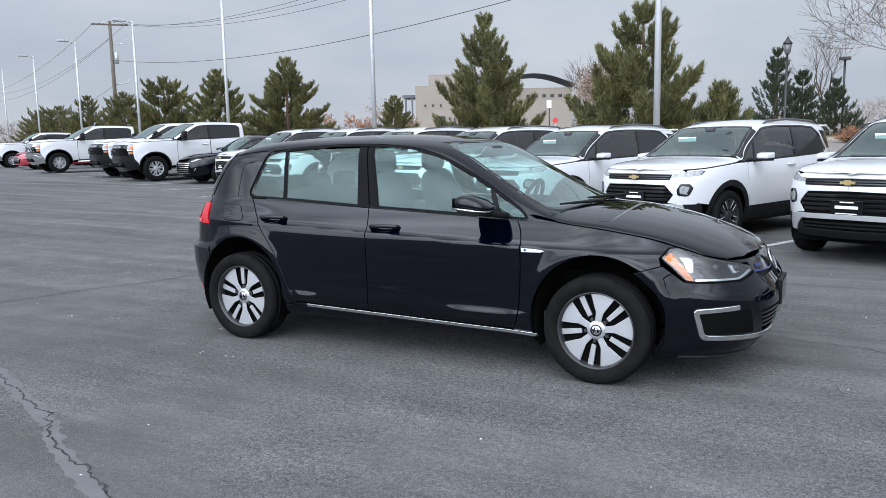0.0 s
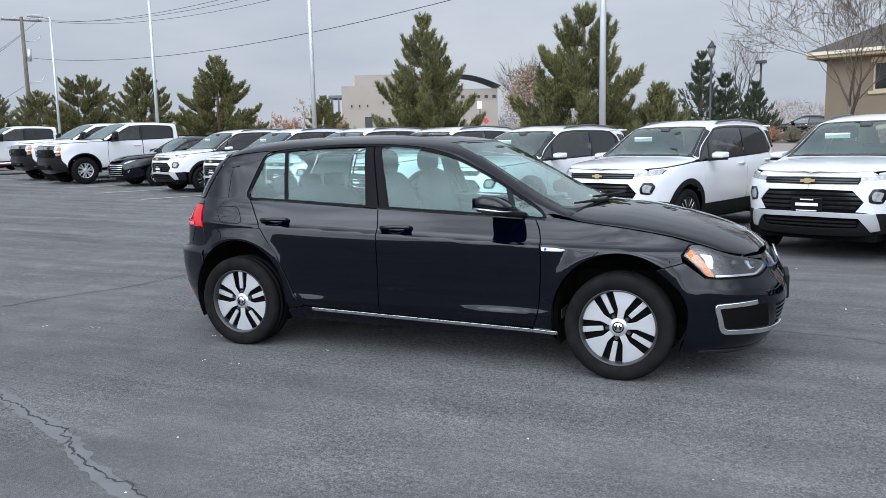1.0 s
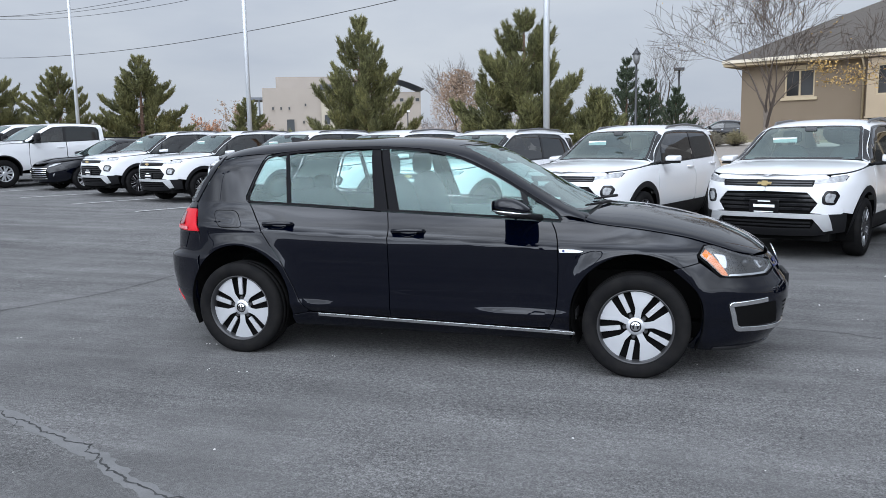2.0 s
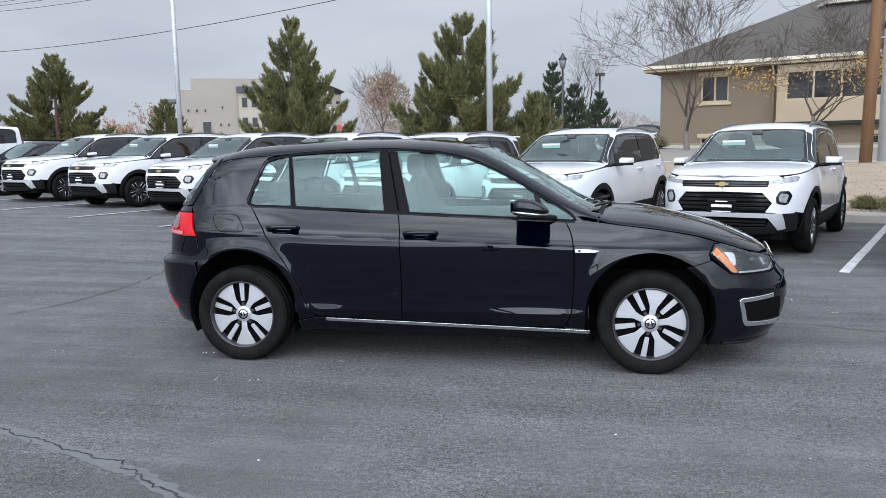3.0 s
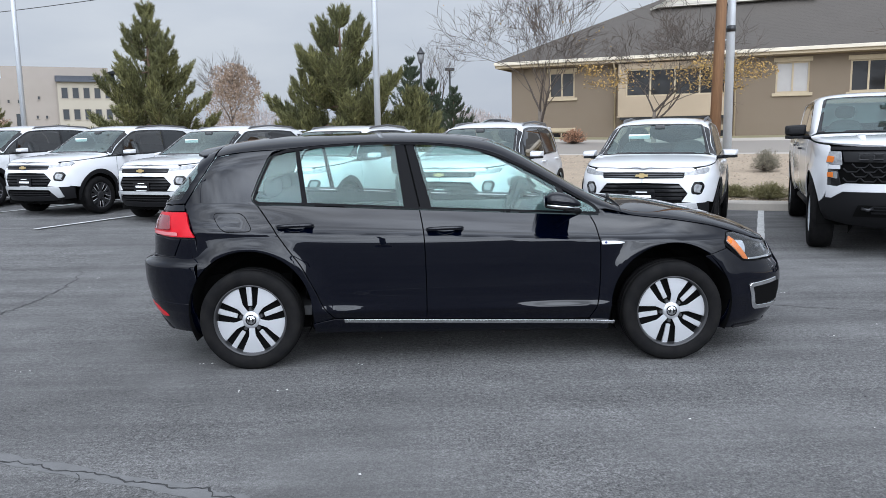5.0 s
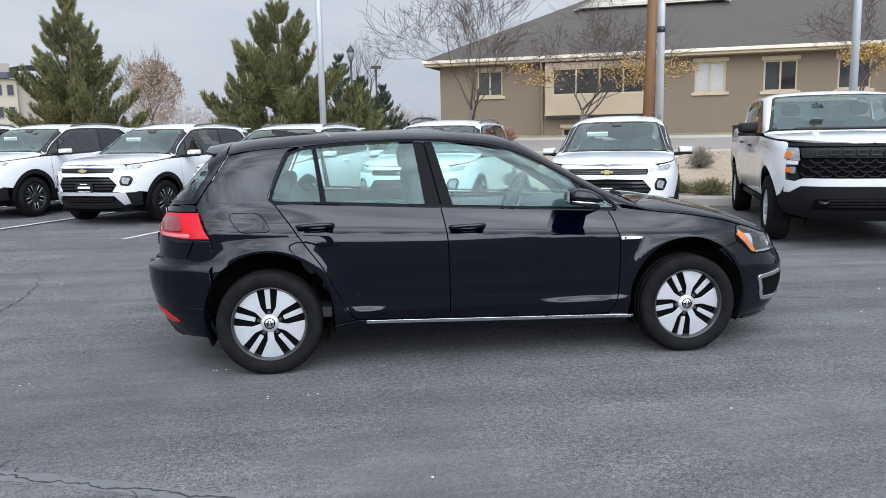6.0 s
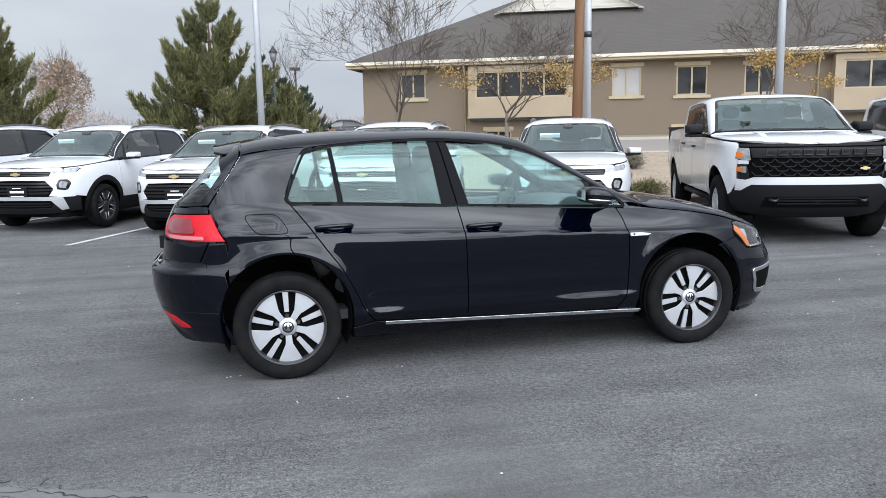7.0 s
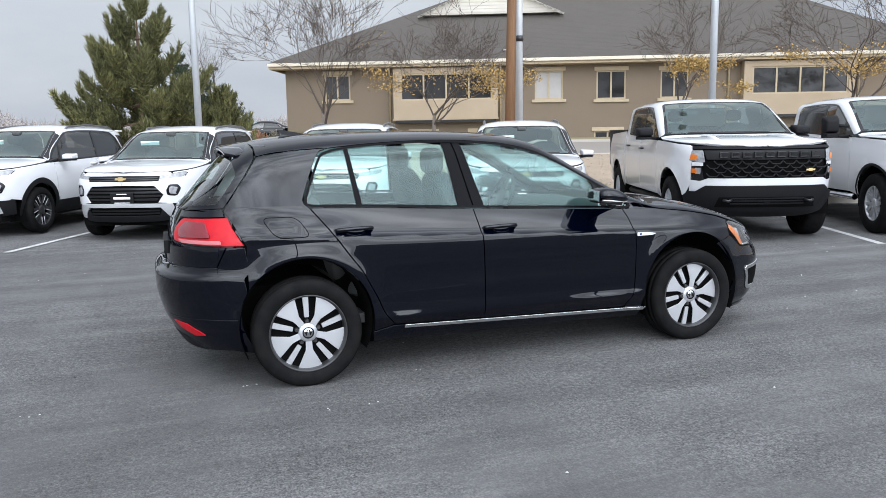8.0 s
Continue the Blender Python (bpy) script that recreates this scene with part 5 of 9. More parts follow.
def black_hatchback():
    G = HATCH
    root = empty("hatchback_car", Matrix.Translation((0, 0.055, 0)), "black compact hatchback with silver alloy wheels on asphalt", "car")
    side, wrap, cap = G.side(-1), G.wrap(-1), G.cap()
    P = PAINT_BLACK
    bl = lambda x: float(G.belt(x))
    strip = lambda x: 0.2735 - 0.0262 * x
    # window outline, bottom rear to front tip, then back along the top
    low = [(x, bl(x)) for x in np.linspace(-1.245, 0.845, 14)]
    top_front = spline([(0.874, 0.930), (0.828, 0.981), (0.659, 1.083), (0.454, 1.199), (0.244, 1.298), (0.066, 1.347), (-0.115, 1.371), (-0.371, 1.385), (-0.663, 1.382), (-0.951, 1.366), (-1.10, 1.346)], 5)
    rear_edge = spline([(-1.165, 1.325), (-1.19, 1.295), (-1.243, 1.179), (-1.287, 1.065), (-1.280, 1.030)], 4)
    dlo = low + top_front + rear_edge
    inner = shrink(dlo, 0.014)
    s = Skin()
    outl = shrink(dlo, 0.0)
    s.band(outl, inner, side, lift=0.001)
    s.link("window_surround", TRIMBLACK, root, both=True)

    def clip(poly, x_of_z0, x_of_z1):
        """Keeps the part of the outline between two slanted lines x = a + b z."""
        pts = poly
        for (a, b), sg in ((x_of_z0, 1), (x_of_z1, -1)):
            out = []
            for i in range(len(pts)):
                p, q = pts[i], pts[(i + 1) % len(pts)]
                dp, dq = sg * (p[0] - a - b * p[1]), sg * (q[0] - a - b * q[1])
                if dp >= 0:
                    out.append(p)
                if dp * dq < 0:
                    t = dp / (dp - dq)
                    out.append((p[0] + (q[0] - p[0]) * t, p[1] + (q[1] - p[1]) * t))
            pts = out
        return pts

    def line(p, q):
        b = (q[0] - p[0]) / (q[1] - p[1])
        return (p[0] - b * p[1], b)
    far = (-9.0, 0.0), (9.0, 0.0)
    div0, div1 = line((-1.028, 1.348), (-0.985, 1.028)), line((-1.006, 1.348), (-0.955, 1.028))
    b0, b1 = line((-0.405, 1.363), (-0.352, 0.999)), line((-0.347, 1.366), (-0.262, 0.991))
    b2, b3 = line((-0.335, 1.366), (-0.250, 0.991)), line((-0.288, 1.362), (-0.184, 0.990))
    m0, m1 = line((0.600, 1.11), (0.655, 0.950)), line((0.628, 1.11), (0.690, 0.950))
    for a, b in ((far[0], div0), (div1, b0), (b3, m0), (m1, far[1])):
        s = Skin()
        s.patch(clip(inner, a, b), side, lift=-0.006, rim=0)
        s.link("side_window", GLASS_CAR, root, both=True)
    for a, b, mt in ((div0, div1, TRIMBLACK), (b0, b1, TRIMBLACK), (b2, b3, TRIMBLACK), (m0, m1, MATTBLACK)):
        s = Skin()
        s.patch(clip(inner, a, b), side, lift=-0.002, rim=0.02)
        s.link("window_pillar", mt, root, both=True)
    s = Skin()
    s.patch(clip(inner, (b1[0] - 0.004, b1[1]), (b2[0] + 0.004, b2[1])), side, lift=-0.010, rim=0)
    s.link("pillar_gap", LINER, root, both=True)
    s = Skin()
    s.patch([(0.862, 0.912), (0.95, 0.910), (1.06, 0.902), (1.07, 0.930), (1.01, 0.962), (0.93, 0.985), (0.872, 0.952)], side, lift=-0.004, rim=0)
    s.link("pillar_foot", P, root, both=True)
    # doors
    mid = spline([(-0.256, bl(-0.256) - 0.003), (-0.231, 0.812), (-0.222, 0.56), (-0.221, strip(-0.22) + 0.014)], 5)
    front_edge = spline([(0.800, strip(0.8) + 0.020), (0.842, 0.364), (0.857, 0.524), (0.858, 0.728), (0.840, 0.846), (0.806, bl(0.806) - 0.004)], 5)
    bottom_f = [(x, strip(x) + 0.014) for x in np.linspace(-0.221, 0.78, 8)]
    door_f = bottom_f[:-1] + front_edge + [(x, bl(x) - 0.003) for x in np.linspace(0.76, -0.22, 10)] + mid
    fd = panel("front_door", door_f, side, P, root, both=True, stepb=0.012)
    rear_line = spline([(-1.262, bl(-1.262) - 0.004), (-1.167, 0.893), (-1.068, 0.752), (-0.990, 0.645), (-0.945, 0.560), (-0.903, 0.48), (-0.860, 0.385), (-0.80, strip(-0.8) + 0.018)], 5)
    bottom_r = [(x, strip(x) + 0.014) for x in np.linspace(-0.78, -0.223, 6)]
    door_r = rear_line + bottom_r + mid[::-1] + [(x, bl(x) - 0.003) for x in np.linspace(-0.28, -1.24, 10)]
    panel("rear_door", door_r, side, P, root, both=True, stepb=0.012)
    # quarter panel with the broad rear pillar
    arch_r = arc_pts(-1.3155, 0.355, 0.385, 146, 4)
    rim_top = 1.352
    qp = [(-1.634, 0.822), arch_r[0]] + arch_r + [(-0.925, strip(-0.9) - 0.02), (-0.82, strip(-0.8) + 0.004)] + rear_line[::-1]
    qp += [(-1.292, 1.040), (-1.298, 1.065), (-1.254, 1.179), (-1.200, 1.300), (-1.172, 1.336), (-1.13, rim_top), (-1.36, 1.340), (-1.535, 1.312), (-1.60, 1.21), (-1.727, 1.030), (-1.737, 1.005), (-1.712, 0.976)]
    panel("rear_quarter_panel", qp, side, P, root, both=True, step=0.03, stepb=0.012)
    # fuel flap: a rounded outline, cut as a fine dark groove with the flap inside
    flap = fillet([(-1.545, 0.972), (-1.345, 0.972), (-1.270, 0.858), (-1.470, 0.858)], 0.05, 7)
    s = Skin()
    s.band(shrink(flap, 0.0), shrink(flap, 0.0045), side, lift=0.0012)
    s.link("fuel_flap_gap", LINER, root)
    s = Skin()
    s.patch(shrink(flap, 0.0045), side, lift=0.002, rim=0.002, soft=0.0015)
    s.link("fuel_flap", P, root)
    # fender
    arch_f = arc_pts(1.3155, 0.355, 0.385, 176, 52)
    fender = front_edge[::-1][1:] + [(0.812, strip(0.8) - 0.0), (0.925, strip(0.9) - 0.02)] + arch_f + [(1.665, 0.690), (1.653, 0.735), (1.688, 0.784), (1.706, 0.792)]
    fender += [(x, bl(x) - 0.003) for x in (1.61, 1.47, 1.30, 1.15, 1.05, 0.95)] + [(0.882, 0.915)]
    fender = [(0.808, bl(0.806) - 0.003)] + fender
    panel("front_fender", fender, side, P, root, both=True, step=0.03, stepb=0.012)
    # sill with the bright strip
    sill = [(-0.92, 0.205), (-0.93, strip(-0.9) - 0.026)] + [(x, strip(x) + 0.004) for x in np.linspace(-0.80, 0.80, 12)] + [(0.925, strip(0.92) - 0.022), (0.93, 0.185)]
    panel("sill", sill, side, P, root, both=True, gap=0.001)
    bright = [(x, strip(x) - 0.010) for x in np.linspace(-0.735, 0.955, 16)] + [(x, strip(x) + 0.008) for x in np.linspace(0.955, -0.735, 16)]
    s = Skin()
    s.patch(bright, side, lift=0.009, rim=0.012)
    s.link("sill_strip", CHROME, root, "bright chrome strip", both=True)
    # roof with its pillars down to the bonnet, in one pressing
    near = [(x, -G.k_of(x, z + 0.006)) for x, z in [(-1.12, 1.349), (-1.0, 1.361)] + [p for p in top_front[::-1] if -0.96 < p[0] < 0.86]]
    near[-1] = (0.862, -G.k_of(0.862, 0.952))
    screen = [(0.945, -0.86), (0.80, -0.853), (0.60, -0.845), (0.40, -0.835), (0.215, -0.82), (0.155, -0.78), (0.20, -0.55), (0.225, -0.3), (0.232, 0.0)]
    tail_edge = [(-1.545, 0.0), (-1.54, -0.4), (-1.53, -0.75), (-1.535, -G.k_of(-1.535, 1.315)), (-1.36, -G.k_of(-1.36, 1.343))]
    half = tail_edge + near + [(1.006, -0.987), (0.998, -0.93)] + screen
    full = half + [(x, -k) for x, k in half[::-1][1:-1]]
    panel("roof", full, cap, P, root, gap=0.0, step=0.07, stepb=0.045, rim=0.008)
    # windscreen
    sc = [(1.035, 0.0), (1.03, -0.35), (1.005, -0.7), (0.955, -0.845)] + [(x, k + 0.012) for x, k in screen[1:-1]] + [(0.226, 0.0)]
    scr = sc + [(x, -k) for x, k in sc[::-1][1:-1]]
    s = Skin()
    s.patch(scr, cap, step=0.07, lift=-0.004, rim=0)
    s.link("windscreen", GLASS_SCREEN, root)
    edge = shrink(scr, 0.03)
    s = Skin()
    s.band(shrink(scr, 0.0), edge, cap, lift=-0.002)
    s.link("windscreen_seal", GLOSSBLACK, root)
    # cowl and wipers
    s = Skin()
    s.patch([(1.005, -0.9), (1.10, -0.86), (1.115, 0.0), (1.10, 0.86), (1.005, 0.9), (1.03, 0.0)], cap, lift=-0.012, rim=0)
    s.link("cowl", MATTBLACK, root)
    for y0, y1 in ((0.62, 0.05), (0.0, -0.52)):
        bm = bmesh.new()
        tube(bm, [(1.10, y0, 0.984), (1.04, (y0 + y1) / 2, 0.992), (0.985, y1, 0.998)], [0.012, 0.010, 0.006], 5)
        part("wiper", bm, MATTBLACK, root)
    # bonnet
    hd = [(1.065, 0.0), (1.06, -0.4), (1.035, -0.8), (1.01, -0.985), (1.06, -0.995), (1.3, -0.997), (1.5, -0.997), (1.70, -0.997), (1.86, -0.996), (1.98, -0.985), (2.045, -0.90), (2.065, -0.62), (2.08, -0.4), (2.086, -0.2), (2.088, 0.0)]
    hood = hd + [(x, -k) for x, k in hd[::-1][1:-1]]
    panel("bonnet", hood, cap, P, root, gap=0.0, step=0.06, stepb=0.05, rim=0.015)
    # front bumper wraps to the middle; drawn on the half and mirrored
    sy = lambda y, z: G.s_y(y, z)
    so = lambda x, z: G.s_of(x, z)
    M = G.smax
    arch_b = arc_pts(1.3155, 0.355, 0.385, 50, -28)
    bump = [(x, z) for x, z in arch_b] + [(so(1.72, 0.165), 0.165), (so(1.90, 0.150), 0.150), (sy(0.40, 0.15), 0.15), (M, 0.15), (M, 0.30), (sy(0.45, 0.30), 0.30), (sy(0.52, 0.43), 0.43), (M, 0.44), (M, 0.60), (sy(0.40, 0.60), 0.60), (sy(0.46, 0.632), 0.632), (sy(0.60, 0.596), 0.596), (so(1.88, 0.596), 0.596), (so(1.785, 0.602), 0.602), (so(1.67, 0.690), 0.690)]
    panel("front_bumper", bump, wrap, P, root, both=True, gap=0.0015, step=0.05)
    # lower grille and fog opening backing, with slats
    s = Skin()
    s.patch([(so(1.72, 0.18), 0.18), (M, 0.18), (M, 0.66), (sy(0.5, 0.66), 0.66), (so(1.72, 0.60), 0.60)], wrap, lift=-0.018, rim=0)
    s.link("grille_backing", MATTBLACK, root, both=True)
    for z in (0.325, 0.352, 0.379, 0.406):
        s = Skin()
        s.patch([(sy(0.50, z), z - 0.005), (M, z - 0.005), (M, z + 0.005), (sy(0.50, z), z + 0.005)], wrap, lift=-0.006, rim=0.012)
        s.link("grille_slat", GLOSSBLACK, root, both=True)
    # upper grille between the lamps with its blue line and emblem
    s = Skin()
    s.patch([(sy(0.455, 0.63), 0.630), (M, 0.605), (M, 0.708), (sy(0.455, 0.68), 0.690)], wrap, lift=-0.004, rim=0.01)
    s.link("upper_grille", GLOSSBLACK, root, both=True)
    s = Skin()
    s.patch([(sy(0.46, 0.63), 0.633), (M, 0.606), (M, 0.612), (sy(0.46, 0.63), 0.640)], wrap, lift=0.002, rim=0.006)
    s.link("grille_line", material("blue_trim", (0.015, 0.028, 0.13), rough=0.2), root, "thin blue trim line", both=True)
    s = Skin()
    s.patch([(sy(0.40, 0.66), 0.652), (sy(0.31, 0.66), 0.650), (sy(0.31, 0.66), 0.668), (sy(0.40, 0.66), 0.670)], wrap, lift=0.001, rim=0.003)
    s.link("grille_badge", MATS["blue_trim"], root)
    em = new("emblem")
    em.parent = root
    em.matrix_local = pose(2.155, 0, 0.645, 0, 0, 90) @ Matrix.Rotation(radians(-22), 4, "X")
    part("ring", lathe([(0.060, -0.004), (0.066, -0.010), (0.072, -0.004), (0.066, 0.0), (0.060, -0.004)], 32), CHROME, em)
    part("dish", lathe([(0.060, -0.003), (0.001, -0.006)], 32), GLOSSBLACK, em)
    plate = new("front_plate")
    plate.parent = root
    part("holder", boxes(((2.205, -0.165, 0.40), (2.232, 0.165, 0.545)), bevel=0.006), MATTBLACK, plate)
    part("panel", boxes(((2.2310, -0.150, 0.412), (2.2332, 0.150, 0.533))), GLOSSBLACK, plate)
    # bright C-shaped lamp trim in the bumper
    cz = fillet([(sy(0.66, 0.46), 0.462), (so(1.845, 0.44), 0.444), (so(1.875, 0.295), 0.298), (sy(0.25, 0.28), 0.275)], [0, 0.02, 0.035, 0], 5)
    s = Skin()
    hw = 0.011
    for i in range(len(cz) - 1):
        p, q = np.array(cz[i]), np.array(cz[i + 1])
        d = (q - p) / np.linalg.norm(q - p)
        nn = np.array((-d[1], d[0])) * (hw if i else hw * 0.9)
        e = d * 0.002
        s.patch([tuple(p - nn - e), tuple(q - nn + e), tuple(q + nn + e), tuple(p + nn - e)], wrap, step=0.05, lift=0.010, rim=0.02, soft=0.005)
    s.link("lamp_trim", CHROME, root, "bright C-shaped trim", both=True)
    s = Skin()
    s.patch(fillet([(sy(0.60, 0.44), 0.446), (so(1.865, 0.43), 0.432), (so(1.89, 0.31), 0.312), (sy(0.54, 0.31), 0.310)], 0.012), wrap, lift=0.002, rim=0)
    s.link("fog_recess", LINER, root, both=True)
    s = Skin()
    s.patch([(so(1.75, 0.178), 0.168), (sy(0.2, 0.178), 0.168), (sy(0.2, 0.178), 0.183), (so(1.75, 0.178), 0.183)], wrap, lift=0.008, rim=0.012)
    s.link("front_lip", GLOSSBLACK, root, both=True)
    # headlamp
    hl = fillet([(so(1.659, 0.735), 0.735), (so(1.695, 0.778), 0.785), (so(1.735, 0.785), 0.7885), (so(1.80, 0.765), 0.7675), (so(1.90, 0.731), 0.7325), (so(2.0, 0.704), 0.7055), (sy(0.47, 0.672), 0.672), (sy(0.465, 0.645), 0.642), (sy(0.60, 0.607), 0.605), (so(1.88, 0.604), 0.604), (so(1.790, 0.609), 0.609)], [0.012, 0.015, 0.02, 0.03, 0.03, 0.03, 0.01, 0.012, 0.02, 0.02, 0.03], 4)
    lampg = new("headlamp")
    lampg.parent = root
    lampl = new("headlamp")
    lampl.parent = root
    for mirror, par in ((False, lampg), (True, lampl)):
        def put(name, poly, lift, mat, rim=0.0, **kw):
            sk = Skin()
            sk.patch(poly, wrap, lift=lift, rim=rim, **kw)
            part_mesh(name, sk.mesh(name, mirror), mat, par)
        put("housing", hl, -0.035, MATTBLACK)
        put("lens", shrink(hl, 0.004), 0.001, GLASS_LAMP, rim=0.004)
        put("reflector", fillet([(so(1.765, 0.74), 0.752), (so(1.815, 0.74), 0.738), (so(1.835, 0.64), 0.655), (so(1.81, 0.64), 0.665)], 0.012), -0.024, LAMPWHITE, rim=0.01)
        put("reflector", fillet([(sy(0.60, 0.69), 0.700), (sy(0.565, 0.69), 0.69), (sy(0.55, 0.635), 0.635), (sy(0.59, 0.625), 0.625)], 0.012), -0.024, LAMPWHITE, rim=0.01)
        put("side_marker", fillet([(so(1.678, 0.736), 0.736), (so(1.704, 0.765), 0.768), (so(1.735, 0.735), 0.735), (so(1.83, 0.615), 0.615), (so(1.797, 0.618), 0.618)], 0.008), -0.004, AMBER, rim=0.006)
        put("bright_line", [(so(1.84, 0.611), 0.611), (sy(0.60, 0.611), 0.612), (sy(0.48, 0.645), 0.647), (sy(0.48, 0.65), 0.656), (sy(0.60, 0.62), 0.621), (so(1.84, 0.62), 0.620)], -0.008, CHROME, rim=0.004)
        for y, z in ((0.655, 0.675), (0.545, 0.66)):
            ps = G.wrap(-1)(np.array([sy(y, z)]), np.array([z]))[0]
            bm = bmesh.new()
            bmesh.ops.create_icosphere(bm, subdivisions=3, radius=0.026)
            bm.transform(Matrix.Translation((ps[0] - 0.045, -ps[1] if mirror else ps[1], ps[2])))
            part("projector", bm, GLOSSBLACK, par, smooth=True)
    s = Skin()
    s.band(shrink(hl, -0.003), shrink(hl, 0.003), wrap, lift=-0.004)
    s.link("headlamp_gap", LINER, root, both=True)
    # painted slam panel under the edge of the bonnet
    s = Skin()
    tops = [(so(x, bl(x) - 0.003), bl(x) - 0.002) for x in (0.98, 1.06, 1.15, 1.25, 1.36, 1.48, 1.60, 1.72, 1.80, 1.89, 1.97)] + [(sy(0.42, 0.704), 0.705), (M, 0.706)]
    s.patch(tops + [(p[0], p[1] - 0.016) for p in tops[::-1]], wrap, lift=-0.005, rim=0)
    s.link("slam_panel", P, root, both=True)
    # pale trim on the rear pillars inside
    s = Skin()
    s.patch([(-1.72, 1.02), (-1.31, 1.02), (-1.26, 1.19), (-1.20, 1.32), (-1.50, 1.30), (-1.60, 1.20)], side, lift=-0.03, rim=0)
    s.link("pillar_trim", GREYLINE, root, both=True)
    # rear bumper
    R0 = G.smin
    ry = lambda y, z: G.s_y(y, z, False)
    arch_rb = arc_pts(-1.3155, 0.355, 0.385, 147, 205)
    rb = arch_rb + [(so(-1.72, 0.225), 0.225), (so(-1.86, 0.215), 0.215), (ry(0.45, 0.24), 0.24), (R0, 0.25), (R0, 0.70), (ry(0.45, 0.70), 0.70), (ry(0.60, 0.695), 0.695), (so(-1.79, 0.70), 0.70), (so(-1.735, 0.815), 0.815), (so(-1.640, 0.815), 0.815)]
    panel("rear_bumper", rb, wrap, P, root, both=True, gap=0.0015, step=0.05, stepb=0.012)
    s = Skin()
    s.patch([(so(-1.86, 0.225), 0.218), (R0, 0.235), (R0, 0.30), (ry(0.5, 0.29), 0.29), (so(-1.90, 0.25), 0.25)], wrap, lift=0.004, rim=0.02)
    s.link("rear_diffuser", MATTBLACK, root, both=True)
    # tailgate below the glass
    tg = [(R0, 0.703), (ry(0.45, 0.70), 0.703), (ry(0.585, 0.70), 0.70), (so(-1.795, 0.705), 0.705), (so(-1.742, 0.815), 0.815), (ry(0.6, 0.82), 0.822), (ry(0.40, 0.83), 0.835), (ry(0.38, 0.96), 0.968), (so(-1.735, 0.98), 0.980), (so(-1.740, 1.016), 1.016), (so(-1.86, 1.014), 1.014), (ry(0.60, 1.0), 1.006), (R0, 1.0)]
    panel("tailgate", tg, wrap, P, root, both=True, gap=0.0015, step=0.05)
    pl = new("plate_recess")
    pl.parent = root
    bm = boxes(((-2.062, -0.26, 0.735), (-2.035, 0.26, 0.815)), bevel=0.004)
    part("panel", bm, MATTBLACK, pl)
    # tail lamps
    tl = fillet([(so(-1.716, 0.972), 0.974), (so(-1.640, 0.824), 0.824), (so(-1.80, 0.824), 0.824), (ry(0.44, 0.835), 0.838), (ry(0.40, 0.90), 0.90), (ry(0.44, 0.965), 0.962)], [0.008, 0.008, 0.02, 0.05, 0.05, 0.03], 5)
    for mirror in (False, True):
        par = new("tail_lamp")
        par.parent = root

        def put2(name, poly, lift, mat, rim=0.0):
            sk = Skin()
            sk.patch(poly, wrap, lift=lift, rim=rim)
            part_mesh(name, sk.mesh(name, mirror), mat, par)
        put2("lens", shrink(tl, 0.003), 0.006, REDLENS, rim=0.016)
        put2("inner_lens", fillet([(so(-1.835, 0.94), 0.945), (so(-1.815, 0.875), 0.868), (ry(0.50, 0.865), 0.862), (ry(0.47, 0.90), 0.905), (ry(0.50, 0.94), 0.945)], 0.015), 0.009, REDDARK, rim=0.004)
        put2("reversing_lens", fillet([(so(-1.765, 0.842), 0.852), (so(-1.76, 0.838), 0.834), (ry(0.55, 0.835), 0.834), (ry(0.50, 0.85), 0.852)], 0.006), 0.009, material("pale_lamp_lens", (0.50, 0.16, 0.17), rough=0.25), rim=0.004)
    # low rear reflectors
    s = Skin()
    s.patch(fillet([(so(-1.87, 0.318), 0.312), (so(-1.96, 0.375), 0.372), (ry(0.52, 0.385), 0.385), (ry(0.55, 0.345), 0.345), (so(-1.92, 0.30), 0.304)], 0.008), wrap, lift=0.004, rim=0.008)
    s.link("rear_reflector", REDLENS, root, "red reflector", both=True)
    s = Skin()
    s.patch([(so(-1.70, 0.405), 0.398), (ry(0.50, 0.405), 0.402), (ry(0.50, 0.41), 0.412), (so(-1.70, 0.41), 0.408)], wrap, lift=0.004, rim=0.008)
    s.link("bumper_crease", P, root, both=True)
    # tailgate glass with its dark frame
    gl = [(-1.655, 0.0), (-1.652, -0.5), (-1.645, -0.925), (-1.70, -0.935), (-1.80, -0.94), (-1.885, -0.92), (-1.905, -0.80), (-1.915, -0.3), (-1.917, 0.0)]
    glf = gl + [(x, -k) for x, k in gl[::-1][1:-1]]
    s = Skin()
    s.patch(glf, cap, step=0.05, lift=-0.002, rim=0)
    s.link("rear_window", glass("rear_window_glass", (0.66, 0.80, 0.78), least=0.07), root)
    fr = [(-1.56, 0.0), (-1.552, -0.5), (-1.548, -0.96), (-1.605, -G.k_of(-1.605, 1.207)), (-1.665, -G.k_of(-1.665, 1.122)), (-1.735, -0.9985), (-1.90, -0.9985), (-1.95, -0.9985), (-1.972, -0.6), (-1.975, 0.0)]
    s = Skin()
    # frame in four pieces round the pane
    s.patch(fr[:4] + [(-1.645, -0.925), (-1.652, -0.5), (-1.655, 0.0)] + [(-1.652, 0.5), (-1.645, 0.925)] + [(x, -k) for x, k in fr[1:4][::-1]], cap, step=0.05, rim=0.006)
    s.patch([fr[6], fr[7], fr[8], fr[9], (-1.972, 0.6), (-1.95, 0.9985), (-1.90, 0.9985), (-1.885, 0.92), (-1.905, 0.80), (-1.915, 0.3), (-1.917, 0.0), (-1.915, -0.3), (-1.905, -0.80), (-1.885, -0.92)], cap, step=0.05, rim=0.006)
    s.link("tailgate_frame", P, root)
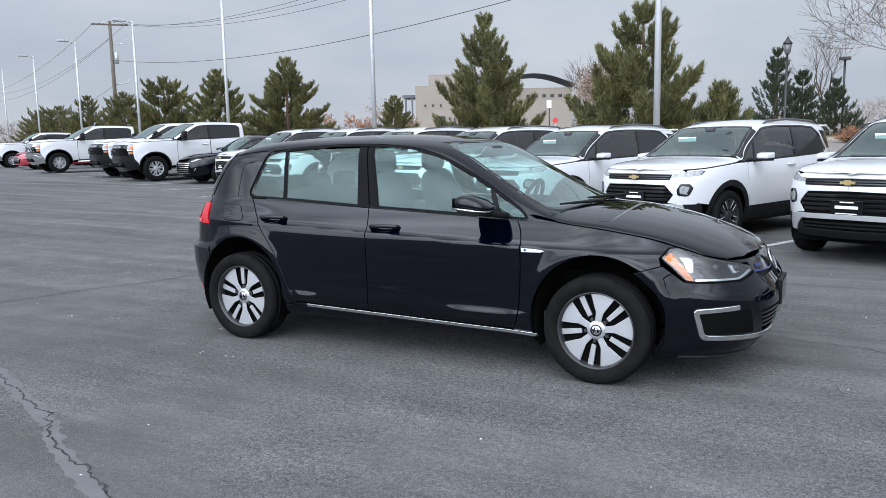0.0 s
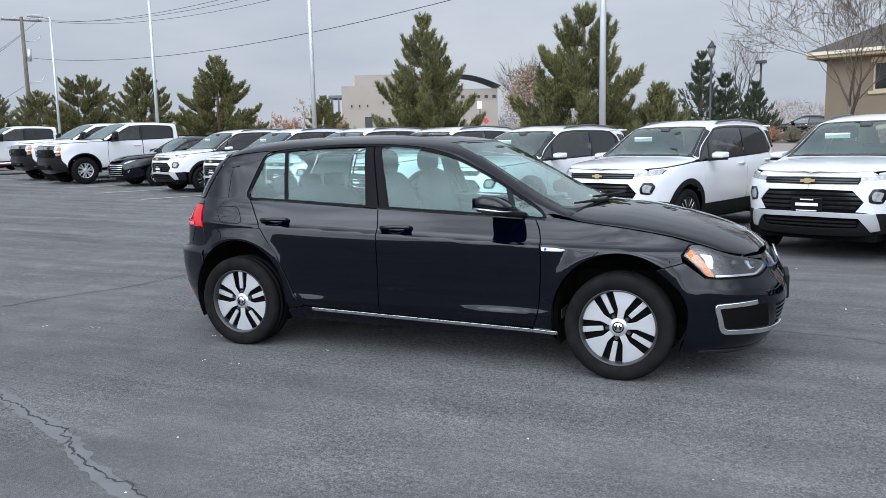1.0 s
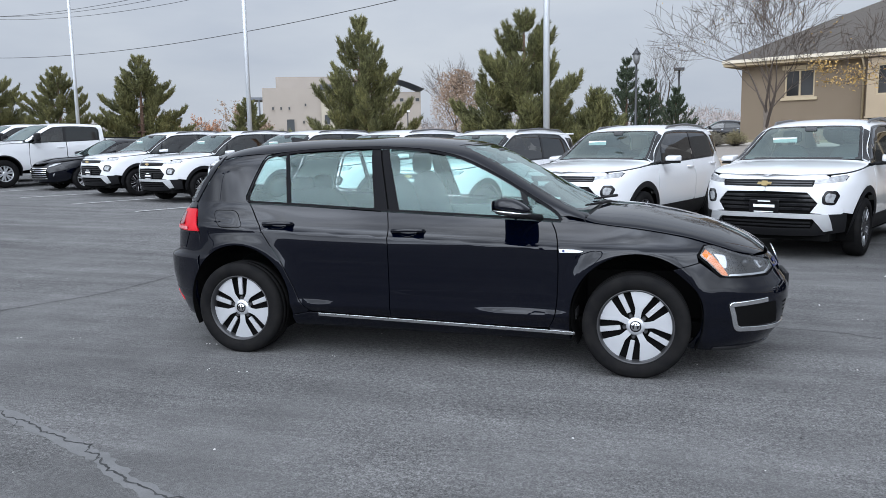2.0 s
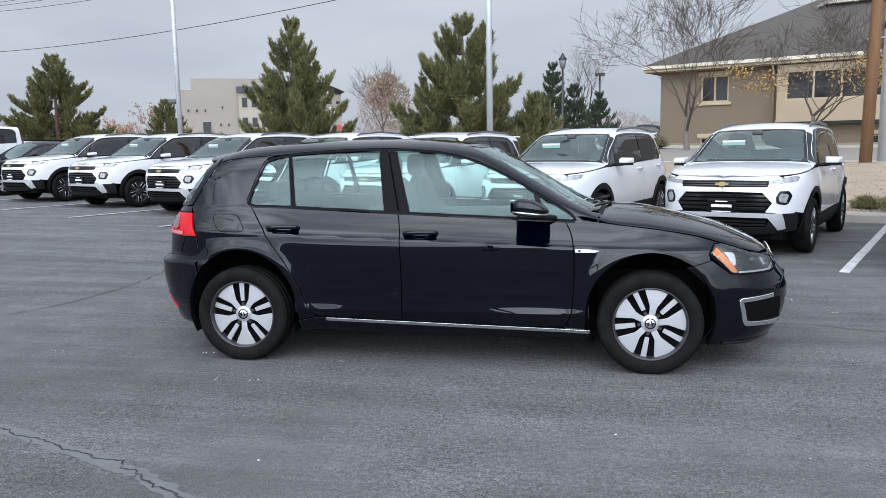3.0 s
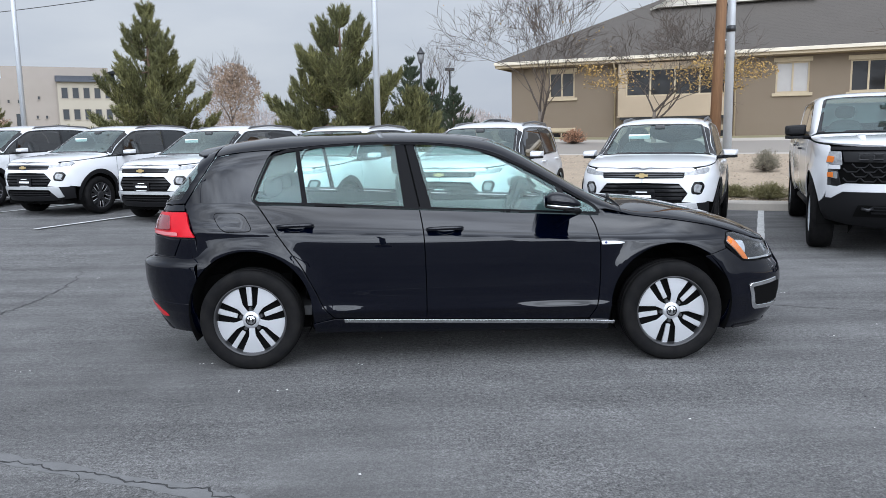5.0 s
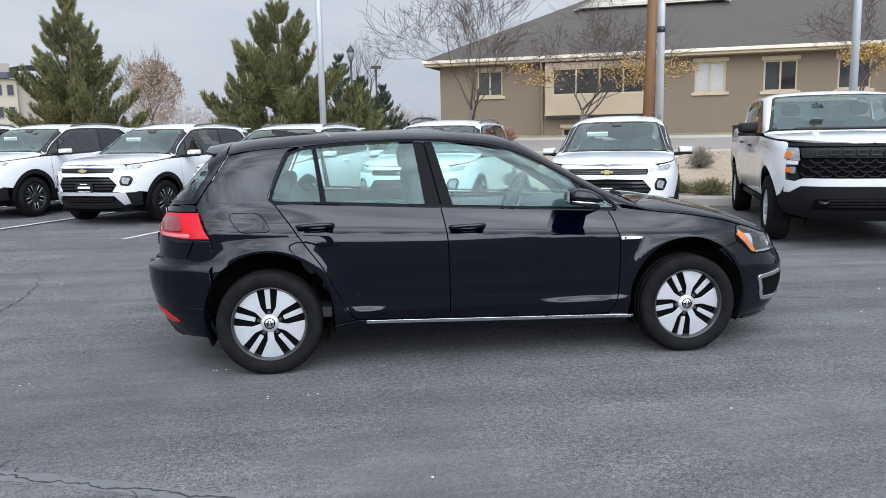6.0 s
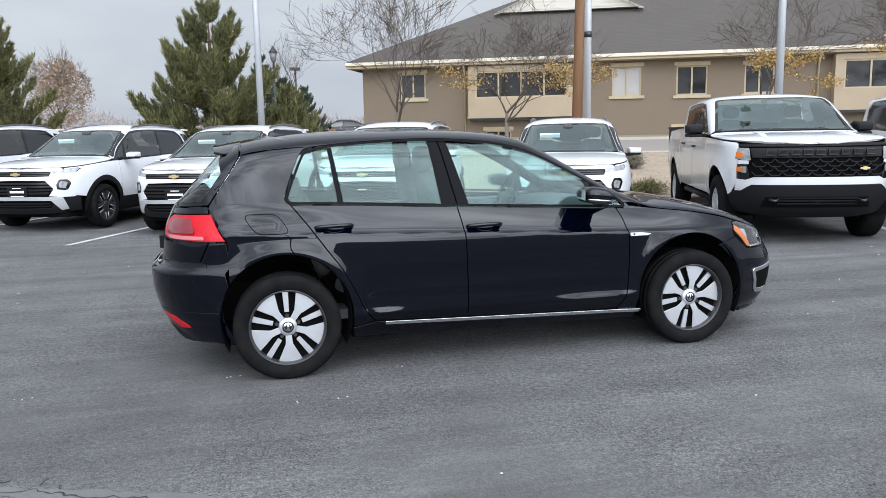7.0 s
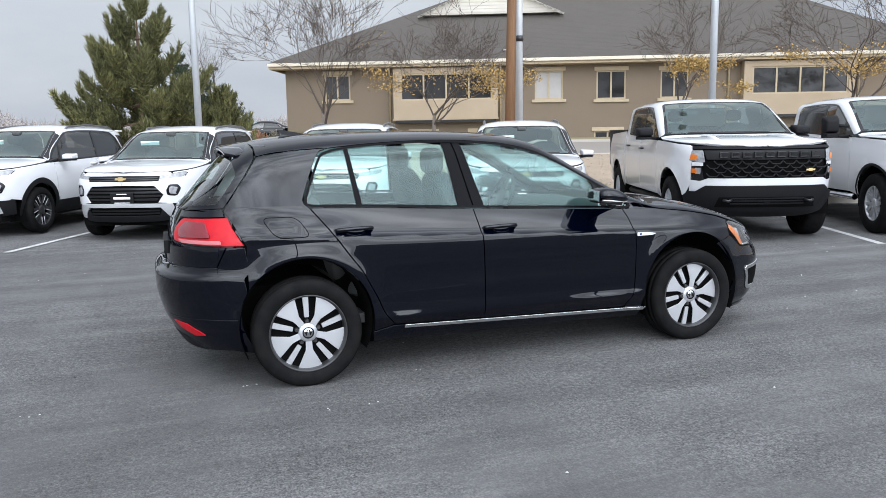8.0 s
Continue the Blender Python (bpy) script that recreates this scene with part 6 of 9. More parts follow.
    # tailgate pillar between the glass and the shut line, up to the spoiler's end
    s = Skin()
    s.patch([(-1.548, 1.302), (-1.607, 1.207), (-1.733, 1.026), (-1.80, 1.020), (-1.90, 1.012), (-1.935, 1.000), (-1.905, 1.033), (-1.765, 1.045), (-1.650, 1.207), (-1.662, 1.285), (-1.63, 1.318), (-1.545, 1.333)], side, step=0.04, stepb=0.03, lift=0.005, rim=0.008)
    s.link("tailgate_pillar", P, root, both=True)
    s = Skin()
    s.patch([(-1.652, 1.205), (-1.657, 1.215), (-1.70, 1.186), (-1.80, 1.120), (-1.885, 1.058), (-1.903, 1.036), (-1.766, 1.048)], side, step=0.04, stepb=0.03, lift=-0.001, rim=0)
    s.link("rear_window_edge", MATS["rear_window_glass"], root, both=True)
    # roof spoiler: a thin wing carrying the roof line back
    def wing(lift):
        def fn(x, y):
            z = np.interp(x, [-1.72, -1.55], [1.362, 1.392]) - 0.085 * (np.abs(y) / 0.6) ** 2.6 + lift
            return np.stack([x, y, z], -1)
        return fn
    wp = [(-1.545, 0.0), (-1.54, -0.35), (-1.53, -0.50), (-1.58, -0.515), (-1.64, -0.505), (-1.69, -0.43), (-1.705, -0.2), (-1.708, 0.0)]
    wpf = wp + [(x, -y) for x, y in wp[::-1][1:-1]]
    s = Skin()
    s.patch(wpf, wing(0.002), step=0.05, rim=0.016, soft=0.006, out=lambda p: np.broadcast_to(np.array((0, 0, 1.0)), p.shape))
    s.patch(wpf, wing(-0.015), step=0.05, rim=0.0, out=lambda p: np.broadcast_to(np.array((0, 0, -1.0)), p.shape))
    s.link("spoiler", P, root)
    bm = bmesh.new()
    tube(bm, [(-1.90, 0, 1.04), (-1.84, -0.16, 1.13), (-1.80, -0.30, 1.17)], [0.014, 0.010, 0.005], 6)
    part("rear_wiper", bm, MATTBLACK, root)
    # aerial fin
    bm = bmesh.new()
    v = [bm.verts.new(c) for c in ((-1.30, -0.028, 1.42), (-1.30, 0.028, 1.42), (-1.10, 0.0, 1.438), (-1.33, 0, 1.468), (-1.30, 0, 1.474))]
    for q in ((0, 2, 4), (4, 2, 1), (0, 4, 3), (3, 4, 1), (0, 3, 1)):
        bm.faces.new([v[i] for i in q])
    bmesh.ops.bevel(bm, geom=bm.edges[:], offset=0.006, segments=2, affect="EDGES")
    part("aerial_fin", bm, GLOSSBLACK, root, smooth=True)
    # door handles
    for hx, hz in ((-1.022, 0.886), (-0.102, 0.853)):
        for sg in (-1, 1):
            y = float(G.half(hx, hz))
            h = new("door_handle")
            h.parent = root
            h.matrix_local = pose(hx, sg * y, hz, 0, -1.5, 0)
            bm = bmesh.new()
            pts = [(-0.110, sg * 0.002, 0.000), (-0.098, sg * 0.018, 0.003), (-0.05, sg * 0.026, 0.005), (0, sg * 0.028, 0.006), (0.05, sg * 0.026, 0.005), (0.098, sg * 0.018, 0.003), (0.110, sg * 0.002, 0.000)]
            tube(bm, pts, [0.010, 0.0125, 0.0125, 0.0125, 0.0125, 0.0125, 0.010], 12)
            part("grip", bm, P, h)
        s = Skin()
        cx, cz = hx + 0.004, hz - 0.004

        def sky_ramp(a, b, cx=cx, cz=cz):
            # raised ramp tilted to the sky; its brightness stands in for a hollow's lower half
            t = np.clip((cz - b) / 0.026, 0, 1)
            p = side(a, b)
            p[..., 1] -= 0.001 + 0.011 * t * (1 - 0.5 * ((a - cx) / 0.06) ** 2)
            return p
        s.patch([(cx + 0.060 * math.cos(-math.pi * i / 16), cz + 0.026 * math.sin(-math.pi * i / 16)) for i in range(17)], sky_ramp, step=0.012, stepb=0.006, rim=0.003)
        s.link("handle_recess", P, root, both=True)
    # mirrors
    for sg in (-1, 1):
        mr = new("wing_mirror")
        mr.parent = root
        mr.matrix_local = pose(0.60, sg * 0.93, 1.012)
        bm = bmesh.new()
        blob(bm, (0, 0, 0.0), (0.112, 0.110, 0.062), 4)
        crown = Curve([(-0.115, 0.72), (-0.06, 0.98), (-0.01, 1.0), (0.06, 0.72), (0.115, 0.30)])
        for v in bm.verts:
            k = float(crown(v.co.x))
            v.co.z = v.co.z * k if v.co.z > 0 else v.co.z * 0.30
            v.co.x = max(v.co.x, -0.104)
            v.co.z -= 0.10 * v.co.x
            v.co.z += 0.05 * (v.co.y * sg - 0.05)
        part("shell", bm, P, mr)
        bm = bmesh.new()
        blob(bm, (-0.012, 0, -0.030), (0.092, 0.098, 0.014), 3)
        for v in bm.verts:
            v.co.z -= 0.10 * v.co.x
        part("lower_shell", bm, GLOSSBLACK, mr)
        bm = bmesh.new()
        tube(bm, [(-0.100, sg * 0.098, -0.009), (-0.05, sg * 0.110, -0.014), (0.03, sg * 0.106, -0.022), (0.092, sg * 0.075, -0.029), (0.112, sg * 0.03, -0.031)], [0.004, 0.0058, 0.0058, 0.0052, 0.004], 6)
        part("signal_strip", bm, CHROME, mr)
        bm = bmesh.new()
        tube(bm, [(0.02, sg * -0.02, -0.036), (0.08, sg * -0.10, -0.058), (0.14, sg * -0.165, -0.072)], [0.018, 0.017, 0.022], 8)
        part("arm", bm, MATTBLACK, mr)
        bm = boxes(((-0.0015, -0.082, -0.028), (0.0015, 0.082, 0.036)), bevel=0.001)
        bm.transform(Matrix.Translation((-0.102, 0, 0.012)) @ Matrix.Rotation(radians(7 * sg), 4, "Z"))
        part("mirror_glass", bm, CHROME, mr)
    # bright badge behind the front arch
    s = Skin()
    s.patch(fillet([(0.866, 0.762), (0.95, 0.760), (1.008, 0.752), (0.985, 0.744), (0.868, 0.743)], 0.003, 3), side, lift=0.004, rim=0.006)
    s.link("fender_badge", material("satin_silver_badge", (0.62, 0.63, 0.64), rough=0.45, metal=0.2), root, both=True)
    s = Skin()
    s.patch([(0.886, 0.758), (0.896, 0.758), (0.896, 0.748), (0.886, 0.748)], side, lift=0.006, rim=0.002)
    s.link("badge_mark", MATS["blue_trim"], root, both=True)
    # arch edges, liners, underbody
    for cx in (-1.3155, 1.3155):
        for sg in (-1, 1):
            bm = lathe([(0.382, -0.004), (0.376, 0.05), (0.376, 0.30), (0.30, 0.36)], 40)
            geom = [f for f in bm.faces if f.calc_center_median().z < -0.15]
            bmesh.ops.delete(bm, geom=geom, context="FACES")
            bm.transform(Matrix.Translation((cx, sg * 0.845, 0.355)) @ Matrix.Rotation(0 if sg < 0 else math.pi, 4, "Z"))
            part("arch_liner", bm, LINER, root)
    s = Skin()
    for poly in ([(-0.93, 0.21), (-0.93, 1.0), (0.95, 0.90), (0.93, 0.19)], [(-1.7, 0.74), (-1.7, 0.99), (-0.93, 0.99), (-0.93, 0.74)], [(0.93, 0.74), (0.93, 0.90), (1.6, 0.80), (1.6, 0.74)]):
        s.patch(poly, side, lift=-0.014, rim=0)
    s.link("inner_shell", LINER, root, both=True)
    s = Skin()
    s.patch([(so(-1.70, 0.5), 0.25), (so(-1.70, 0.5), 1.0), (R0, 1.0), (R0, 0.25)], wrap, lift=-0.014, rim=0)
    s.link("rear_shell", P, root, both=True)
    part("underbody", boxes(((-1.70, -0.62, 0.20), (1.90, 0.62, 0.30)), ((-0.93, -0.76, 0.19), (0.93, 0.76, 0.30)), ((-1.75, -0.55, 0.30), (-1.1, 0.55, 0.55)), ((1.0, -0.55, 0.30), (1.75, 0.55, 0.60)), bevel=0.01), LINER, root)
    for x in (-1.3155, 1.3155):
        for sg in (-1, 1):
            hatch_wheel(root, x, sg * 0.784, 0.3085, 92 + (0 if x < 0 else 24))
    for x0, x1 in ((-0.945, -0.885), (0.885, 0.945)):
        part("arch_bulkhead", boxes(((x0, -0.795, 0.225), (x1, 0.795, 0.72)), bevel=0.01), LINER, root)
    # cabin
    part("floor_pan", boxes(((-1.6, -0.70, 0.30), (0.95, 0.70, 0.36))), CABIN, root)
    for sg in (-0.37, 0.37):
        st = new("front_seat")
        st.parent = root
        st.matrix_local = pose(0.02, sg, 0.36)
        bm = bmesh.new()
        blob(bm, (0.05, 0, 0.15), (0.27, 0.25, 0.11), 3)
        part("cushion", bm, SEAT, st)
        bm = bmesh.new()
        blob(bm, (0, 0, 0), (0.085, 0.245, 0.34), 4, Matrix.Translation((-0.29, 0, 0.50)) @ Matrix.Rotation(radians(-17), 4, "Y"))
        part("backrest", bm, SEAT, st)
        bm = bmesh.new()
        blob(bm, (-0.405, 0, 0.895), (0.055, 0.135, 0.085), 3)
        part("headrest", bm, SEAT, st)
        bm = bmesh.new()
        for k in (-0.05, 0.05):
            tube(bm, [(-0.37, k, 0.78), (-0.40, k, 0.88)], 0.008, 6)
        part("headrest_post", bm, BRAKE, st)
    rs = new("rear_seat")
    rs.parent = root
    bm = bmesh.new()
    blob(bm, (-0.80, 0, 0.50), (0.26, 0.62, 0.12), 4)
    part("cushion", bm, SEAT, rs)
    bm = bmesh.new()
    blob(bm, (0, 0, 0), (0.09, 0.62, 0.31), 4, Matrix.Translation((-1.12, 0, 0.78)) @ Matrix.Rotation(radians(-20), 4, "Y"))
    part("backrest", bm, SEAT, rs)
    for y in (-0.36, 0.0, 0.36):
        bm = bmesh.new()
        blob(bm, (-1.235, y, 1.10), (0.05, 0.125, 0.065), 3)
        part("headrest", bm, SEAT, rs)
    part("parcel_shelf", boxes(((-1.75, -0.60, 0.93), (-1.25, 0.60, 0.95)), bevel=0.004), CABIN, root)
    bm = bmesh.new()
    blob(bm, (0.74, 0, 0.82), (0.25, 0.66, 0.13), 4)
    part("dashboard", bm, CABIN, root)
    sw = new("steering_wheel")
    sw.parent = root
    sw.matrix_local = pose(0.44, 0.37, 0.93, 0, -66, 0)
    bm = bmesh.new()
    tube(bm, [(0.182 * math.cos(i * math.pi / 16), 0.182 * math.sin(i * math.pi / 16), 0) for i in range(33)], 0.016, 8, caps=False)
    part("rim", bm, GLOSSBLACK, sw)
    bm = bmesh.new()
    blob(bm, (0, 0, -0.02), (0.075, 0.085, 0.035), 3)
    for a in (0, 90, 180):
        tube(bm, [(0, 0, -0.02), (0.17 * math.sin(radians(a + 0)), 0.17 * math.cos(radians(a)), 0)], 0.016, 6)
    part("hub", bm, CABIN, sw)
    bm = bmesh.new()
    blob(bm, (0.33, 0, 1.325), (0.02, 0.11, 0.035), 3)
    part("rear_view_mirror", bm, CABIN, root)
    s = Skin()
    s.patch([(-1.5, -0.62), (0.18, -0.62), (0.18, 0.62), (-1.5, 0.62)], cap, lift=-0.035, rim=0)
    s.link("headliner", GREYLINE, root)
    for sg in (-1, 1):
        part("door_card", boxes(((-0.88, sg * 0.745 - 0.02, 0.36), (0.85, sg * 0.745 + 0.02, 0.90)), bevel=0.015), DOORCARD, root)
    return root


black_hatchback()

# ---- parked vehicles ----
TINTED = material("blackened_side_glass", (0.010, 0.012, 0.013), rough=0.04, spec=0.7)
ALLOY_DARK = material("dark_alloy", (0.045, 0.045, 0.048), rough=0.35, metal=0.5)
GOLD = material("gold_emblem", (0.62, 0.46, 0.22), rough=0.3, metal=0.6)
LAMPGREY = material("clear_lamp_grey", (0.34, 0.35, 0.36), rough=0.25, coat=0.6, metal=0.2, var=0.7, scale=22.0, tint=(0.10, 0.10, 0.105))
SKID = material("satin_silver_skid_plate", (0.52, 0.53, 0.54), rough=0.4, metal=0.5)
WHITELETTER = material("white_lettering", (0.8, 0.8, 0.8), rough=0.5)


def spoke_wheel(root, x, y, z, r, rim, width, mat_face, spokes=5, twin=True, bright=None):
    """A tyre on a spoked alloy rim."""
    w = new("wheel")
    w.parent = root
    w.matrix_local = pose(x, y, z) @ Matrix.Rotation(0 if y < 0 else math.pi, 4, "Z")
    h = width / 2
    part("tyre", lathe([(rim, -h * 0.80), (rim + 0.01, -h * 0.94), (rim + 0.3 * (r - rim), -h), (r - 0.03, -h * 0.95), (r - 0.008, -h * 0.8), (r, -h * 0.5), (r, h * 0.5), (r - 0.02, h * 0.9), (rim, h * 0.8)], 48), TYRE, w)
    part("barrel", lathe([(rim + 0.004, -h * 0.82), (rim - 0.006, -h * 0.86), (rim - 0.014, -h * 0.7), (rim - 0.02, h * 0.6)], 40), bright or mat_face, w)
    part("backing", lathe([(rim - 0.015, -h * 0.25), (0.001, -h * 0.25)], 24), LINER, w)
    part("hub", lathe([(0.075, -h * 0.4), (0.07, -h * 0.74), (0.05, -h * 0.78), (0.001, -h * 0.78)], 20), mat_face, w)
    for k in range(spokes):
        a = 2 * math.pi * k / spokes + 0.3
        for da in ((-0.13, 0.13) if twin else (0.0,)):
            bm = bmesh.new()
            c, s = math.cos(a + da * 0.6), math.sin(a + da * 0.6)
            c2, s2 = math.cos(a + da * 1.7), math.sin(a + da * 1.7)
            hw = 0.020 if twin else 0.040
            p0, p1 = Vector((c * 0.05, -h * 0.72, s * 0.05)), Vector((c2 * (rim - 0.006), -h * 0.76, s2 * (rim - 0.006)))
            d = (p1 - p0).normalized()
            sd = d.cross(Vector((0, 1, 0))).normalized() * hw
            vs = [bm.verts.new(q + o + Vector((0, dy, 0))) for q in (p0, p1) for o in (-sd, sd) for dy in (0, h * 0.3)]
            for f in ((0, 2, 6, 4), (0, 4, 5, 1), (2, 3, 7, 6)):
                bm.faces.new([vs[i] for i in f])
            bmesh.ops.recalc_face_normals(bm, faces=bm.faces[:])
            part("spoke", bm, bright or mat_face, w)
    return w


def bowtie(root, x, y, z, size, mat, tilt=0.0):
    bm = bmesh.new()
    k = size
    pts = [(-1.0, -0.12), (-0.9, 0.18), (-0.42, 0.18), (-0.36, 0.34), (0.36, 0.34), (0.42, 0.18), (1.0, 0.18), (0.9, -0.18), (0.42, -0.18), (0.36, -0.34), (-0.36, -0.34), (-0.42, -0.18), (-0.95, -0.18)]
    f = bm.faces.new([bm.verts.new((0, a * k, b * k)) for a, b in pts])
    r = bmesh.ops.extrude_face_region(bm, geom=[f])
    for v in r["geom"]:
        if isinstance(v, bmesh.types.BMVert):
            v.co.x += 0.012
    bmesh.ops.recalc_face_normals(bm, faces=bm.faces[:])
    bm.transform(pose(x, y, z, 0, tilt, 0))
    part("emblem", bm, mat, root)


def line_x(p, q):
    b = (q[0] - p[0]) / (q[1] - p[1])
    return (p[0] - b * p[1], b)


def cut_between(poly, l0, l1):
    pts = poly
    for (a, b), sg in ((l0, 1), (l1, -1)):
        out = []
        for i in range(len(pts)):
            p, q = pts[i], pts[(i + 1) % len(pts)]
            dp, dq = sg * (p[0] - a - b * p[1]), sg * (q[0] - a - b * q[1])
            if dp >= 0:
                out.append(p)
            if dp * dq < 0:
                t = dp / (dp - dq)
                out.append((p[0] + (q[0] - p[0]) * t, p[1] + (q[1] - p[1]) * t))
        pts = out
    return pts


FARL, FARR = (-9.0, 0.0), (9.0, 0.0)


def glaze(root, B, dlo, cuts, panes, trim=0.02, pillar_mat=None):
    """Side windows in an outline, split by slanted pillars; cuts are (left line, right line)."""
    side = B.side(-1)
    s = Skin()
    inner = shrink(dlo, trim)
    s.band(shrink(dlo, 0.0), inner, side, lift=0.002)
    s.link("window_surround", GLOSSBLACK, root, both=True)
    prev = FARL
    for i, (a, b) in enumerate(list(cuts) + [(FARR, None)]):
        s = Skin()
        s.patch(cut_between(inner, prev, a), side, lift=-0.004, rim=0, step=0.12)
        s.link("side_window", panes[i], root, both=True)
        if b:
            s = Skin()
            s.patch(cut_between(inner, a, b), side, lift=0.001, rim=0, step=0.12)
            s.link("window_pillar", pillar_mat or GLOSSBLACK, root, both=True)
            prev = b


def mirror_pair(root, x, y, z, size, shell, tall=False):
    """Door mirrors: a tapered, rounded shell over a dark foot, on an arm."""
    for sg in (-1, 1):
        mr = new("wing_mirror")
        mr.parent = root
        mr.matrix_local = pose(x, sg * y, z)

        def wedge(lo, hi, bev):
            bm = bmesh.new()
            box(bm, lo, hi)
            for v in bm.verts:
                if v.co.x > 0:
                    v.co.y *= 0.72
                    v.co.z = lo[2] + (v.co.z - lo[2]) * 0.72
                if v.co.y * sg > 0:
                    v.co.z = lo[2] + (v.co.z - lo[2]) * 0.90
            bmesh.ops.bevel(bm, geom=bm.edges[:], offset=bev, segments=3, profile=0.5, affect="EDGES")
            return bm
        h = size[2]
        part("shell", wedge((-size[0], -size[1], -0.15 * h), (size[0], size[1], 1.6 * h), 0.35 * min(size)), shell, mr, smooth=True)
        part("base", wedge((-size[0] * 0.9, -size[1] * 0.92, -0.75 * h), (size[0] * 0.9, size[1] * 0.9, -0.10 * h), 0.12 * min(size)), MATTBLACK, mr)
        part("mirror_glass", boxes(((-size[0] - 0.004, -size[1] * 0.8, 0.05 * h), (-size[0] + 0.004, size[1] * 0.8, 1.25 * h))), CHROME, mr)
        bm = bmesh.new()
        for dz in ((-0.55, 0.5) if tall else (-0.45,)):
            tube(bm, [(0, sg * -0.3 * size[1], dz * h), (0.04, sg * -(size[1] + 0.12), dz * h - 0.015)], 0.026, 6)
        part("arm", bm, MATTBLACK, mr)


def handle_pair(root, B, hx, hz, mat, length=0.20):
    for sg in (-1, 1):
        y = float(B.half(hx, hz))
        bm = bmesh.new()
        tube(bm, [(hx - length / 2, sg * (y - 0.005), hz), (hx - length * 0.35, sg * (y + 0.028), hz), (hx + length * 0.35, sg * (y + 0.028), hz), (hx + length / 2, sg * (y - 0.005), hz)], [0.012, 0.017, 0.017, 0.012], 6)
        part("door_handle", bm, mat, root)


def cabin(root, x_f, x_r, seat_z, wid, top):
    """Seats and dash, dark, as seen through the screen."""
    for sg in (-1, 1):
        st = new("front_seat")
        st.parent = root
        bm = bmesh.new()
        blob(bm, (0, 0, 0), (0.10, 0.25, 0.36), 3, Matrix.Translation((x_f, sg * wid, seat_z + 0.40)) @ Matrix.Rotation(radians(-15), 4, "Y"))
        part("backrest", bm, SEAT, st)
        bm = bmesh.new()
        blob(bm, (x_f - 0.12, sg * wid, seat_z + 0.86), (0.055, 0.13, 0.09), 2)
        part("headrest", bm, SEAT, st)
    bm = bmesh.new()
    blob(bm, (x_r, 0, seat_z + 0.35), (0.12, wid * 2, 0.36), 3)
    part("rear_seat", bm, SEAT, root)


TB = Body(
    width=[(0.18, 0.74), (0.26, 0.80), (0.36, 0.845), (0.50, 0.880), (0.70, 0.895), (0.86, 0.890), (0.95, 0.872), (1.03, 0.845), (1.12, 0.81)],
    nose=[(0.18, 2.00), (0.28, 2.12), (0.40, 2.18), (0.60, 2.20), (0.78, 2.195), (0.86, 2.175), (0.93, 2.13), (0.98, 2.06), (1.04, 1.93), (1.1, 1.8)],
    tail=[(0.2, -2.02), (0.35, -2.15), (0.6, -2.20), (0.9, -2.19), (1.05, -2.15), (1.15, -2.10), (1.4, -1.98)],
    belt=[(-2.18, 1.13), (-1.3, 1.115), (-0.3, 1.085), (0.7, 1.055), (1.0, 1.045), (1.4, 1.02), (1.8, 0.985), (2.0, 0.965), (2.16, 0.945)],
    top=[(-2.17, 1.15), (-2.10, 1.28), (-2.02, 1.42), (-1.94, 1.55), (-1.80, 1.595), (-1.4, 1.63), (-0.8, 1.648), (-0.2, 1.640), (0.15, 1.60), (0.36, 1.535), (0.98, 1.155), (1.10, 1.118), (1.4, 1.100), (1.8, 1.066), (2.02, 1.026), (2.10, 0.995), (2.14, 0.962)],
    s0=-1.15, s1=1.15, n=3.3,
    tumble=[(-2.2, 0.30), (-1.3, 0.29), (0.4, 0.30), (0.9, 0.26), (1.15, 0.0), (2.3, 0.0)],
    q=[(-2.2, 8.0), (-1.5, 14.0), (0.2, 14.0), (0.6, 9.0), (0.95, 5.0), (1.15, 3.0), (1.9, 2.8), (2.3, 2.6)],
    crease=None, flares=((-1.32, 0.36, 0.46, 0.012), (1.32, 0.36, 0.46, 0.012)))


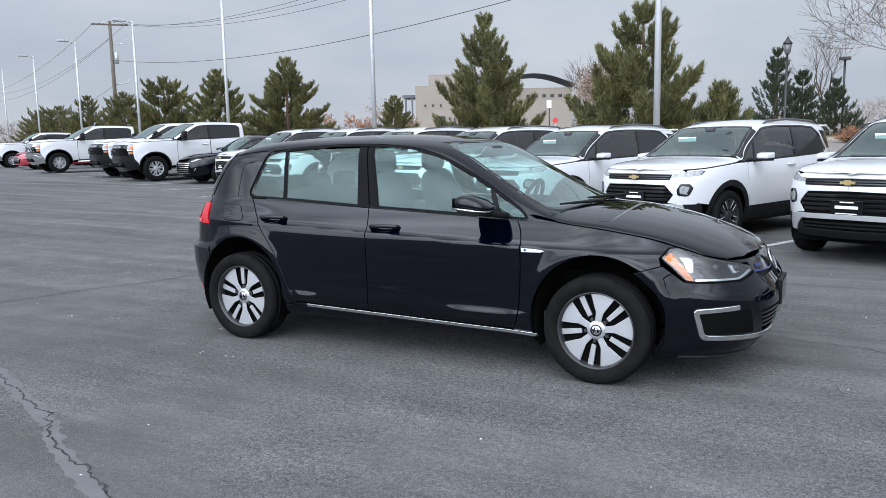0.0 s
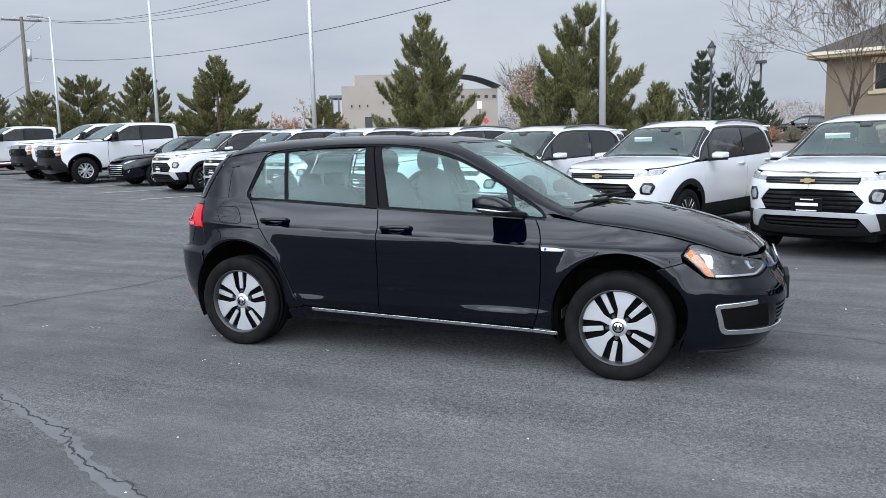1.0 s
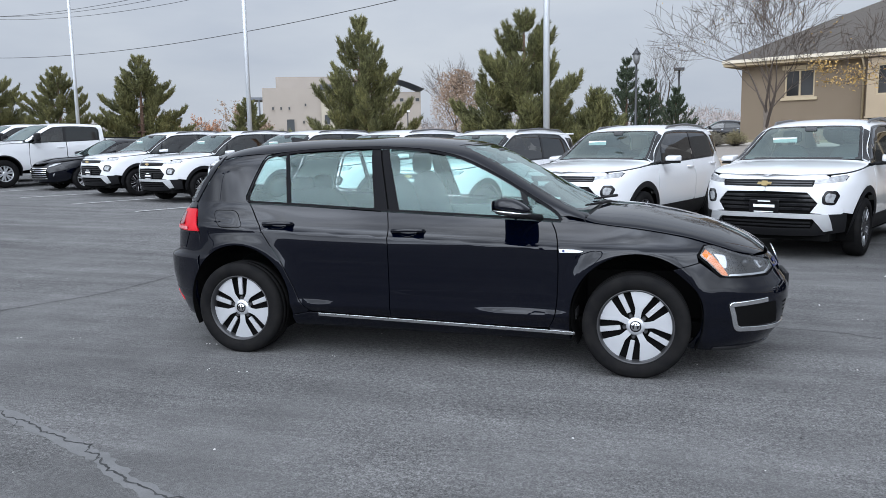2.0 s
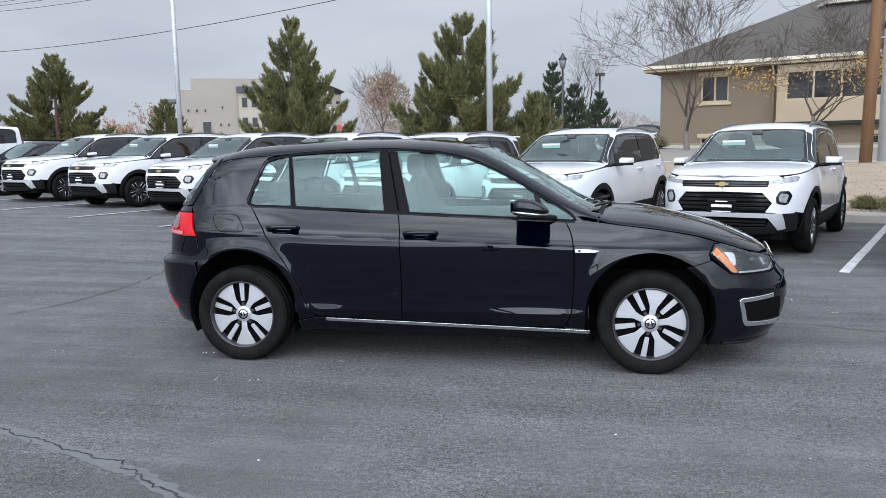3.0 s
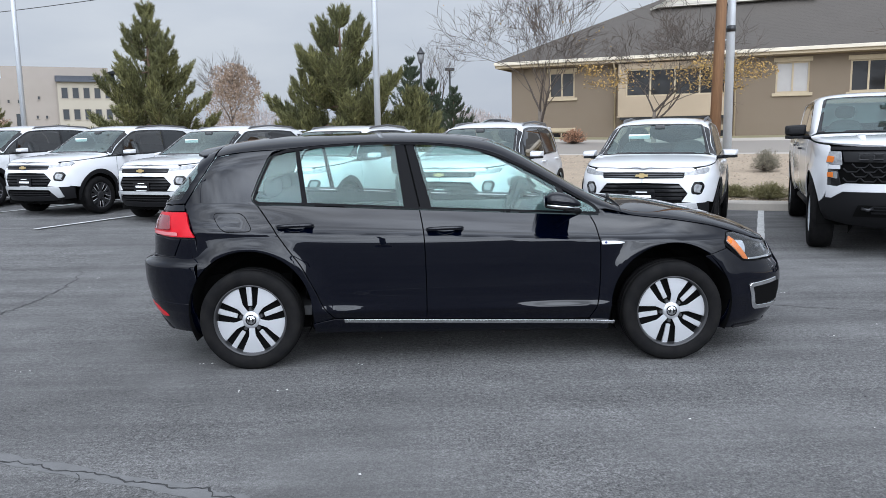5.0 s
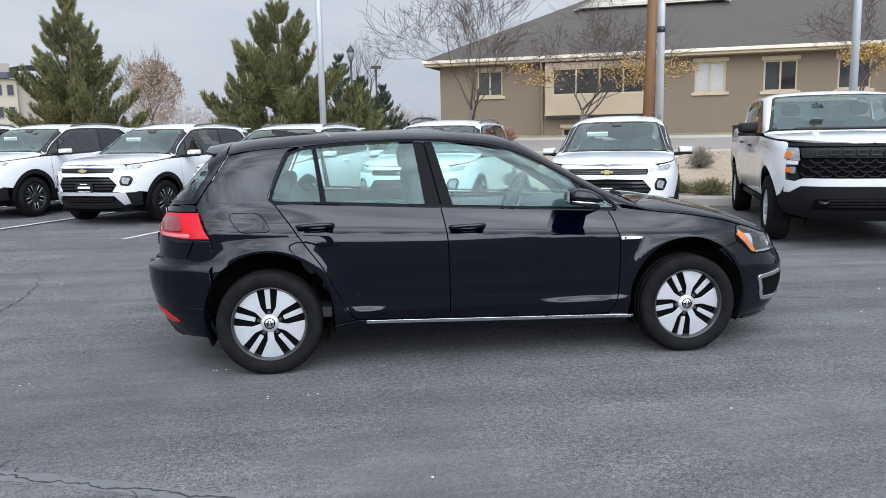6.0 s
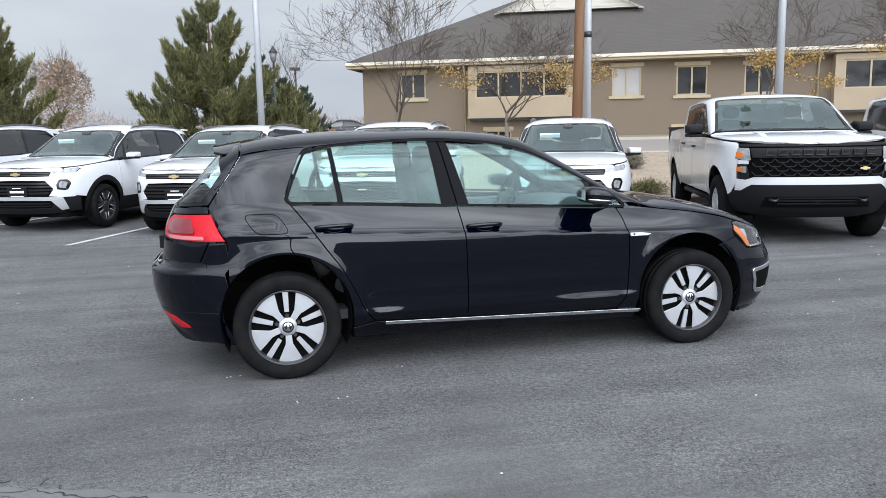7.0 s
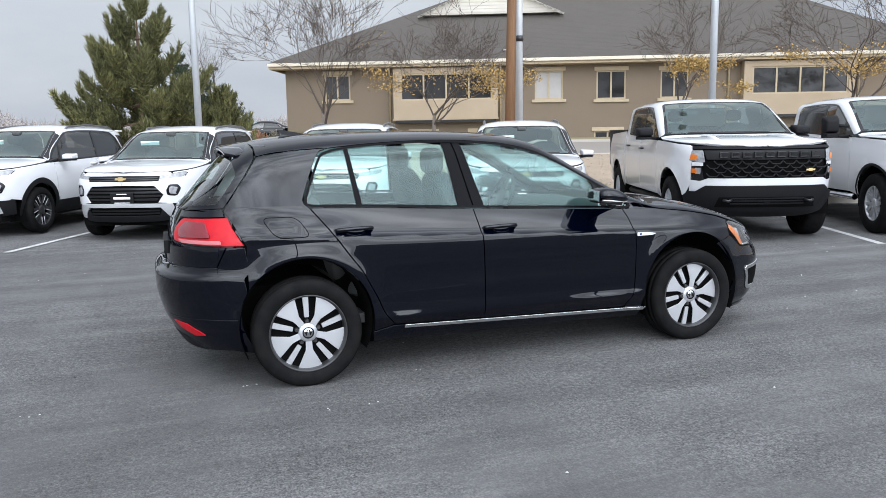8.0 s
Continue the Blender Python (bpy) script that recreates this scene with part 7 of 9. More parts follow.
def small_suv():
    """The compact white crossover, built at the origin, nose along +x."""
    B = TB
    root = empty("compact_suv", Matrix(), "white compact SUV with black lower cladding and grille", "car", group="parked white SUVs")
    side, wrap, cap = B.side(-1), B.wrap(-1), B.cap()
    P = PAINT_WHITE
    bl = lambda x: float(B.belt(x))
    so, sy, M, R0 = B.s_of, B.s_y, B.smax, B.smin
    ry = lambda y, z: B.s_y(y, z, False)
    top_line = [(0.955, 1.075), (0.78, 1.20), (0.55, 1.345), (0.30, 1.475), (0.12, 1.525), (-0.3, 1.548), (-0.9, 1.545), (-1.25, 1.525)]
    dlo = [(x, bl(x) + 0.004) for x in np.linspace(-1.42, 0.92, 10)] + spline(top_line, 4) + [(-1.42, 1.42), (-1.55, 1.20)]
    glaze(root, B, dlo, ((line_x((-0.62, 1.5), (-0.56, 1.1)), line_x((-0.56, 1.5), (-0.50, 1.1))), (line_x((0.50, 1.4), (0.62, 1.07)), line_x((0.54, 1.4), (0.66, 1.07)))), (TINTED, GLASS_DARK, GLASS_DARK))
    s = Skin()
    s.patch(fillet([(-1.60, 1.19), (-1.50, 1.40), (-1.45, 1.475), (-1.72, 1.455), (-1.86, 1.22)], 0.03), side, lift=0.003, rim=0.006, step=0.12)
    s.link("quarter_window", TINTED, root, both=True)
    # painted sides
    af = arc_pts(1.32, 0.37, 0.455, 172, 20)
    ar = arc_pts(-1.32, 0.37, 0.455, 160, 8)
    doorf = [(0.80, 0.44), (0.86, 0.62), (0.87, 0.90), (0.83, bl(0.83) - 0.003)] + [(x, bl(x) - 0.002) for x in np.linspace(0.7, -0.47, 6)] + [(-0.47, 0.75), (-0.46, 0.50), (-0.40, 0.46)]
    panel("front_door", doorf, side, P, root, both=True, step=0.1, stepb=0.06)
    doorr = [(-0.47, 0.46), (-0.48, 0.75), (-0.48, bl(-0.5) - 0.002)] + [(x, bl(x) - 0.002) for x in np.linspace(-0.6, -1.40, 6)] + [(-1.36, 0.93), (-1.18, 0.83), (-0.95, 0.66), (-0.86, 0.50), (-0.80, 0.46)]
    panel("rear_door", doorr, side, P, root, both=True, step=0.1, stepb=0.06)
    quarter = [(-0.86, 0.46), (-0.95, 0.66), (-1.18, 0.83), (-1.36, 0.93), (-1.41, bl(-1.41) - 0.002), (-1.56, 1.19), (-1.43, 1.425), (-1.26, 1.535), (-1.55, 1.535), (-1.83, 1.50), (-1.97, 1.30), (-2.03, 1.14), (-2.0, 1.0), (-1.95, 0.85), (-1.85, 0.62)] + ar[1:]
    panel("rear_quarter_panel", quarter, side, P, root, both=True, step=0.1, stepb=0.06)
    fend = [(0.84, bl(0.84) - 0.003), (0.88, 0.90), (0.87, 0.62), (0.82, 0.46)] + [p for p in af] + [(so(1.90, 0.55), 0.55), (so(1.90, 0.80), 0.80), (so(1.86, 0.90), 0.90), (1.80, bl(1.80) - 0.003)] + [(x, bl(x) - 0.003) for x in (1.6, 1.4, 1.2, 1.0)]
    panel("front_fender", fend, wrap, P, root, both=True, step=0.1, stepb=0.06)
    # cladding
    s = Skin()
    s.patch([(-0.87, 0.23), (-0.87, 0.475), (-0.45, 0.470), (0.82, 0.455), (0.87, 0.455), (0.87, 0.23)], side, lift=0.006, rim=0.02, step=0.12)
    s.link("sill_cladding", MATTBLACK, root, both=True)
    for cx in (-1.32, 1.32):
        s = Skin()
        o = arc_pts(cx, 0.37, 0.462, 190, -10, 28)
        i = arc_pts(cx, 0.37, 0.385, 190, -10, 28)
        for k in range(len(o) - 1):
            s.patch([o[k], o[k + 1], i[k + 1], i[k]], wrap if cx > 0 else side, lift=0.012, rim=0.0, step=0.2)
        s.link("arch_cladding", MATTBLACK, root, both=True)
        for sg in (-1, 1):
            bm = lathe([(0.39, 0.02), (0.39, 0.30), (0.30, 0.36)], 28)
            bmesh.ops.delete(bm, geom=[f for f in bm.faces if f.calc_center_median().z < -0.15], context="FACES")
            bm.transform(Matrix.Translation((cx, sg * 0.87, 0.37)) @ Matrix.Rotation(0 if sg < 0 else math.pi, 4, "Z"))
            part("arch_liner", bm, LINER, root)
            spoke_wheel(root, cx, sg * 0.79, 0.345, 0.345, 0.235, 0.215, ALLOY_DARK, 5, True, bright=None)
            w = [o2 for o2 in root.children if o2.name.startswith("wheel")][-1]
            for k in range(5):
                a = 2 * math.pi * k / 5 + 0.3 + 0.63
                bm = bmesh.new()
                for da in (-0.17, 0.17):
                    p0, p1 = (0.11 * math.cos(a + da * 1.6), -0.083, 0.11 * math.sin(a + da * 1.6)), (0.225 * math.cos(a + da), -0.085, 0.225 * math.sin(a + da))
                    tube(bm, [p0, p1], 0.007, 4)
                part("bright_edge", bm, SILVER, w)
    # roof, rails, screen, bonnet
    near = [(x, -B.k_of(x, z + 0.006)) for x, z in [(-1.26, 1.531)] + spline(top_line, 4)[::-1]]
    screen = [(0.955, -0.90), (0.75, -0.885), (0.50, -0.87), (0.33, -0.86), (0.27, -0.82), (0.31, -0.5), (0.325, 0.0)]
    half = [(-1.90, 0.0), (-1.90, -0.5), (-1.86, -0.86), (-1.83, -B.k_of(-1.83, 1.502)), (-1.55, -B.k_of(-1.55, 1.537))] + near + [(1.0, -0.995), (0.99, -0.95)] + screen
    panel("roof", half + [(x, -k) for x, k in half[::-1][1:-1]], cap, P, root, gap=0.0, step=0.12, stepb=0.08)
    sc = [(1.03, 0.0), (1.02, -0.5), (0.97, -0.89)] + [(x, k + 0.004) for x, k in screen[1:-1]] + [(0.322, 0.0)]
    scr = sc + [(x, -k) for x, k in sc[::-1][1:-1]]
    s = Skin()
    s.patch(scr, cap, lift=-0.004, rim=0, step=0.12)
    s.link("windscreen", GLASS_SCREEN, root)
    s = Skin()
    s.band(shrink(scr, 0.0), shrink(scr, 0.045), cap, lift=-0.001)
    s.link("windscreen_seal", GLOSSBLACK, root)
    # dark windscreen pillars
    pil = [(0.955, -0.905), (0.75, -0.89), (0.50, -0.875), (0.345, -0.865)] + [(x, -B.k_of(x, z + 0.012)) for x, z in spline(top_line, 4) if 0.345 < x < 0.93][::-1] + [(0.965, -0.985)]
    s = Skin()
    s.patch(pil, cap, lift=0.004, rim=0.004, step=0.08, stepb=0.03)
    s.link("windscreen_pillar", GLOSSBLACK, root, both=True)
    s = Skin()
    s.patch([(0.98, -0.93), (1.07, -0.93), (1.085, 0.0), (1.07, 0.93), (0.98, 0.93), (1.02, 0.0)], cap, lift=-0.01, rim=0, step=0.12)
    s.link("cowl", MATTBLACK, root)
    hd = [(1.06, 0.0), (1.05, -0.5), (1.02, -0.99), (1.4, -0.998), (1.8, -0.998), (1.98, -0.99), (2.09, -0.9), (2.125, -0.5), (2.135, 0.0)]
    panel("bonnet", hd + [(x, -k) for x, k in hd[::-1][1:-1]], cap, P, root, gap=0.0, step=0.05, stepb=0.06, rim=0.02)
    for sg in (-1, 1):
        bm = bmesh.new()
        tube(bm, [(0.06, sg * 0.585, 1.545), (-0.06, sg * 0.59, 1.605), (-0.7, sg * 0.59, 1.642), (-1.4, sg * 0.585, 1.612), (-1.58, sg * 0.58, 1.555)], [0.014, 0.019, 0.019, 0.019, 0.014], 6)
        part("roof_rail", bm, material("satin_rail", (0.13, 0.13, 0.135), rough=0.35, metal=0.6), root)
    # nose: painted band, grilles, lamps
    bump = [(so(1.90, 0.55), 0.545), (so(2.02, 0.50), 0.50), (sy(0.60, 0.56), 0.545), (sy(0.50, 0.555), 0.555), (sy(0.57, 0.66), 0.66), (sy(0.46, 0.785), 0.785), (M, 0.795), (M, 0.845), (sy(0.51, 0.85), 0.848), (sy(0.522, 0.88), 0.882), (sy(0.62, 0.885), 0.886), (so(1.88, 0.90), 0.902), (so(1.84, 0.93), 0.925), (so(1.89, 0.80), 0.80)]
    panel("front_bumper", bump, wrap, P, root, both=True, gap=0.001, step=0.08)
    edge = [cap(np.array([x]), np.array([k]))[0] for x, k in ((2.135, 0.0), (2.134, -0.25), (2.125, -0.5), (2.11, -0.72), (2.09, -0.9), (2.05, -0.96), (1.98, -0.99))]
    lip = [(so(1.97, 0.935), 0.935), (sy(0.7, 0.925), 0.928), (sy(0.5, 0.9), 0.925), (M, 0.932)] + [(M if abs(float(e[1])) < 0.01 else sy(abs(float(e[1])), float(e[2])), float(e[2]) - 0.006) for e in edge]
    panel("bonnet_lip", lip, wrap, P, root, both=True, gap=0.0, step=0.1)
    s = Skin()
    slam = [(so(x, bl(x) - 0.004), bl(x) - 0.001) for x in (0.95, 1.2, 1.5, 1.8, 1.95)]
    s.patch(slam + [(a, b - 0.03) for a, b in slam[::-1]], wrap, lift=-0.004, rim=0, step=0.1)
    s.link("slam_panel", P, root, both=True)
    s = Skin()
    s.patch([(so(1.80, 0.42), 0.30), (M, 0.30), (M, 0.93), (sy(0.5, 0.92), 0.93), (so(1.9, 0.93), 0.92), (so(1.82, 0.6), 0.55)], wrap, lift=-0.02, rim=0, step=0.12)
    s.link("grille_backing", LINER, root, both=True)
    s = Skin()
    s.patch([(sy(0.515, 0.885), 0.852), (M, 0.85), (M, 0.925), (sy(0.515, 0.90), 0.922)], wrap, lift=-0.008, rim=0.01, step=0.12)
    s.link("upper_grille", MATTBLACK, root, both=True)
    for z in (0.872, 0.898):
        s = Skin()
        s.patch([(sy(0.50, z), z - 0.006), (M, z - 0.006), (M, z + 0.006), (sy(0.50, z), z + 0.006)], wrap, lift=-0.002, rim=0.01, step=0.12)
        s.link("grille_slat", GLOSSBLACK, root, both=True)
    for z in (0.600, 0.648, 0.700, 0.748):
        y = 0.50 if z > 0.73 or z < 0.61 else 0.56
        s = Skin()
        s.patch([(sy(y, z), z - 0.016), (M, z - 0.016), (M, z + 0.010), (sy(y, z), z + 0.010)], wrap, lift=-0.006, rim=0.02, step=0.12)
        s.link("lower_grille_slat", GLOSSBLACK, root, both=True)
    for mirror in (False, True):
        hp = new("headlamp")
        hp.parent = root

        def put(name, poly, lift, mat, rim=0.006):
            sk = Skin()
            sk.patch(poly, wrap, lift=lift, rim=rim, step=0.1)
            part_mesh(name, sk.mesh(name, mirror), mat, hp)
        put("daytime_lamp", [(sy(0.520, 0.885), 0.883), (sy(0.64, 0.888), 0.888), (so(1.89, 0.905), 0.903), (so(1.80, 0.945), 0.940), (so(1.79, 0.965), 0.972), (so(1.90, 0.957), 0.962), (so(2.0, 0.945), 0.945), (sy(0.66, 0.935), 0.934), (sy(0.520, 0.927), 0.927)], 0.003, LAMPGREY)
        put("lamp_bezel", fillet([(sy(0.605, 0.71), 0.725), (sy(0.615, 0.67), 0.655), (sy(0.69, 0.645), 0.640), (so(2.00, 0.66), 0.650), (so(1.955, 0.74), 0.745), (so(1.99, 0.79), 0.798), (sy(0.64, 0.79), 0.800)], 0.02), 0.004, GLOSSBLACK)
        put("lamp", fillet([(sy(0.635, 0.71), 0.74), (sy(0.64, 0.68), 0.675), (sy(0.72, 0.68), 0.665), (so(2.025, 0.69), 0.675), (so(1.995, 0.74), 0.755), (sy(0.66, 0.75), 0.775)], 0.02), 0.007, LAMPGREY)
    # lower nose: silver skid plate, dark corners
    s = Skin()
    s.patch([(so(1.79, 0.33), 0.33), (sy(0.5, 0.29), 0.29), (M, 0.28), (M, 0.36), (sy(0.50, 0.37), 0.37), (sy(0.56, 0.49), 0.49), (sy(0.66, 0.535), 0.535), (so(1.85, 0.535), 0.535)], wrap, lift=0.006, rim=0.02, step=0.1)
    s.link("lower_bumper", MATTBLACK, root, both=True)
    s = Skin()
    s.patch([(sy(0.62, 0.36), 0.345), (sy(0.69, 0.36), 0.36), (sy(0.66, 0.50), 0.535), (M, 0.545), (M, 0.495), (sy(0.52, 0.49), 0.49)], wrap, lift=0.018, rim=0.03, step=0.1)
    s.link("skid_plate", SKID, root, both=True)
    for z in (0.40, 0.44):
        s = Skin()
        s.patch([(sy(0.5, z), z - 0.008), (M, z - 0.008), (M, z + 0.008), (sy(0.5, z), z + 0.008)], wrap, lift=-0.004, rim=0.01, step=0.12)
        s.link("lower_slat", MATTBLACK, root, both=True)
    bowtie(root, 2.206, 0, 0.886, 0.080, GOLD)
    plate = new("dealer_plate")
    plate.parent = root
    part("panel", boxes(((2.195, -0.165, 0.535), (2.212, 0.165, 0.695)), bevel=0.004), GLOSSBLACK, plate)
    part("lettering_bar", boxes(((2.2125, -0.12, 0.608), (2.2150, 0.12, 0.640))), WHITELETTER, plate)
    part("lettering_bar", boxes(((2.2125, -0.07, 0.672), (2.2150, 0.07, 0.684))), WHITELETTER, plate)
    part("lettering_bar", boxes(((2.2125, -0.11, 0.552), (2.2150, 0.11, 0.562))), WHITELETTER, plate)
    # tail, seldom seen
    tail = [(so(-1.85, 0.6), 0.35), (R0, 0.35), (R0, 1.10), (ry(0.6, 1.1), 1.10), (so(-2.02, 1.12), 1.12), (so(-1.99, 1.0), 1.0), (so(-1.94, 0.85), 0.85)]
    panel("tailgate", tail, wrap, P, root, both=True, gap=0.001, step=0.12)
    s = Skin()
    s.patch([(so(-1.96, 1.0), 0.98), (so(-2.0, 1.1), 1.10), (ry(0.62, 1.1), 1.09), (ry(0.66, 1.0), 0.98)], wrap, lift=0.008, rim=0.01, step=0.12)
    s.link("tail_lamp", REDLENS, root, both=True)
    rg = [(-1.92, 0.0), (-1.91, -0.8), (-1.98, -0.93), (-2.12, -0.95), (-2.16, -0.6), (-2.165, 0.0)]
    s = Skin()
    s.patch(rg + [(x, -k) for x, k in rg[::-1][1:-1]], cap, rim=0, step=0.1)
    s.link("rear_window", TINTED, root)
    part("spoiler", boxes(((-2.03, -0.55, 1.530), (-1.86, 0.55, 1.560)), bevel=0.012), P, root)
    handle_pair(root, B, -0.30, 0.99, P)
    handle_pair(root, B, -1.24, 1.015, P)
    mirror_pair(root, 0.66, 0.985, 1.100, (0.080, 0.108, 0.052), P)
    part("underbody", boxes(((-2.0, -0.66, 0.22), (2.0, 0.66, 0.42)), ((-0.87, -0.80, 0.24), (0.87, 0.80, 0.42)), bevel=0.01), LINER, root)
    s = Skin()
    s.patch([(-1.9, 0.75), (-1.9, 1.12), (1.7, 0.98), (1.7, 0.85), (0.86, 0.82), (0.86, 0.4), (-0.86, 0.4), (-0.86, 0.75)], side, lift=-0.02, rim=0, step=0.15)
    s.link("inner_shell", LINER, root, both=True)
    part("dashboard", boxes(((0.55, -0.68, 0.85), (1.0, 0.68, 1.08)), bevel=0.06), CABIN, root)
    part("visor_camera", boxes(((0.36, -0.07, 1.47), (0.46, 0.07, 1.53)), bevel=0.02), CABIN, root)
    cabin(root, 0.02, -0.85, 0.55, 0.38, 1.6)
    part("windscreen_sticker", boxes(((0.60, -0.42, 1.335), (0.602, -0.12, 1.40))), WHITELETTER, root)
    return root


def park(ob, u, v, first, turn=0.0):
    """Sets a vehicle in the row, nose towards the lot."""
    m = Matrix.Translation(uv(u, v, ground_z(u, v))) @ Matrix.Rotation(radians(ROW - 90 + turn), 4, "Z")
    if first:
        ob.matrix_world = m
        return ob
    return copy_thing(ob, m)


suv = small_suv()
park(suv, 0.0, 2.20, True)
for u, v, turn in ((-2.80, 2.22, 0.4), (-5.58, 2.20, 0.0), (-8.15, 2.23, -0.5), (-10.85, 2.20, 0.3), (-13.75, 2.24, 0.0), (-16.65, 2.22, 0.4)):
    park(suv, u, v, False, turn)


PK = Body(
    width=[(0.35, 0.86), (0.48, 0.94), (0.62, 0.985), (0.85, 1.005), (1.05, 1.010), (1.20, 1.0), (1.30, 0.98), (1.45, 0.95)],
    nose=[(0.30, 2.55), (0.42, 2.72), (0.55, 2.80), (0.75, 2.84), (1.0, 2.85), (1.12, 2.83), (1.20, 2.78), (1.27, 2.66), (1.35, 2.5)],
    tail=[(0.3, -3.0), (0.6, -3.04), (1.6, -3.05)],
    belt=[(-3.1, 1.47), (-1.35, 1.47), (-1.20, 1.40), (-0.6, 1.36), (0.9, 1.31), (1.3, 1.295), (2.0, 1.27), (2.6, 1.235), (2.82, 1.19)],
    top=[(-3.1, 1.90), (-1.2, 1.895), (-0.6, 1.925), (0.0, 1.925), (0.35, 1.895), (0.52, 1.84), (1.25, 1.40), (1.36, 1.355), (1.8, 1.350), (2.3, 1.330), (2.65, 1.285), (2.80, 1.215)],
    s0=-2.6, s1=1.7, n=3.4,
    tumble=[(-3.2, 0.19), (0.5, 0.20), (1.1, 0.18), (1.35, 0.0), (3, 0.0)],
    q=[(-3.2, 16.0), (0.3, 16.0), (0.8, 12.0), (1.15, 7.0), (1.4, 4.5), (3, 4.0)],
    crease=None, flares=((-1.87, 0.42, 0.52, 0.02), (1.87, 0.42, 0.52, 0.02)), bow=0.004)


def pickup(style):
    """A white crew-cab pickup; style 'work' has a dark bumper and grille, 'heavy' a chrome or black one with big towing mirrors."""
    B = PK
    P = PAINT_WHITE
    heavy = style != "work"
    label = {"work": "white crew-cab pickup with black bumper and black grille", "heavy_chrome": "white heavy-duty pickup with chrome bumper", "heavy_black": "white heavy-duty pickup with black bumper and alloy wheels"}[style]
    root = empty("pickup_truck", Matrix(), label, "truck", group="parked white pickups")
    side, wrap, cap = B.side(-1), B.wrap(-1), B.cap()
    bl = lambda x: float(B.belt(x))
    so, sy, M = B.s_of, B.s_y, B.smax
    TRIM = {"work": MATTBLACK, "heavy_chrome": CHROME, "heavy_black": GLOSSBLACK}[style]
    top_line = [(1.16, 1.335), (0.95, 1.46), (0.70, 1.61), (0.45, 1.745), (0.28, 1.79), (-0.2, 1.815), (-0.85, 1.80), (-0.98, 1.785)]
    dlo = [(x, bl(x) + 0.004) for x in np.linspace(-1.02, 1.12, 10)] + spline(top_line, 4) + [(-1.06, 1.70)]
    glaze(root, B, dlo, ((line_x((-0.02, 1.8), (0.0, 1.33)), line_x((0.06, 1.8), (0.08, 1.33))), (line_x((0.78, 1.6), (0.82, 1.3)), line_x((0.81, 1.6), (0.85, 1.3)))), (TINTED, GLASS_DARK, GLASS_DARK))
    af, ar = arc_pts(1.87, 0.44, 0.50, 176, -8), arc_pts(-1.87, 0.44, 0.50, 188, 4)
    panel("front_door", [(0.02, 0.52), (0.02, bl(0.02) - 0.002)] + [(x, bl(x) - 0.002) for x in np.linspace(0.2, 1.1, 5)] + [(1.14, 1.1), (1.13, 0.7), (1.08, 0.52)], side, P, root, both=True, step=0.14, stepb=0.08)
    panel("rear_door", [(-0.95, 0.52), (-1.05, 0.8), (-1.06, bl(-1.05) - 0.002)] + [(x, bl(x) - 0.002) for x in np.linspace(-0.9, 0.0, 5)] + [(0.0, 0.52)], side, P, root, both=True, step=0.14, stepb=0.08)
    panel("cab_corner", [(-1.22, 0.52), (-1.22, 1.39), (-1.20, 1.80), (-1.0, 1.80), (-1.08, 1.70), (-1.07, 1.40), (-1.06, 0.8), (-0.97, 0.52)], side, P, root, both=True, step=0.14, stepb=0.08)
    panel("bed_side", [(-3.02, 0.60), (-3.02, 1.44), (-1.27, 1.46), (-1.27, 0.52), (-1.36, 0.50)] + ar[::-1] + [(-2.45, 0.50), (-2.9, 0.55)], side, P, root, both=True, step=0.14, stepb=0.08)
    s = Skin()
    slam = [(so(x, bl(x) - 0.004), bl(x) - 0.001) for x in (1.12, 1.4, 1.7, 2.0, 2.3, 2.45)]
    s.patch(slam + [(a, b - 0.035) for a, b in slam[::-1]], wrap, lift=-0.004, rim=0, step=0.12)
    s.link("slam_panel", P, root, both=True)
    panel("front_fender", [(1.09, 0.52), (1.14, 0.7), (1.15, 1.1), (1.12, bl(1.12) - 0.003)] + [(x, bl(x) - 0.003) for x in (1.3, 1.6, 2.0, 2.3)] + [(so(2.50, 1.22), 1.235), (so(2.55, 1.0), 1.0), (so(2.52, 0.74), 0.74), (so(2.42, 0.62), 0.62)] + af[::-1], wrap, P, root, both=True, step=0.14, stepb=0.08)
    near = [(x, -B.k_of(x, z + 0.006)) for x, z in [(-1.0, 1.79)] + spline(top_line, 4)[::-1]]
    screen = [(1.20, -0.93), (0.9, -0.91), (0.6, -0.895), (0.46, -0.88), (0.42, -0.84), (0.46, -0.5), (0.475, 0.0)]
    half = [(-1.21, 0.0), (-1.21, -0.7), (-1.20, -B.k_of(-1.2, 1.80))] + near + [(1.22, -0.995), (1.22, -0.96)] + screen
    panel("roof", half + [(x, -k) for x, k in half[::-1][1:-1]], cap, P, root, gap=0.0, step=0.14, stepb=0.09)
    sc = [(1.27, 0.0), (1.26, -0.5), (1.215, -0.92)] + [(x, k + 0.004) for x, k in screen[1:-1]] + [(0.472, 0.0)]
    scr = sc + [(x, -k) for x, k in sc[::-1][1:-1]]
    s = Skin()
    s.patch(scr, cap, lift=-0.004, rim=0, step=0.14)
    s.link("windscreen", GLASS_SCREEN, root)
    s = Skin()
    s.band(shrink(scr, 0.0), shrink(scr, 0.04), cap, lift=-0.001)
    s.link("windscreen_seal", GLOSSBLACK, root)
    s = Skin()
    s.patch([(1.22, -0.95), (1.34, -0.95), (1.35, 0.0), (1.34, 0.95), (1.22, 0.95), (1.26, 0.0)], cap, lift=-0.012, rim=0, step=0.14)
    s.link("cowl", MATTBLACK, root)
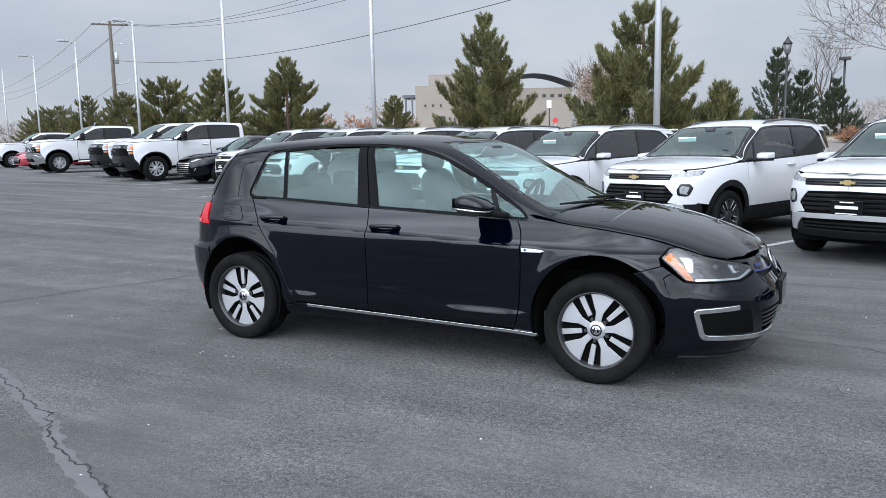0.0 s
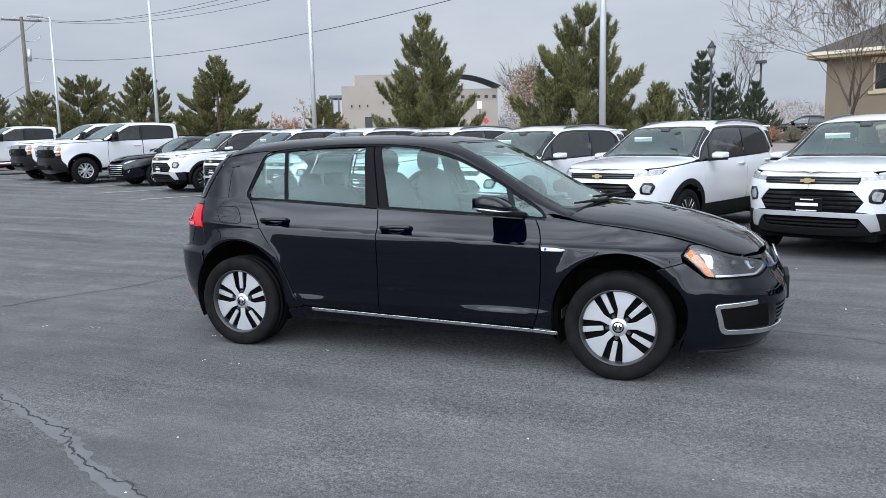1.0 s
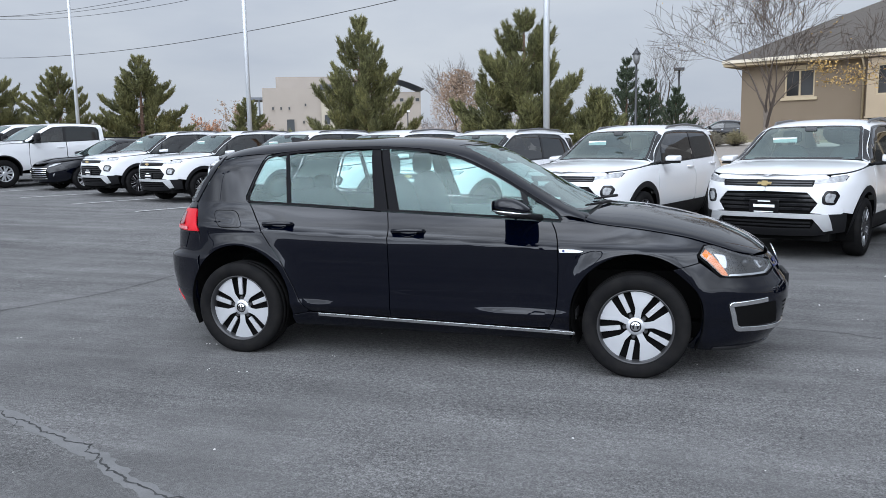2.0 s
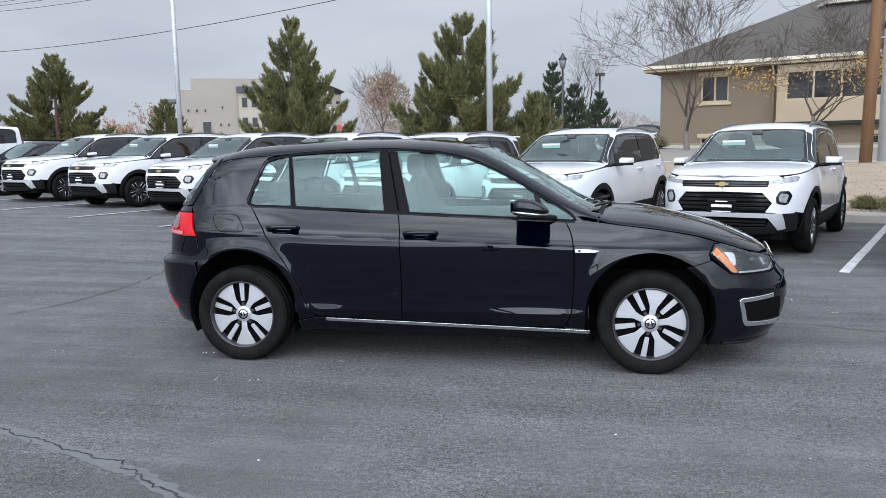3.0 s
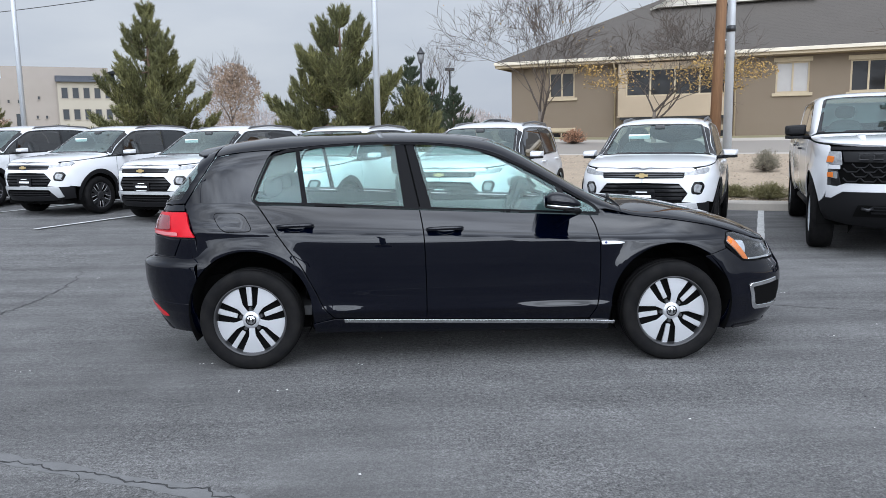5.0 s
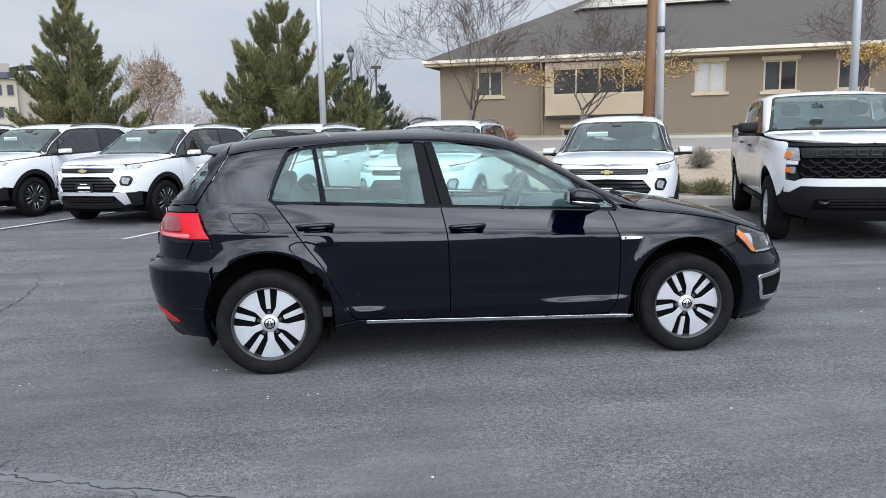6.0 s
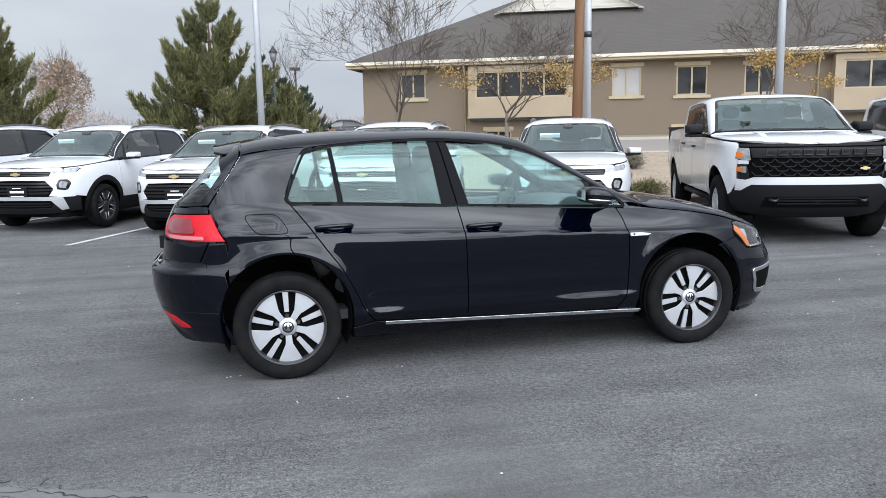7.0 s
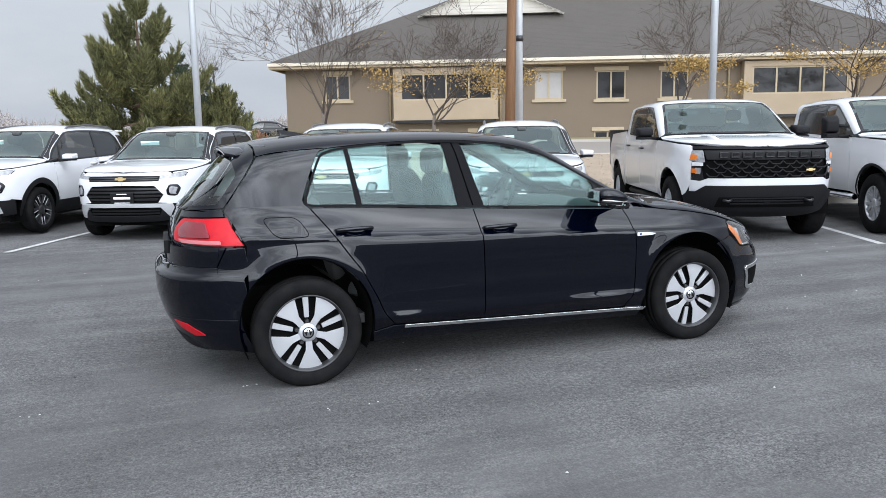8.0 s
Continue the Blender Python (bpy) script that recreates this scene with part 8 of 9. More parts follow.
    hd = [(1.31, 0.0), (1.30, -0.5), (1.28, -0.99), (1.8, -0.998), (2.3, -0.998), (2.55, -0.99), (2.70, -0.93), (2.78, -0.5), (2.785, 0.0)]
    panel("bonnet", hd + [(x, -k) for x, k in hd[::-1][1:-1]], cap, P, root, gap=0.0, step=0.07, stepb=0.07, rim=0.03)
    for sg in (-1, 1):
        bm = bmesh.new()
        tube(bm, [(1.5, sg * 0.45, 1.347), (2.1, sg * 0.50, 1.338), (2.6, sg * 0.54, 1.285)], [0.02, 0.05, 0.02], 8)
        for v in bm.verts:
            v.co.z = v.co.z if v.co.z < 1.36 else 1.36
        part("bonnet_crease", bm, P, root)
    part("cab_back", boxes(((-1.235, -0.88, 0.6), (-1.215, 0.88, 1.36)), ((-1.235, -0.72, 1.36), (-1.215, 0.72, 1.82)), bevel=0.005), P, root)
    part("rear_glass", boxes(((-1.24, -0.6, 1.42), (-1.237, 0.6, 1.76))), TINTED, root)
    part("bed_floor", boxes(((-3.0, -0.93, 0.80), (-1.27, 0.93, 0.85))), MATTBLACK, root)
    for y0, y1 in ((-0.95, -0.91), (0.91, 0.95)):
        part("bed_wall", boxes(((-3.0, y0, 0.8), (-1.27, y1, 1.45)), bevel=0.004), MATTBLACK, root)
    part("bed_front", boxes(((-1.31, -0.91, 0.85), (-1.27, 0.91, 1.45)), bevel=0.004), P, root)
    part("tailgate", boxes(((-3.04, -0.90, 0.70), (-2.98, 0.90, 1.45)), bevel=0.01), P, root)
    for y0, y1 in ((-0.965, -0.905), (0.905, 0.965)):
        part("bed_rail_cap", boxes(((-3.03, y0, 1.445), (-1.27, y1, 1.468)), bevel=0.006), MATTBLACK, root)
    # front
    s = Skin()
    s.patch([(so(2.45, 0.5), 0.48), (M, 0.48), (M, 1.21), (sy(0.6, 1.2), 1.215), (so(2.52, 1.2), 1.20)], wrap, lift=-0.03, rim=0, step=0.14)
    s.link("grille_backing", LINER, root, both=True)
    s = Skin()
    s.patch([(so(2.52, 1.20), 1.195), (M, 1.19), (M, 1.225), (so(2.50, 1.22), 1.225)], wrap, lift=0.004, rim=0.02, step=0.14)
    s.link("bonnet_edge_trim", MATTBLACK if not heavy else P, root, both=True)
    DULL = material("dull_black_grille", (0.007, 0.007, 0.008), rough=0.65, spec=0.25)
    GM = {"work": DULL, "heavy_chrome": GLOSSBLACK, "heavy_black": GLOSSBLACK}[style]
    s = Skin()
    s.patch([(sy(0.74, 1.1), 1.065), (M, 1.06), (M, 1.18), (sy(0.76, 1.17), 1.178)], wrap, lift=-0.004, rim=0.02, step=0.14)
    s.link("grille_bar", GM if style != "heavy_chrome" else CHROME, root, both=True)
    for k in range(9):
        y = -0.56 + 0.14 * k
        zc, x = 1.12, 2.838 + (0.012 if abs(y) < 0.3 else 0.0)
        lt = new("grille_letter")
        lt.parent = root
        hw = 0.052
        bars = [((x - 0.02, y - hw, zc + 0.022), (x + 0.012, y + hw, zc + 0.036)), ((x - 0.02, y - hw, zc - 0.036), (x + 0.012, y + hw, zc - 0.022)), ((x - 0.02, y - hw, zc - 0.022), (x + 0.0119, y - hw + 0.02, zc + 0.022))]
        part("letter_bar", boxes(*bars, bevel=0.003), GLOSSBLACK if style == "work" else STEEL, lt)
    # honeycomb rows below
    for r, z in enumerate((0.872, 0.924, 0.976, 1.026)):
        for k in range(9):
            y = -0.66 + 0.165 * k + (0.08 if r % 2 else 0.0)
            if abs(y) > 0.70:
                continue
            ps = wrap(np.array([sy(y, z)]), np.array([z]))[0]
            bm = bmesh.new()
            tube(bm, [(float(ps[0]) - 0.005, y - 0.085, z + 0.020), (float(ps[0]) + 0.004, y - 0.045, z - 0.022), (float(ps[0]) + 0.004, y + 0.045, z - 0.022), (float(ps[0]) - 0.005, y + 0.085, z + 0.020)], 0.009, 5)
            part("grille_cell", bm, GM if style != "heavy_chrome" else CHROME, root)
    bowtie(root, 2.852, 0.50 if style == "work" else 0.0, 0.93 if style == "work" else 1.0, 0.055 if style == "work" else 0.13, GOLD if style == "work" else GLOSSBLACK)
    for mirror in (False, True):
        hp = new("headlamp")
        hp.parent = root

        def put(name, poly, lift, mat, rim=0.01):
            sk = Skin()
            sk.patch(poly, wrap, lift=lift, rim=rim, step=0.12)
            part_mesh(name, sk.mesh(name, mirror), mat, hp)
        put("bezel", [(sy(0.76, 0.8), 0.79), (so(2.54, 0.8), 0.80), (so(2.55, 0.98), 0.98), (sy(0.80, 0.98), 0.98)], 0.0, GLOSSBLACK)
        put("lamp", fillet([(sy(0.76, 1.04), 1.03), (so(2.62, 1.04), 1.035), (so(2.52, 1.04), 1.05), (so(2.52, 1.18), 1.175), (sy(0.77, 1.18), 1.175)], 0.012), 0.006, LAMPGREY)
        put("side_marker", fillet([(so(2.61, 1.06), 1.055), (so(2.53, 1.06), 1.062), (so(2.53, 1.13), 1.128), (so(2.61, 1.12), 1.118)], 0.008), 0.011, AMBER)
        put("lower_lamp", fillet([(sy(0.80, 0.90), 0.88), (so(2.60, 0.90), 0.885), (so(2.60, 0.96), 0.955), (sy(0.80, 0.95), 0.955)], 0.01), 0.008, LAMPGREY)
        put("lower_marker", fillet([(so(2.62, 0.9), 0.89), (so(2.55, 0.9), 0.895), (so(2.55, 0.95), 0.945), (so(2.62, 0.95), 0.945)], 0.006), 0.011, AMBER)
        put("fender_band", [(sy(0.78, 0.98), 0.985), (so(2.56, 0.98), 0.985), (so(2.56, 1.03), 1.030), (sy(0.78, 1.03), 1.025)], 0.004, P)
    band = [(so(2.50, 0.70), 0.66), (sy(0.84, 0.68), 0.66), (sy(0.74, 0.74), 0.738), (M, 0.738), (M, 0.826), (sy(0.72, 0.82), 0.826), (sy(0.80, 0.80), 0.79), (so(2.53, 0.80), 0.80)]
    panel("bumper_band", band, wrap, P if not heavy else TRIM, root, both=True, gap=0.0, step=0.12, lift=0.004)
    low = [(so(2.38, 0.45), 0.42), (so(2.6, 0.36), 0.36), (M, 0.35), (M, 0.735), (sy(0.73, 0.73), 0.735), (sy(0.83, 0.66), 0.657), (so(2.50, 0.66), 0.657), (so(2.40, 0.60), 0.60)]
    panel("front_bumper", low, wrap, TRIM if heavy else MATTBLACK, root, both=True, gap=0.0, step=0.12, lift=0.03, rim=0.05)
    s = Skin()
    s.patch([(sy(0.62, 0.5), 0.48), (M, 0.48), (M, 0.60), (sy(0.58, 0.6), 0.60)], wrap, lift=0.034, rim=0.006, step=0.14)
    s.link("air_intake", LINER, root, both=True)
    for z in (0.525, 0.555, 0.585):
        s = Skin()
        s.patch([(sy(0.45, z), z - 0.006), (M, z - 0.006), (M, z + 0.006), (sy(0.45, z), z + 0.006)], wrap, lift=0.045, rim=0.01, step=0.2)
        s.link("intake_slat", MATTBLACK, root, both=True)
    for y in (-0.5, 0.5):
        bm = bmesh.new()
        tube(bm, [(2.84, y - 0.05, 0.56), (2.90, y, 0.55), (2.84, y + 0.05, 0.56)], 0.018, 6)
        part("tow_hook", bm, BLACKPAINT, root)
    # arches, wheels, running boards, glass house
    for cx in (-1.87, 1.87):
        for sg in (-1, 1):
            bm = lathe([(0.50, 0.02), (0.50, 0.36), (0.36, 0.42)], 28)
            bmesh.ops.delete(bm, geom=[f for f in bm.faces if f.calc_center_median().z < -0.15], context="FACES")
            bm.transform(Matrix.Translation((cx, sg * 0.975, 0.44)) @ Matrix.Rotation(0 if sg < 0 else math.pi, 4, "Z"))
            part("arch_liner", bm, LINER, root)
            spoke_wheel(root, cx, sg * 0.87, 0.41, 0.41, 0.235, 0.27, SILVER if heavy else STEEL, 6 if heavy else 8, heavy)
            s = Skin()
            o, i = arc_pts(cx, 0.44, 0.515, 184, -6, 24), arc_pts(cx, 0.44, 0.48, 184, -6, 24)
            if heavy and sg < 0:
                for k in range(len(o) - 1):
                    s.patch([o[k], o[k + 1], i[k + 1], i[k]], wrap if cx > 0 else side, lift=0.012, rim=0, step=0.3)
                s.link("arch_trim", MATTBLACK, root, both=True)
    for sg in (-1, 1):
        bm = bmesh.new()
        tube(bm, [(-1.05, sg * 0.90, 0.44), (1.15, sg * 0.90, 0.44)], 0.045, 8)
        part("step_bar", bm, MATTBLACK if style == "work" else CHROME, root)
    part("chassis", boxes(((-2.9, -0.60, 0.40), (2.6, 0.60, 0.62)), ((-1.1, -0.86, 0.44), (1.2, 0.86, 0.60)), bevel=0.01), LINER, root)
    s = Skin()
    s.patch([(-1.2, 0.56), (-1.2, 1.38), (2.2, 1.24), (2.2, 0.96), (1.36, 0.9), (1.3, 0.56)], side, lift=-0.03, rim=0, step=0.2)
    s.link("inner_shell", LINER, root, both=True)
    handle_pair(root, B, 0.20, 1.17, BLACKPAINT if style == "work" else P, 0.22)
    handle_pair(root, B, -0.85, 1.20, BLACKPAINT if style == "work" else P, 0.22)
    if heavy:
        mirror_pair(root, 0.98, 1.22, 1.40, (0.075, 0.12, 0.145), MATTBLACK, True)
    else:
        mirror_pair(root, 0.98, 1.13, 1.37, (0.085, 0.135, 0.082), MATTBLACK)
    part("dashboard", boxes(((0.75, -0.78, 1.0), (1.2, 0.78, 1.33)), bevel=0.06), CABIN, root)
    cabin(root, 0.15, -0.75, 0.80, 0.45, 1.9)
    part("rear_view_mirror", boxes(((0.62, -0.11, 1.68), (0.66, 0.11, 1.75)), bevel=0.015), CABIN, root)
    return root


truck = pickup("work")
park(truck, 2.90, 2.32, True, 1.5)
hd_chrome = pickup("heavy_chrome")
park(hd_chrome, 5.70, 2.35, True, 0.0)
hd_black = pickup("heavy_black")
park(hd_black, -22.8, 1.87, True, 0.0)
park(hd_black, -25.6, 1.87, False, 0.0)
park(hd_chrome, -32.0, 1.0, False, 0.0)
park(hd_chrome, -45.5, 1.6, False, 0.0)

SD = Body(
    width=[(0.16, 0.76), (0.25, 0.82), (0.40, 0.885), (0.60, 0.91), (0.75, 0.90), (0.84, 0.875), (0.92, 0.84), (1.0, 0.80)],
    nose=[(0.15, 2.25), (0.25, 2.38), (0.45, 2.45), (0.6, 2.43), (0.7, 2.36), (0.78, 2.25), (0.85, 2.1)],
    tail=[(0.2, -2.3), (0.4, -2.42), (0.8, -2.42), (1.0, -2.3)],
    belt=[(-2.4, 0.98), (-1.0, 0.95), (0.9, 0.90), (1.3, 0.885), (1.8, 0.84), (2.2, 0.77), (2.4, 0.70)],
    top=[(-2.4, 1.0), (-2.1, 1.06), (-1.7, 1.10), (-1.1, 1.36), (-0.6, 1.45), (-0.1, 1.46), (0.25, 1.41), (1.1, 0.985), (1.25, 0.965), (1.8, 0.92), (2.2, 0.82), (2.4, 0.71)],
    s0=-1.3, s1=1.2, n=2.7,
    tumble=[(-2.5, 0.40), (0.5, 0.42), (1.0, 0.3), (1.25, 0.0), (2.6, 0.0)], q=[(-2.5, 2.0), (-1.2, 4.5), (0.2, 6.0), (0.6, 4.5), (1.05, 3.0), (1.25, 1.7), (2.6, 1.6)])


def sedan(P, label):
    """A low four-door saloon."""
    B = SD
    root = empty("sedan_car", Matrix(), label, "car", group="parked sedans")
    side, wrap, cap = B.side(-1), B.wrap(-1), B.cap()
    bl = lambda x: float(B.belt(x))
    so, sy, M, R0 = B.s_of, B.s_y, B.smax, B.smin
    top_line = [(0.96, 0.925), (0.6, 1.14), (0.28, 1.29), (-0.1, 1.35), (-0.6, 1.345), (-1.0, 1.26)]
    dlo = [(x, bl(x) + 0.004) for x in np.linspace(-1.35, 0.93, 10)] + spline(top_line, 4)
    glaze(root, B, dlo, ((line_x((-0.30, 1.35), (-0.24, 0.93)), line_x((-0.22, 1.35), (-0.16, 0.93))),), (TINTED, GLASS_DARK))
    af, ar = arc_pts(1.41, 0.34, 0.385, 170, 0), arc_pts(-1.41, 0.34, 0.385, 180, 8)
    body = [(-1.0, 0.24), (1.0, 0.24), (1.02, 0.40)] + af + [(so(1.9, 0.3), 0.28), (so(2.1, 0.3), 0.25), (M, 0.25), (M, 0.30), (sy(0.5, 0.3), 0.30), (sy(0.6, 0.5), 0.50), (sy(0.5, 0.60), 0.60), (M, 0.61), (M, 0.66), (sy(0.4, 0.69), 0.69), (so(2.2, 0.77), 0.77)]
    body += [(x, bl(x) - 0.003) for x in (2.0, 1.8, 1.3, 0.9, 0.0, -1.0, -2.0)] + [(so(-2.35, 0.9), 0.95), (R0, 0.95), (R0, 0.3), (so(-2.0, 0.3), 0.3)] + ar
    panel("body_side", body, wrap, P, root, both=True, gap=0.0, step=0.12, stepb=0.06)
    near = [(x, -B.k_of(x, z + 0.006)) for x, z in spline(top_line, 4)[::-1]]
    screen = [(1.05, -0.90), (0.7, -0.87), (0.35, -0.85), (0.25, -0.8), (0.28, 0.0)]
    half = [(-1.15, 0.0), (-1.12, -0.7), (-1.05, -0.88)] + near + [(1.08, -0.99), (1.08, -0.94)] + screen
    panel("roof", half + [(x, -k) for x, k in half[::-1][1:-1]], cap, P, root, gap=0.0, step=0.12, stepb=0.08)
    sc = [(1.12, 0.0), (1.10, -0.5), (1.06, -0.89)] + [(x, k + 0.004) for x, k in screen[1:-1]] + [(0.278, 0.0)]
    s = Skin()
    s.patch(sc + [(x, -k) for x, k in sc[::-1][1:-1]], cap, lift=-0.004, rim=0, step=0.12)
    s.link("windscreen", GLASS_SCREEN, root)
    hd = [(1.13, 0.0), (1.12, -0.5), (1.10, -0.99), (1.8, -0.998), (2.15, -0.99), (2.33, -0.8), (2.38, 0.0)]
    panel("bonnet", hd + [(x, -k) for x, k in hd[::-1][1:-1]], cap, P, root, gap=0.0, step=0.1, stepb=0.08)
    bt = [(-1.17, 0.0), (-1.14, -0.7), (-1.1, -0.9), (-1.36, -0.995), (-2.3, -0.995), (-2.36, 0.0)]
    panel("boot_lid", bt + [(x, -k) for x, k in bt[::-1][1:-1]], cap, P, root, gap=0.0, step=0.12)
    s = Skin()
    s.patch([(so(1.9, 0.3), 0.24), (M, 0.24), (M, 0.70), (so(2.1, 0.7), 0.70)], wrap, lift=-0.02, rim=0, step=0.12)
    s.link("grille_backing", LINER, root, both=True)
    for z in (0.34, 0.40, 0.46, 0.52, 0.57, 0.63):
        s = Skin()
        s.patch([(sy(0.52, z), z - 0.006), (M, z - 0.010), (M, z + 0.004), (sy(0.52, z), z + 0.008)], wrap, lift=0.0, rim=0.012, step=0.12)
        s.link("grille_slat", CHROME, root, both=True)
    s = Skin()
    s.patch(fillet([(sy(0.55, 0.68), 0.665), (so(2.15, 0.7), 0.70), (so(1.98, 0.77), 0.765), (so(2.1, 0.76), 0.755), (sy(0.55, 0.7), 0.70)], 0.01), wrap, lift=0.006, rim=0.01, step=0.1)
    s.link("headlamp", LAMPGREY, root, both=True)
    s = Skin()
    s.patch(fillet([(sy(0.66, 0.42), 0.40), (so(2.18, 0.44), 0.43), (so(2.16, 0.50), 0.49), (sy(0.66, 0.47), 0.46)], 0.012), wrap, lift=0.008, rim=0.01, step=0.1)
    s.link("fog_lamp", CHROME, root, both=True)
    s = Skin()
    s.patch([(so(-2.2, 0.9), 0.74), (so(-2.2, 0.9), 0.92), (ry_end(B), 0.92), (ry_end(B), 0.78)], wrap, lift=0.006, rim=0.01, step=0.12)
    s.link("tail_lamp", REDLENS, root, both=True)
    for cx in (-1.41, 1.41):
        for sg in (-1, 1):
            spoke_wheel(root, cx, sg * 0.80, 0.335, 0.335, 0.23, 0.22, SILVER, 5, True)
    part("underbody", boxes(((-2.2, -0.62, 0.2), (2.1, 0.62, 0.42)), ((-1.0, -0.82, 0.22), (1.0, 0.82, 0.42)), bevel=0.01), LINER, root)
    mirror_pair(root, 0.68, 1.0, 1.0, (0.10, 0.12, 0.075), P)
    handle_pair(root, B, -0.1, 0.84, CHROME)
    handle_pair(root, B, -1.05, 0.86, CHROME)
    cabin(root, 0.0, -0.95, 0.40, 0.38, 1.4)
    return root


def ry_end(B):
    return B.s_y(0.45, 0.85, False)


black_sedan = park(sedan(PAINT_BLACK, "black four-door sedan with chrome grille bars"), -19.95, 2.5, True, 0.0)
park(sedan(PAINT_RED, "red four-door sedan parked beyond pickups"), -38.5, 1.2, True, 0.0)

# ---- cracks, grit, gravel and shrubs ----
def crack(points, wide, label, seed, jag=0.02, branch=0):
    """A wandering open crack in the asphalt, as a thin ragged dark seam."""
    rnd = random.Random(seed)
    path = []
    for (x0, y0), (x1, y1) in zip(points, points[1:]):
        n = max(3, int(math.hypot(x1 - x0, y1 - y0) / 0.022))
        for i in range(n):
            f = i / n
            path.append([x0 + (x1 - x0) * f, y0 + (y1 - y0) * f])
    off = 0.0
    for i, p in enumerate(path):
        off = off * 0.86 + rnd.gauss(0, jag)
        p[0] += off * 0.5
        p[1] += off
    bm = bmesh.new()

    def ribbon(pts, w):
        last = None
        for i in range(1, len(pts) - 1):
            d = Vector((pts[i + 1][0] - pts[i - 1][0], pts[i + 1][1] - pts[i - 1][1], 0)).normalized()
            s = Vector((-d.y, d.x, 0)) * w * rnd.uniform(0.25, 1.0) * min(1.0, 0.2 + 4 * i / len(pts), 0.2 + 4 * (len(pts) - i) / len(pts))
            c = Vector((pts[i][0], pts[i][1], 0.003))
            now = [bm.verts.new(c - s), bm.verts.new(c + s)]
            if last:
                bm.faces.new((last[0], now[0], now[1], last[1]))
            last = now
    ribbon(path, wide)
    for _ in range(branch):
        i = rnd.randrange(4, len(path) - 4)
        a = rnd.uniform(0, 6.28)
        q = [list(path[i])]
        for k in range(rnd.randrange(3, 7)):
            a += rnd.gauss(0, 0.5)
            q.append([q[-1][0] + 0.025 * math.cos(a), q[-1][1] + 0.025 * math.sin(a)])
        ribbon(q, wide * 0.55)
    return tagged(part("asphalt_crack", bm, CRACK), label, "crack", group="cracks in the asphalt", kind="structure")


def tar_band(points, wide, seed):
    """A worn smear of crack sealer either side of the long crack."""
    rnd = random.Random(seed)
    bm = bmesh.new()
    last = None
    total = 70
    for i in range(total + 1):
        f = i / total * (len(points) - 1)
        k = min(int(f), len(points) - 2)
        x = points[k][0] + (points[k + 1][0] - points[k][0]) * (f - k)
        y = points[k][1] + (points[k + 1][1] - points[k][1]) * (f - k)
        d = Vector((points[k + 1][0] - points[k][0], points[k + 1][1] - points[k][1], 0)).normalized()
        s = Vector((-d.y, d.x, 0))
        now = [bm.verts.new(Vector((x, y, 0.0015)) + s * wide * rnd.uniform(0.6, 1.25) * e) for e in (-1, 1)]
        if last:
            bm.faces.new((last[0], now[0], now[1], last[1]))
        last = now
    return tagged(part("crack_sealer", bm, SEALER), "worn grey sealer along an asphalt crack", "sealer", kind="structure")


SEALER = material("worn_crack_sealer", (0.140, 0.140, 0.142), rough=0.75, var=0.6, scale=9.0, fine=0.5, fine_scale=110.0, tint=(0.10, 0.10, 0.10), bump=0.3, bump_scale=60)
LONG_CRACK = ((-2.75, -1.92), (-2.14, -2.13), (-1.73, -2.30), (-1.22, -2.50), (-0.95, -2.62), (-0.70, -2.78), (-0.32, -2.94), (0.10, -3.12), (0.6, -3.30))
tar_band(LONG_CRACK, 0.045, 3)
crack(LONG_CRACK, 0.0075, "long jagged open crack in grey asphalt", 4, 0.010, 5)
crack(((-4.25, 3.60), (-4.2, 3.46), (-3.88, 2.49), (-3.75, 1.45), (-3.85, 0.70), (-4.15, 0.0), (-4.31, -0.7), (-4.7, -1.7)), 0.012, "fine wandering crack in grey asphalt", 5, 0.014, 3)
crack(((1.9, 0.80), (2.13, 0.72), (2.35, 0.66), (2.62, 0.62), (3.0, 0.48), (3.6, 0.22), (4.4, -0.1)), 0.006, "fine wandering crack in grey asphalt", 6, 0.008, 2)


def grit():
    """Pale chips and dark bits scattered on the asphalt."""
    rnd = random.Random(8)
    for mat, count, label in ((material("pale_grit", (0.55, 0.54, 0.52), rough=0.8), 110, "pale stone chips scattered on asphalt"), (CRACK, 60, "dark grit scattered on asphalt")):
        bm = bmesh.new()
        spots = [(rnd.uniform(-6, 6), rnd.uniform(-4.2, 4.0)) for _ in range(count)]
        spots += [(2.02, -2.55), (1.93, -2.02), (-0.55, -2.38), (-3.9, 0.3)] if count > 100 else [(2.1, -1.6)]
        for x, y in spots:
            r = rnd.uniform(0.003, 0.008)
            for _ in range(rnd.choice((1, 1, 1, 2))):
                cx, cy = x + rnd.uniform(-0.03, 0.03), y + rnd.uniform(-0.02, 0.02)
                ring = [bm.verts.new((cx + r * rnd.uniform(0.7, 1.5) * math.cos(a), cy + r * rnd.uniform(0.7, 1.2) * math.sin(a), 0.001)) for a in (0, 1.3, 2.5, 3.8, 5.0)]
                top = bm.verts.new((cx, cy, 0.001 + r * 0.7))
                for i in range(5):
                    bm.faces.new((ring[i], ring[(i + 1) % 5], top))
        tagged(part("grit", bm, mat), label, "grit", kind="stuff")


grit()


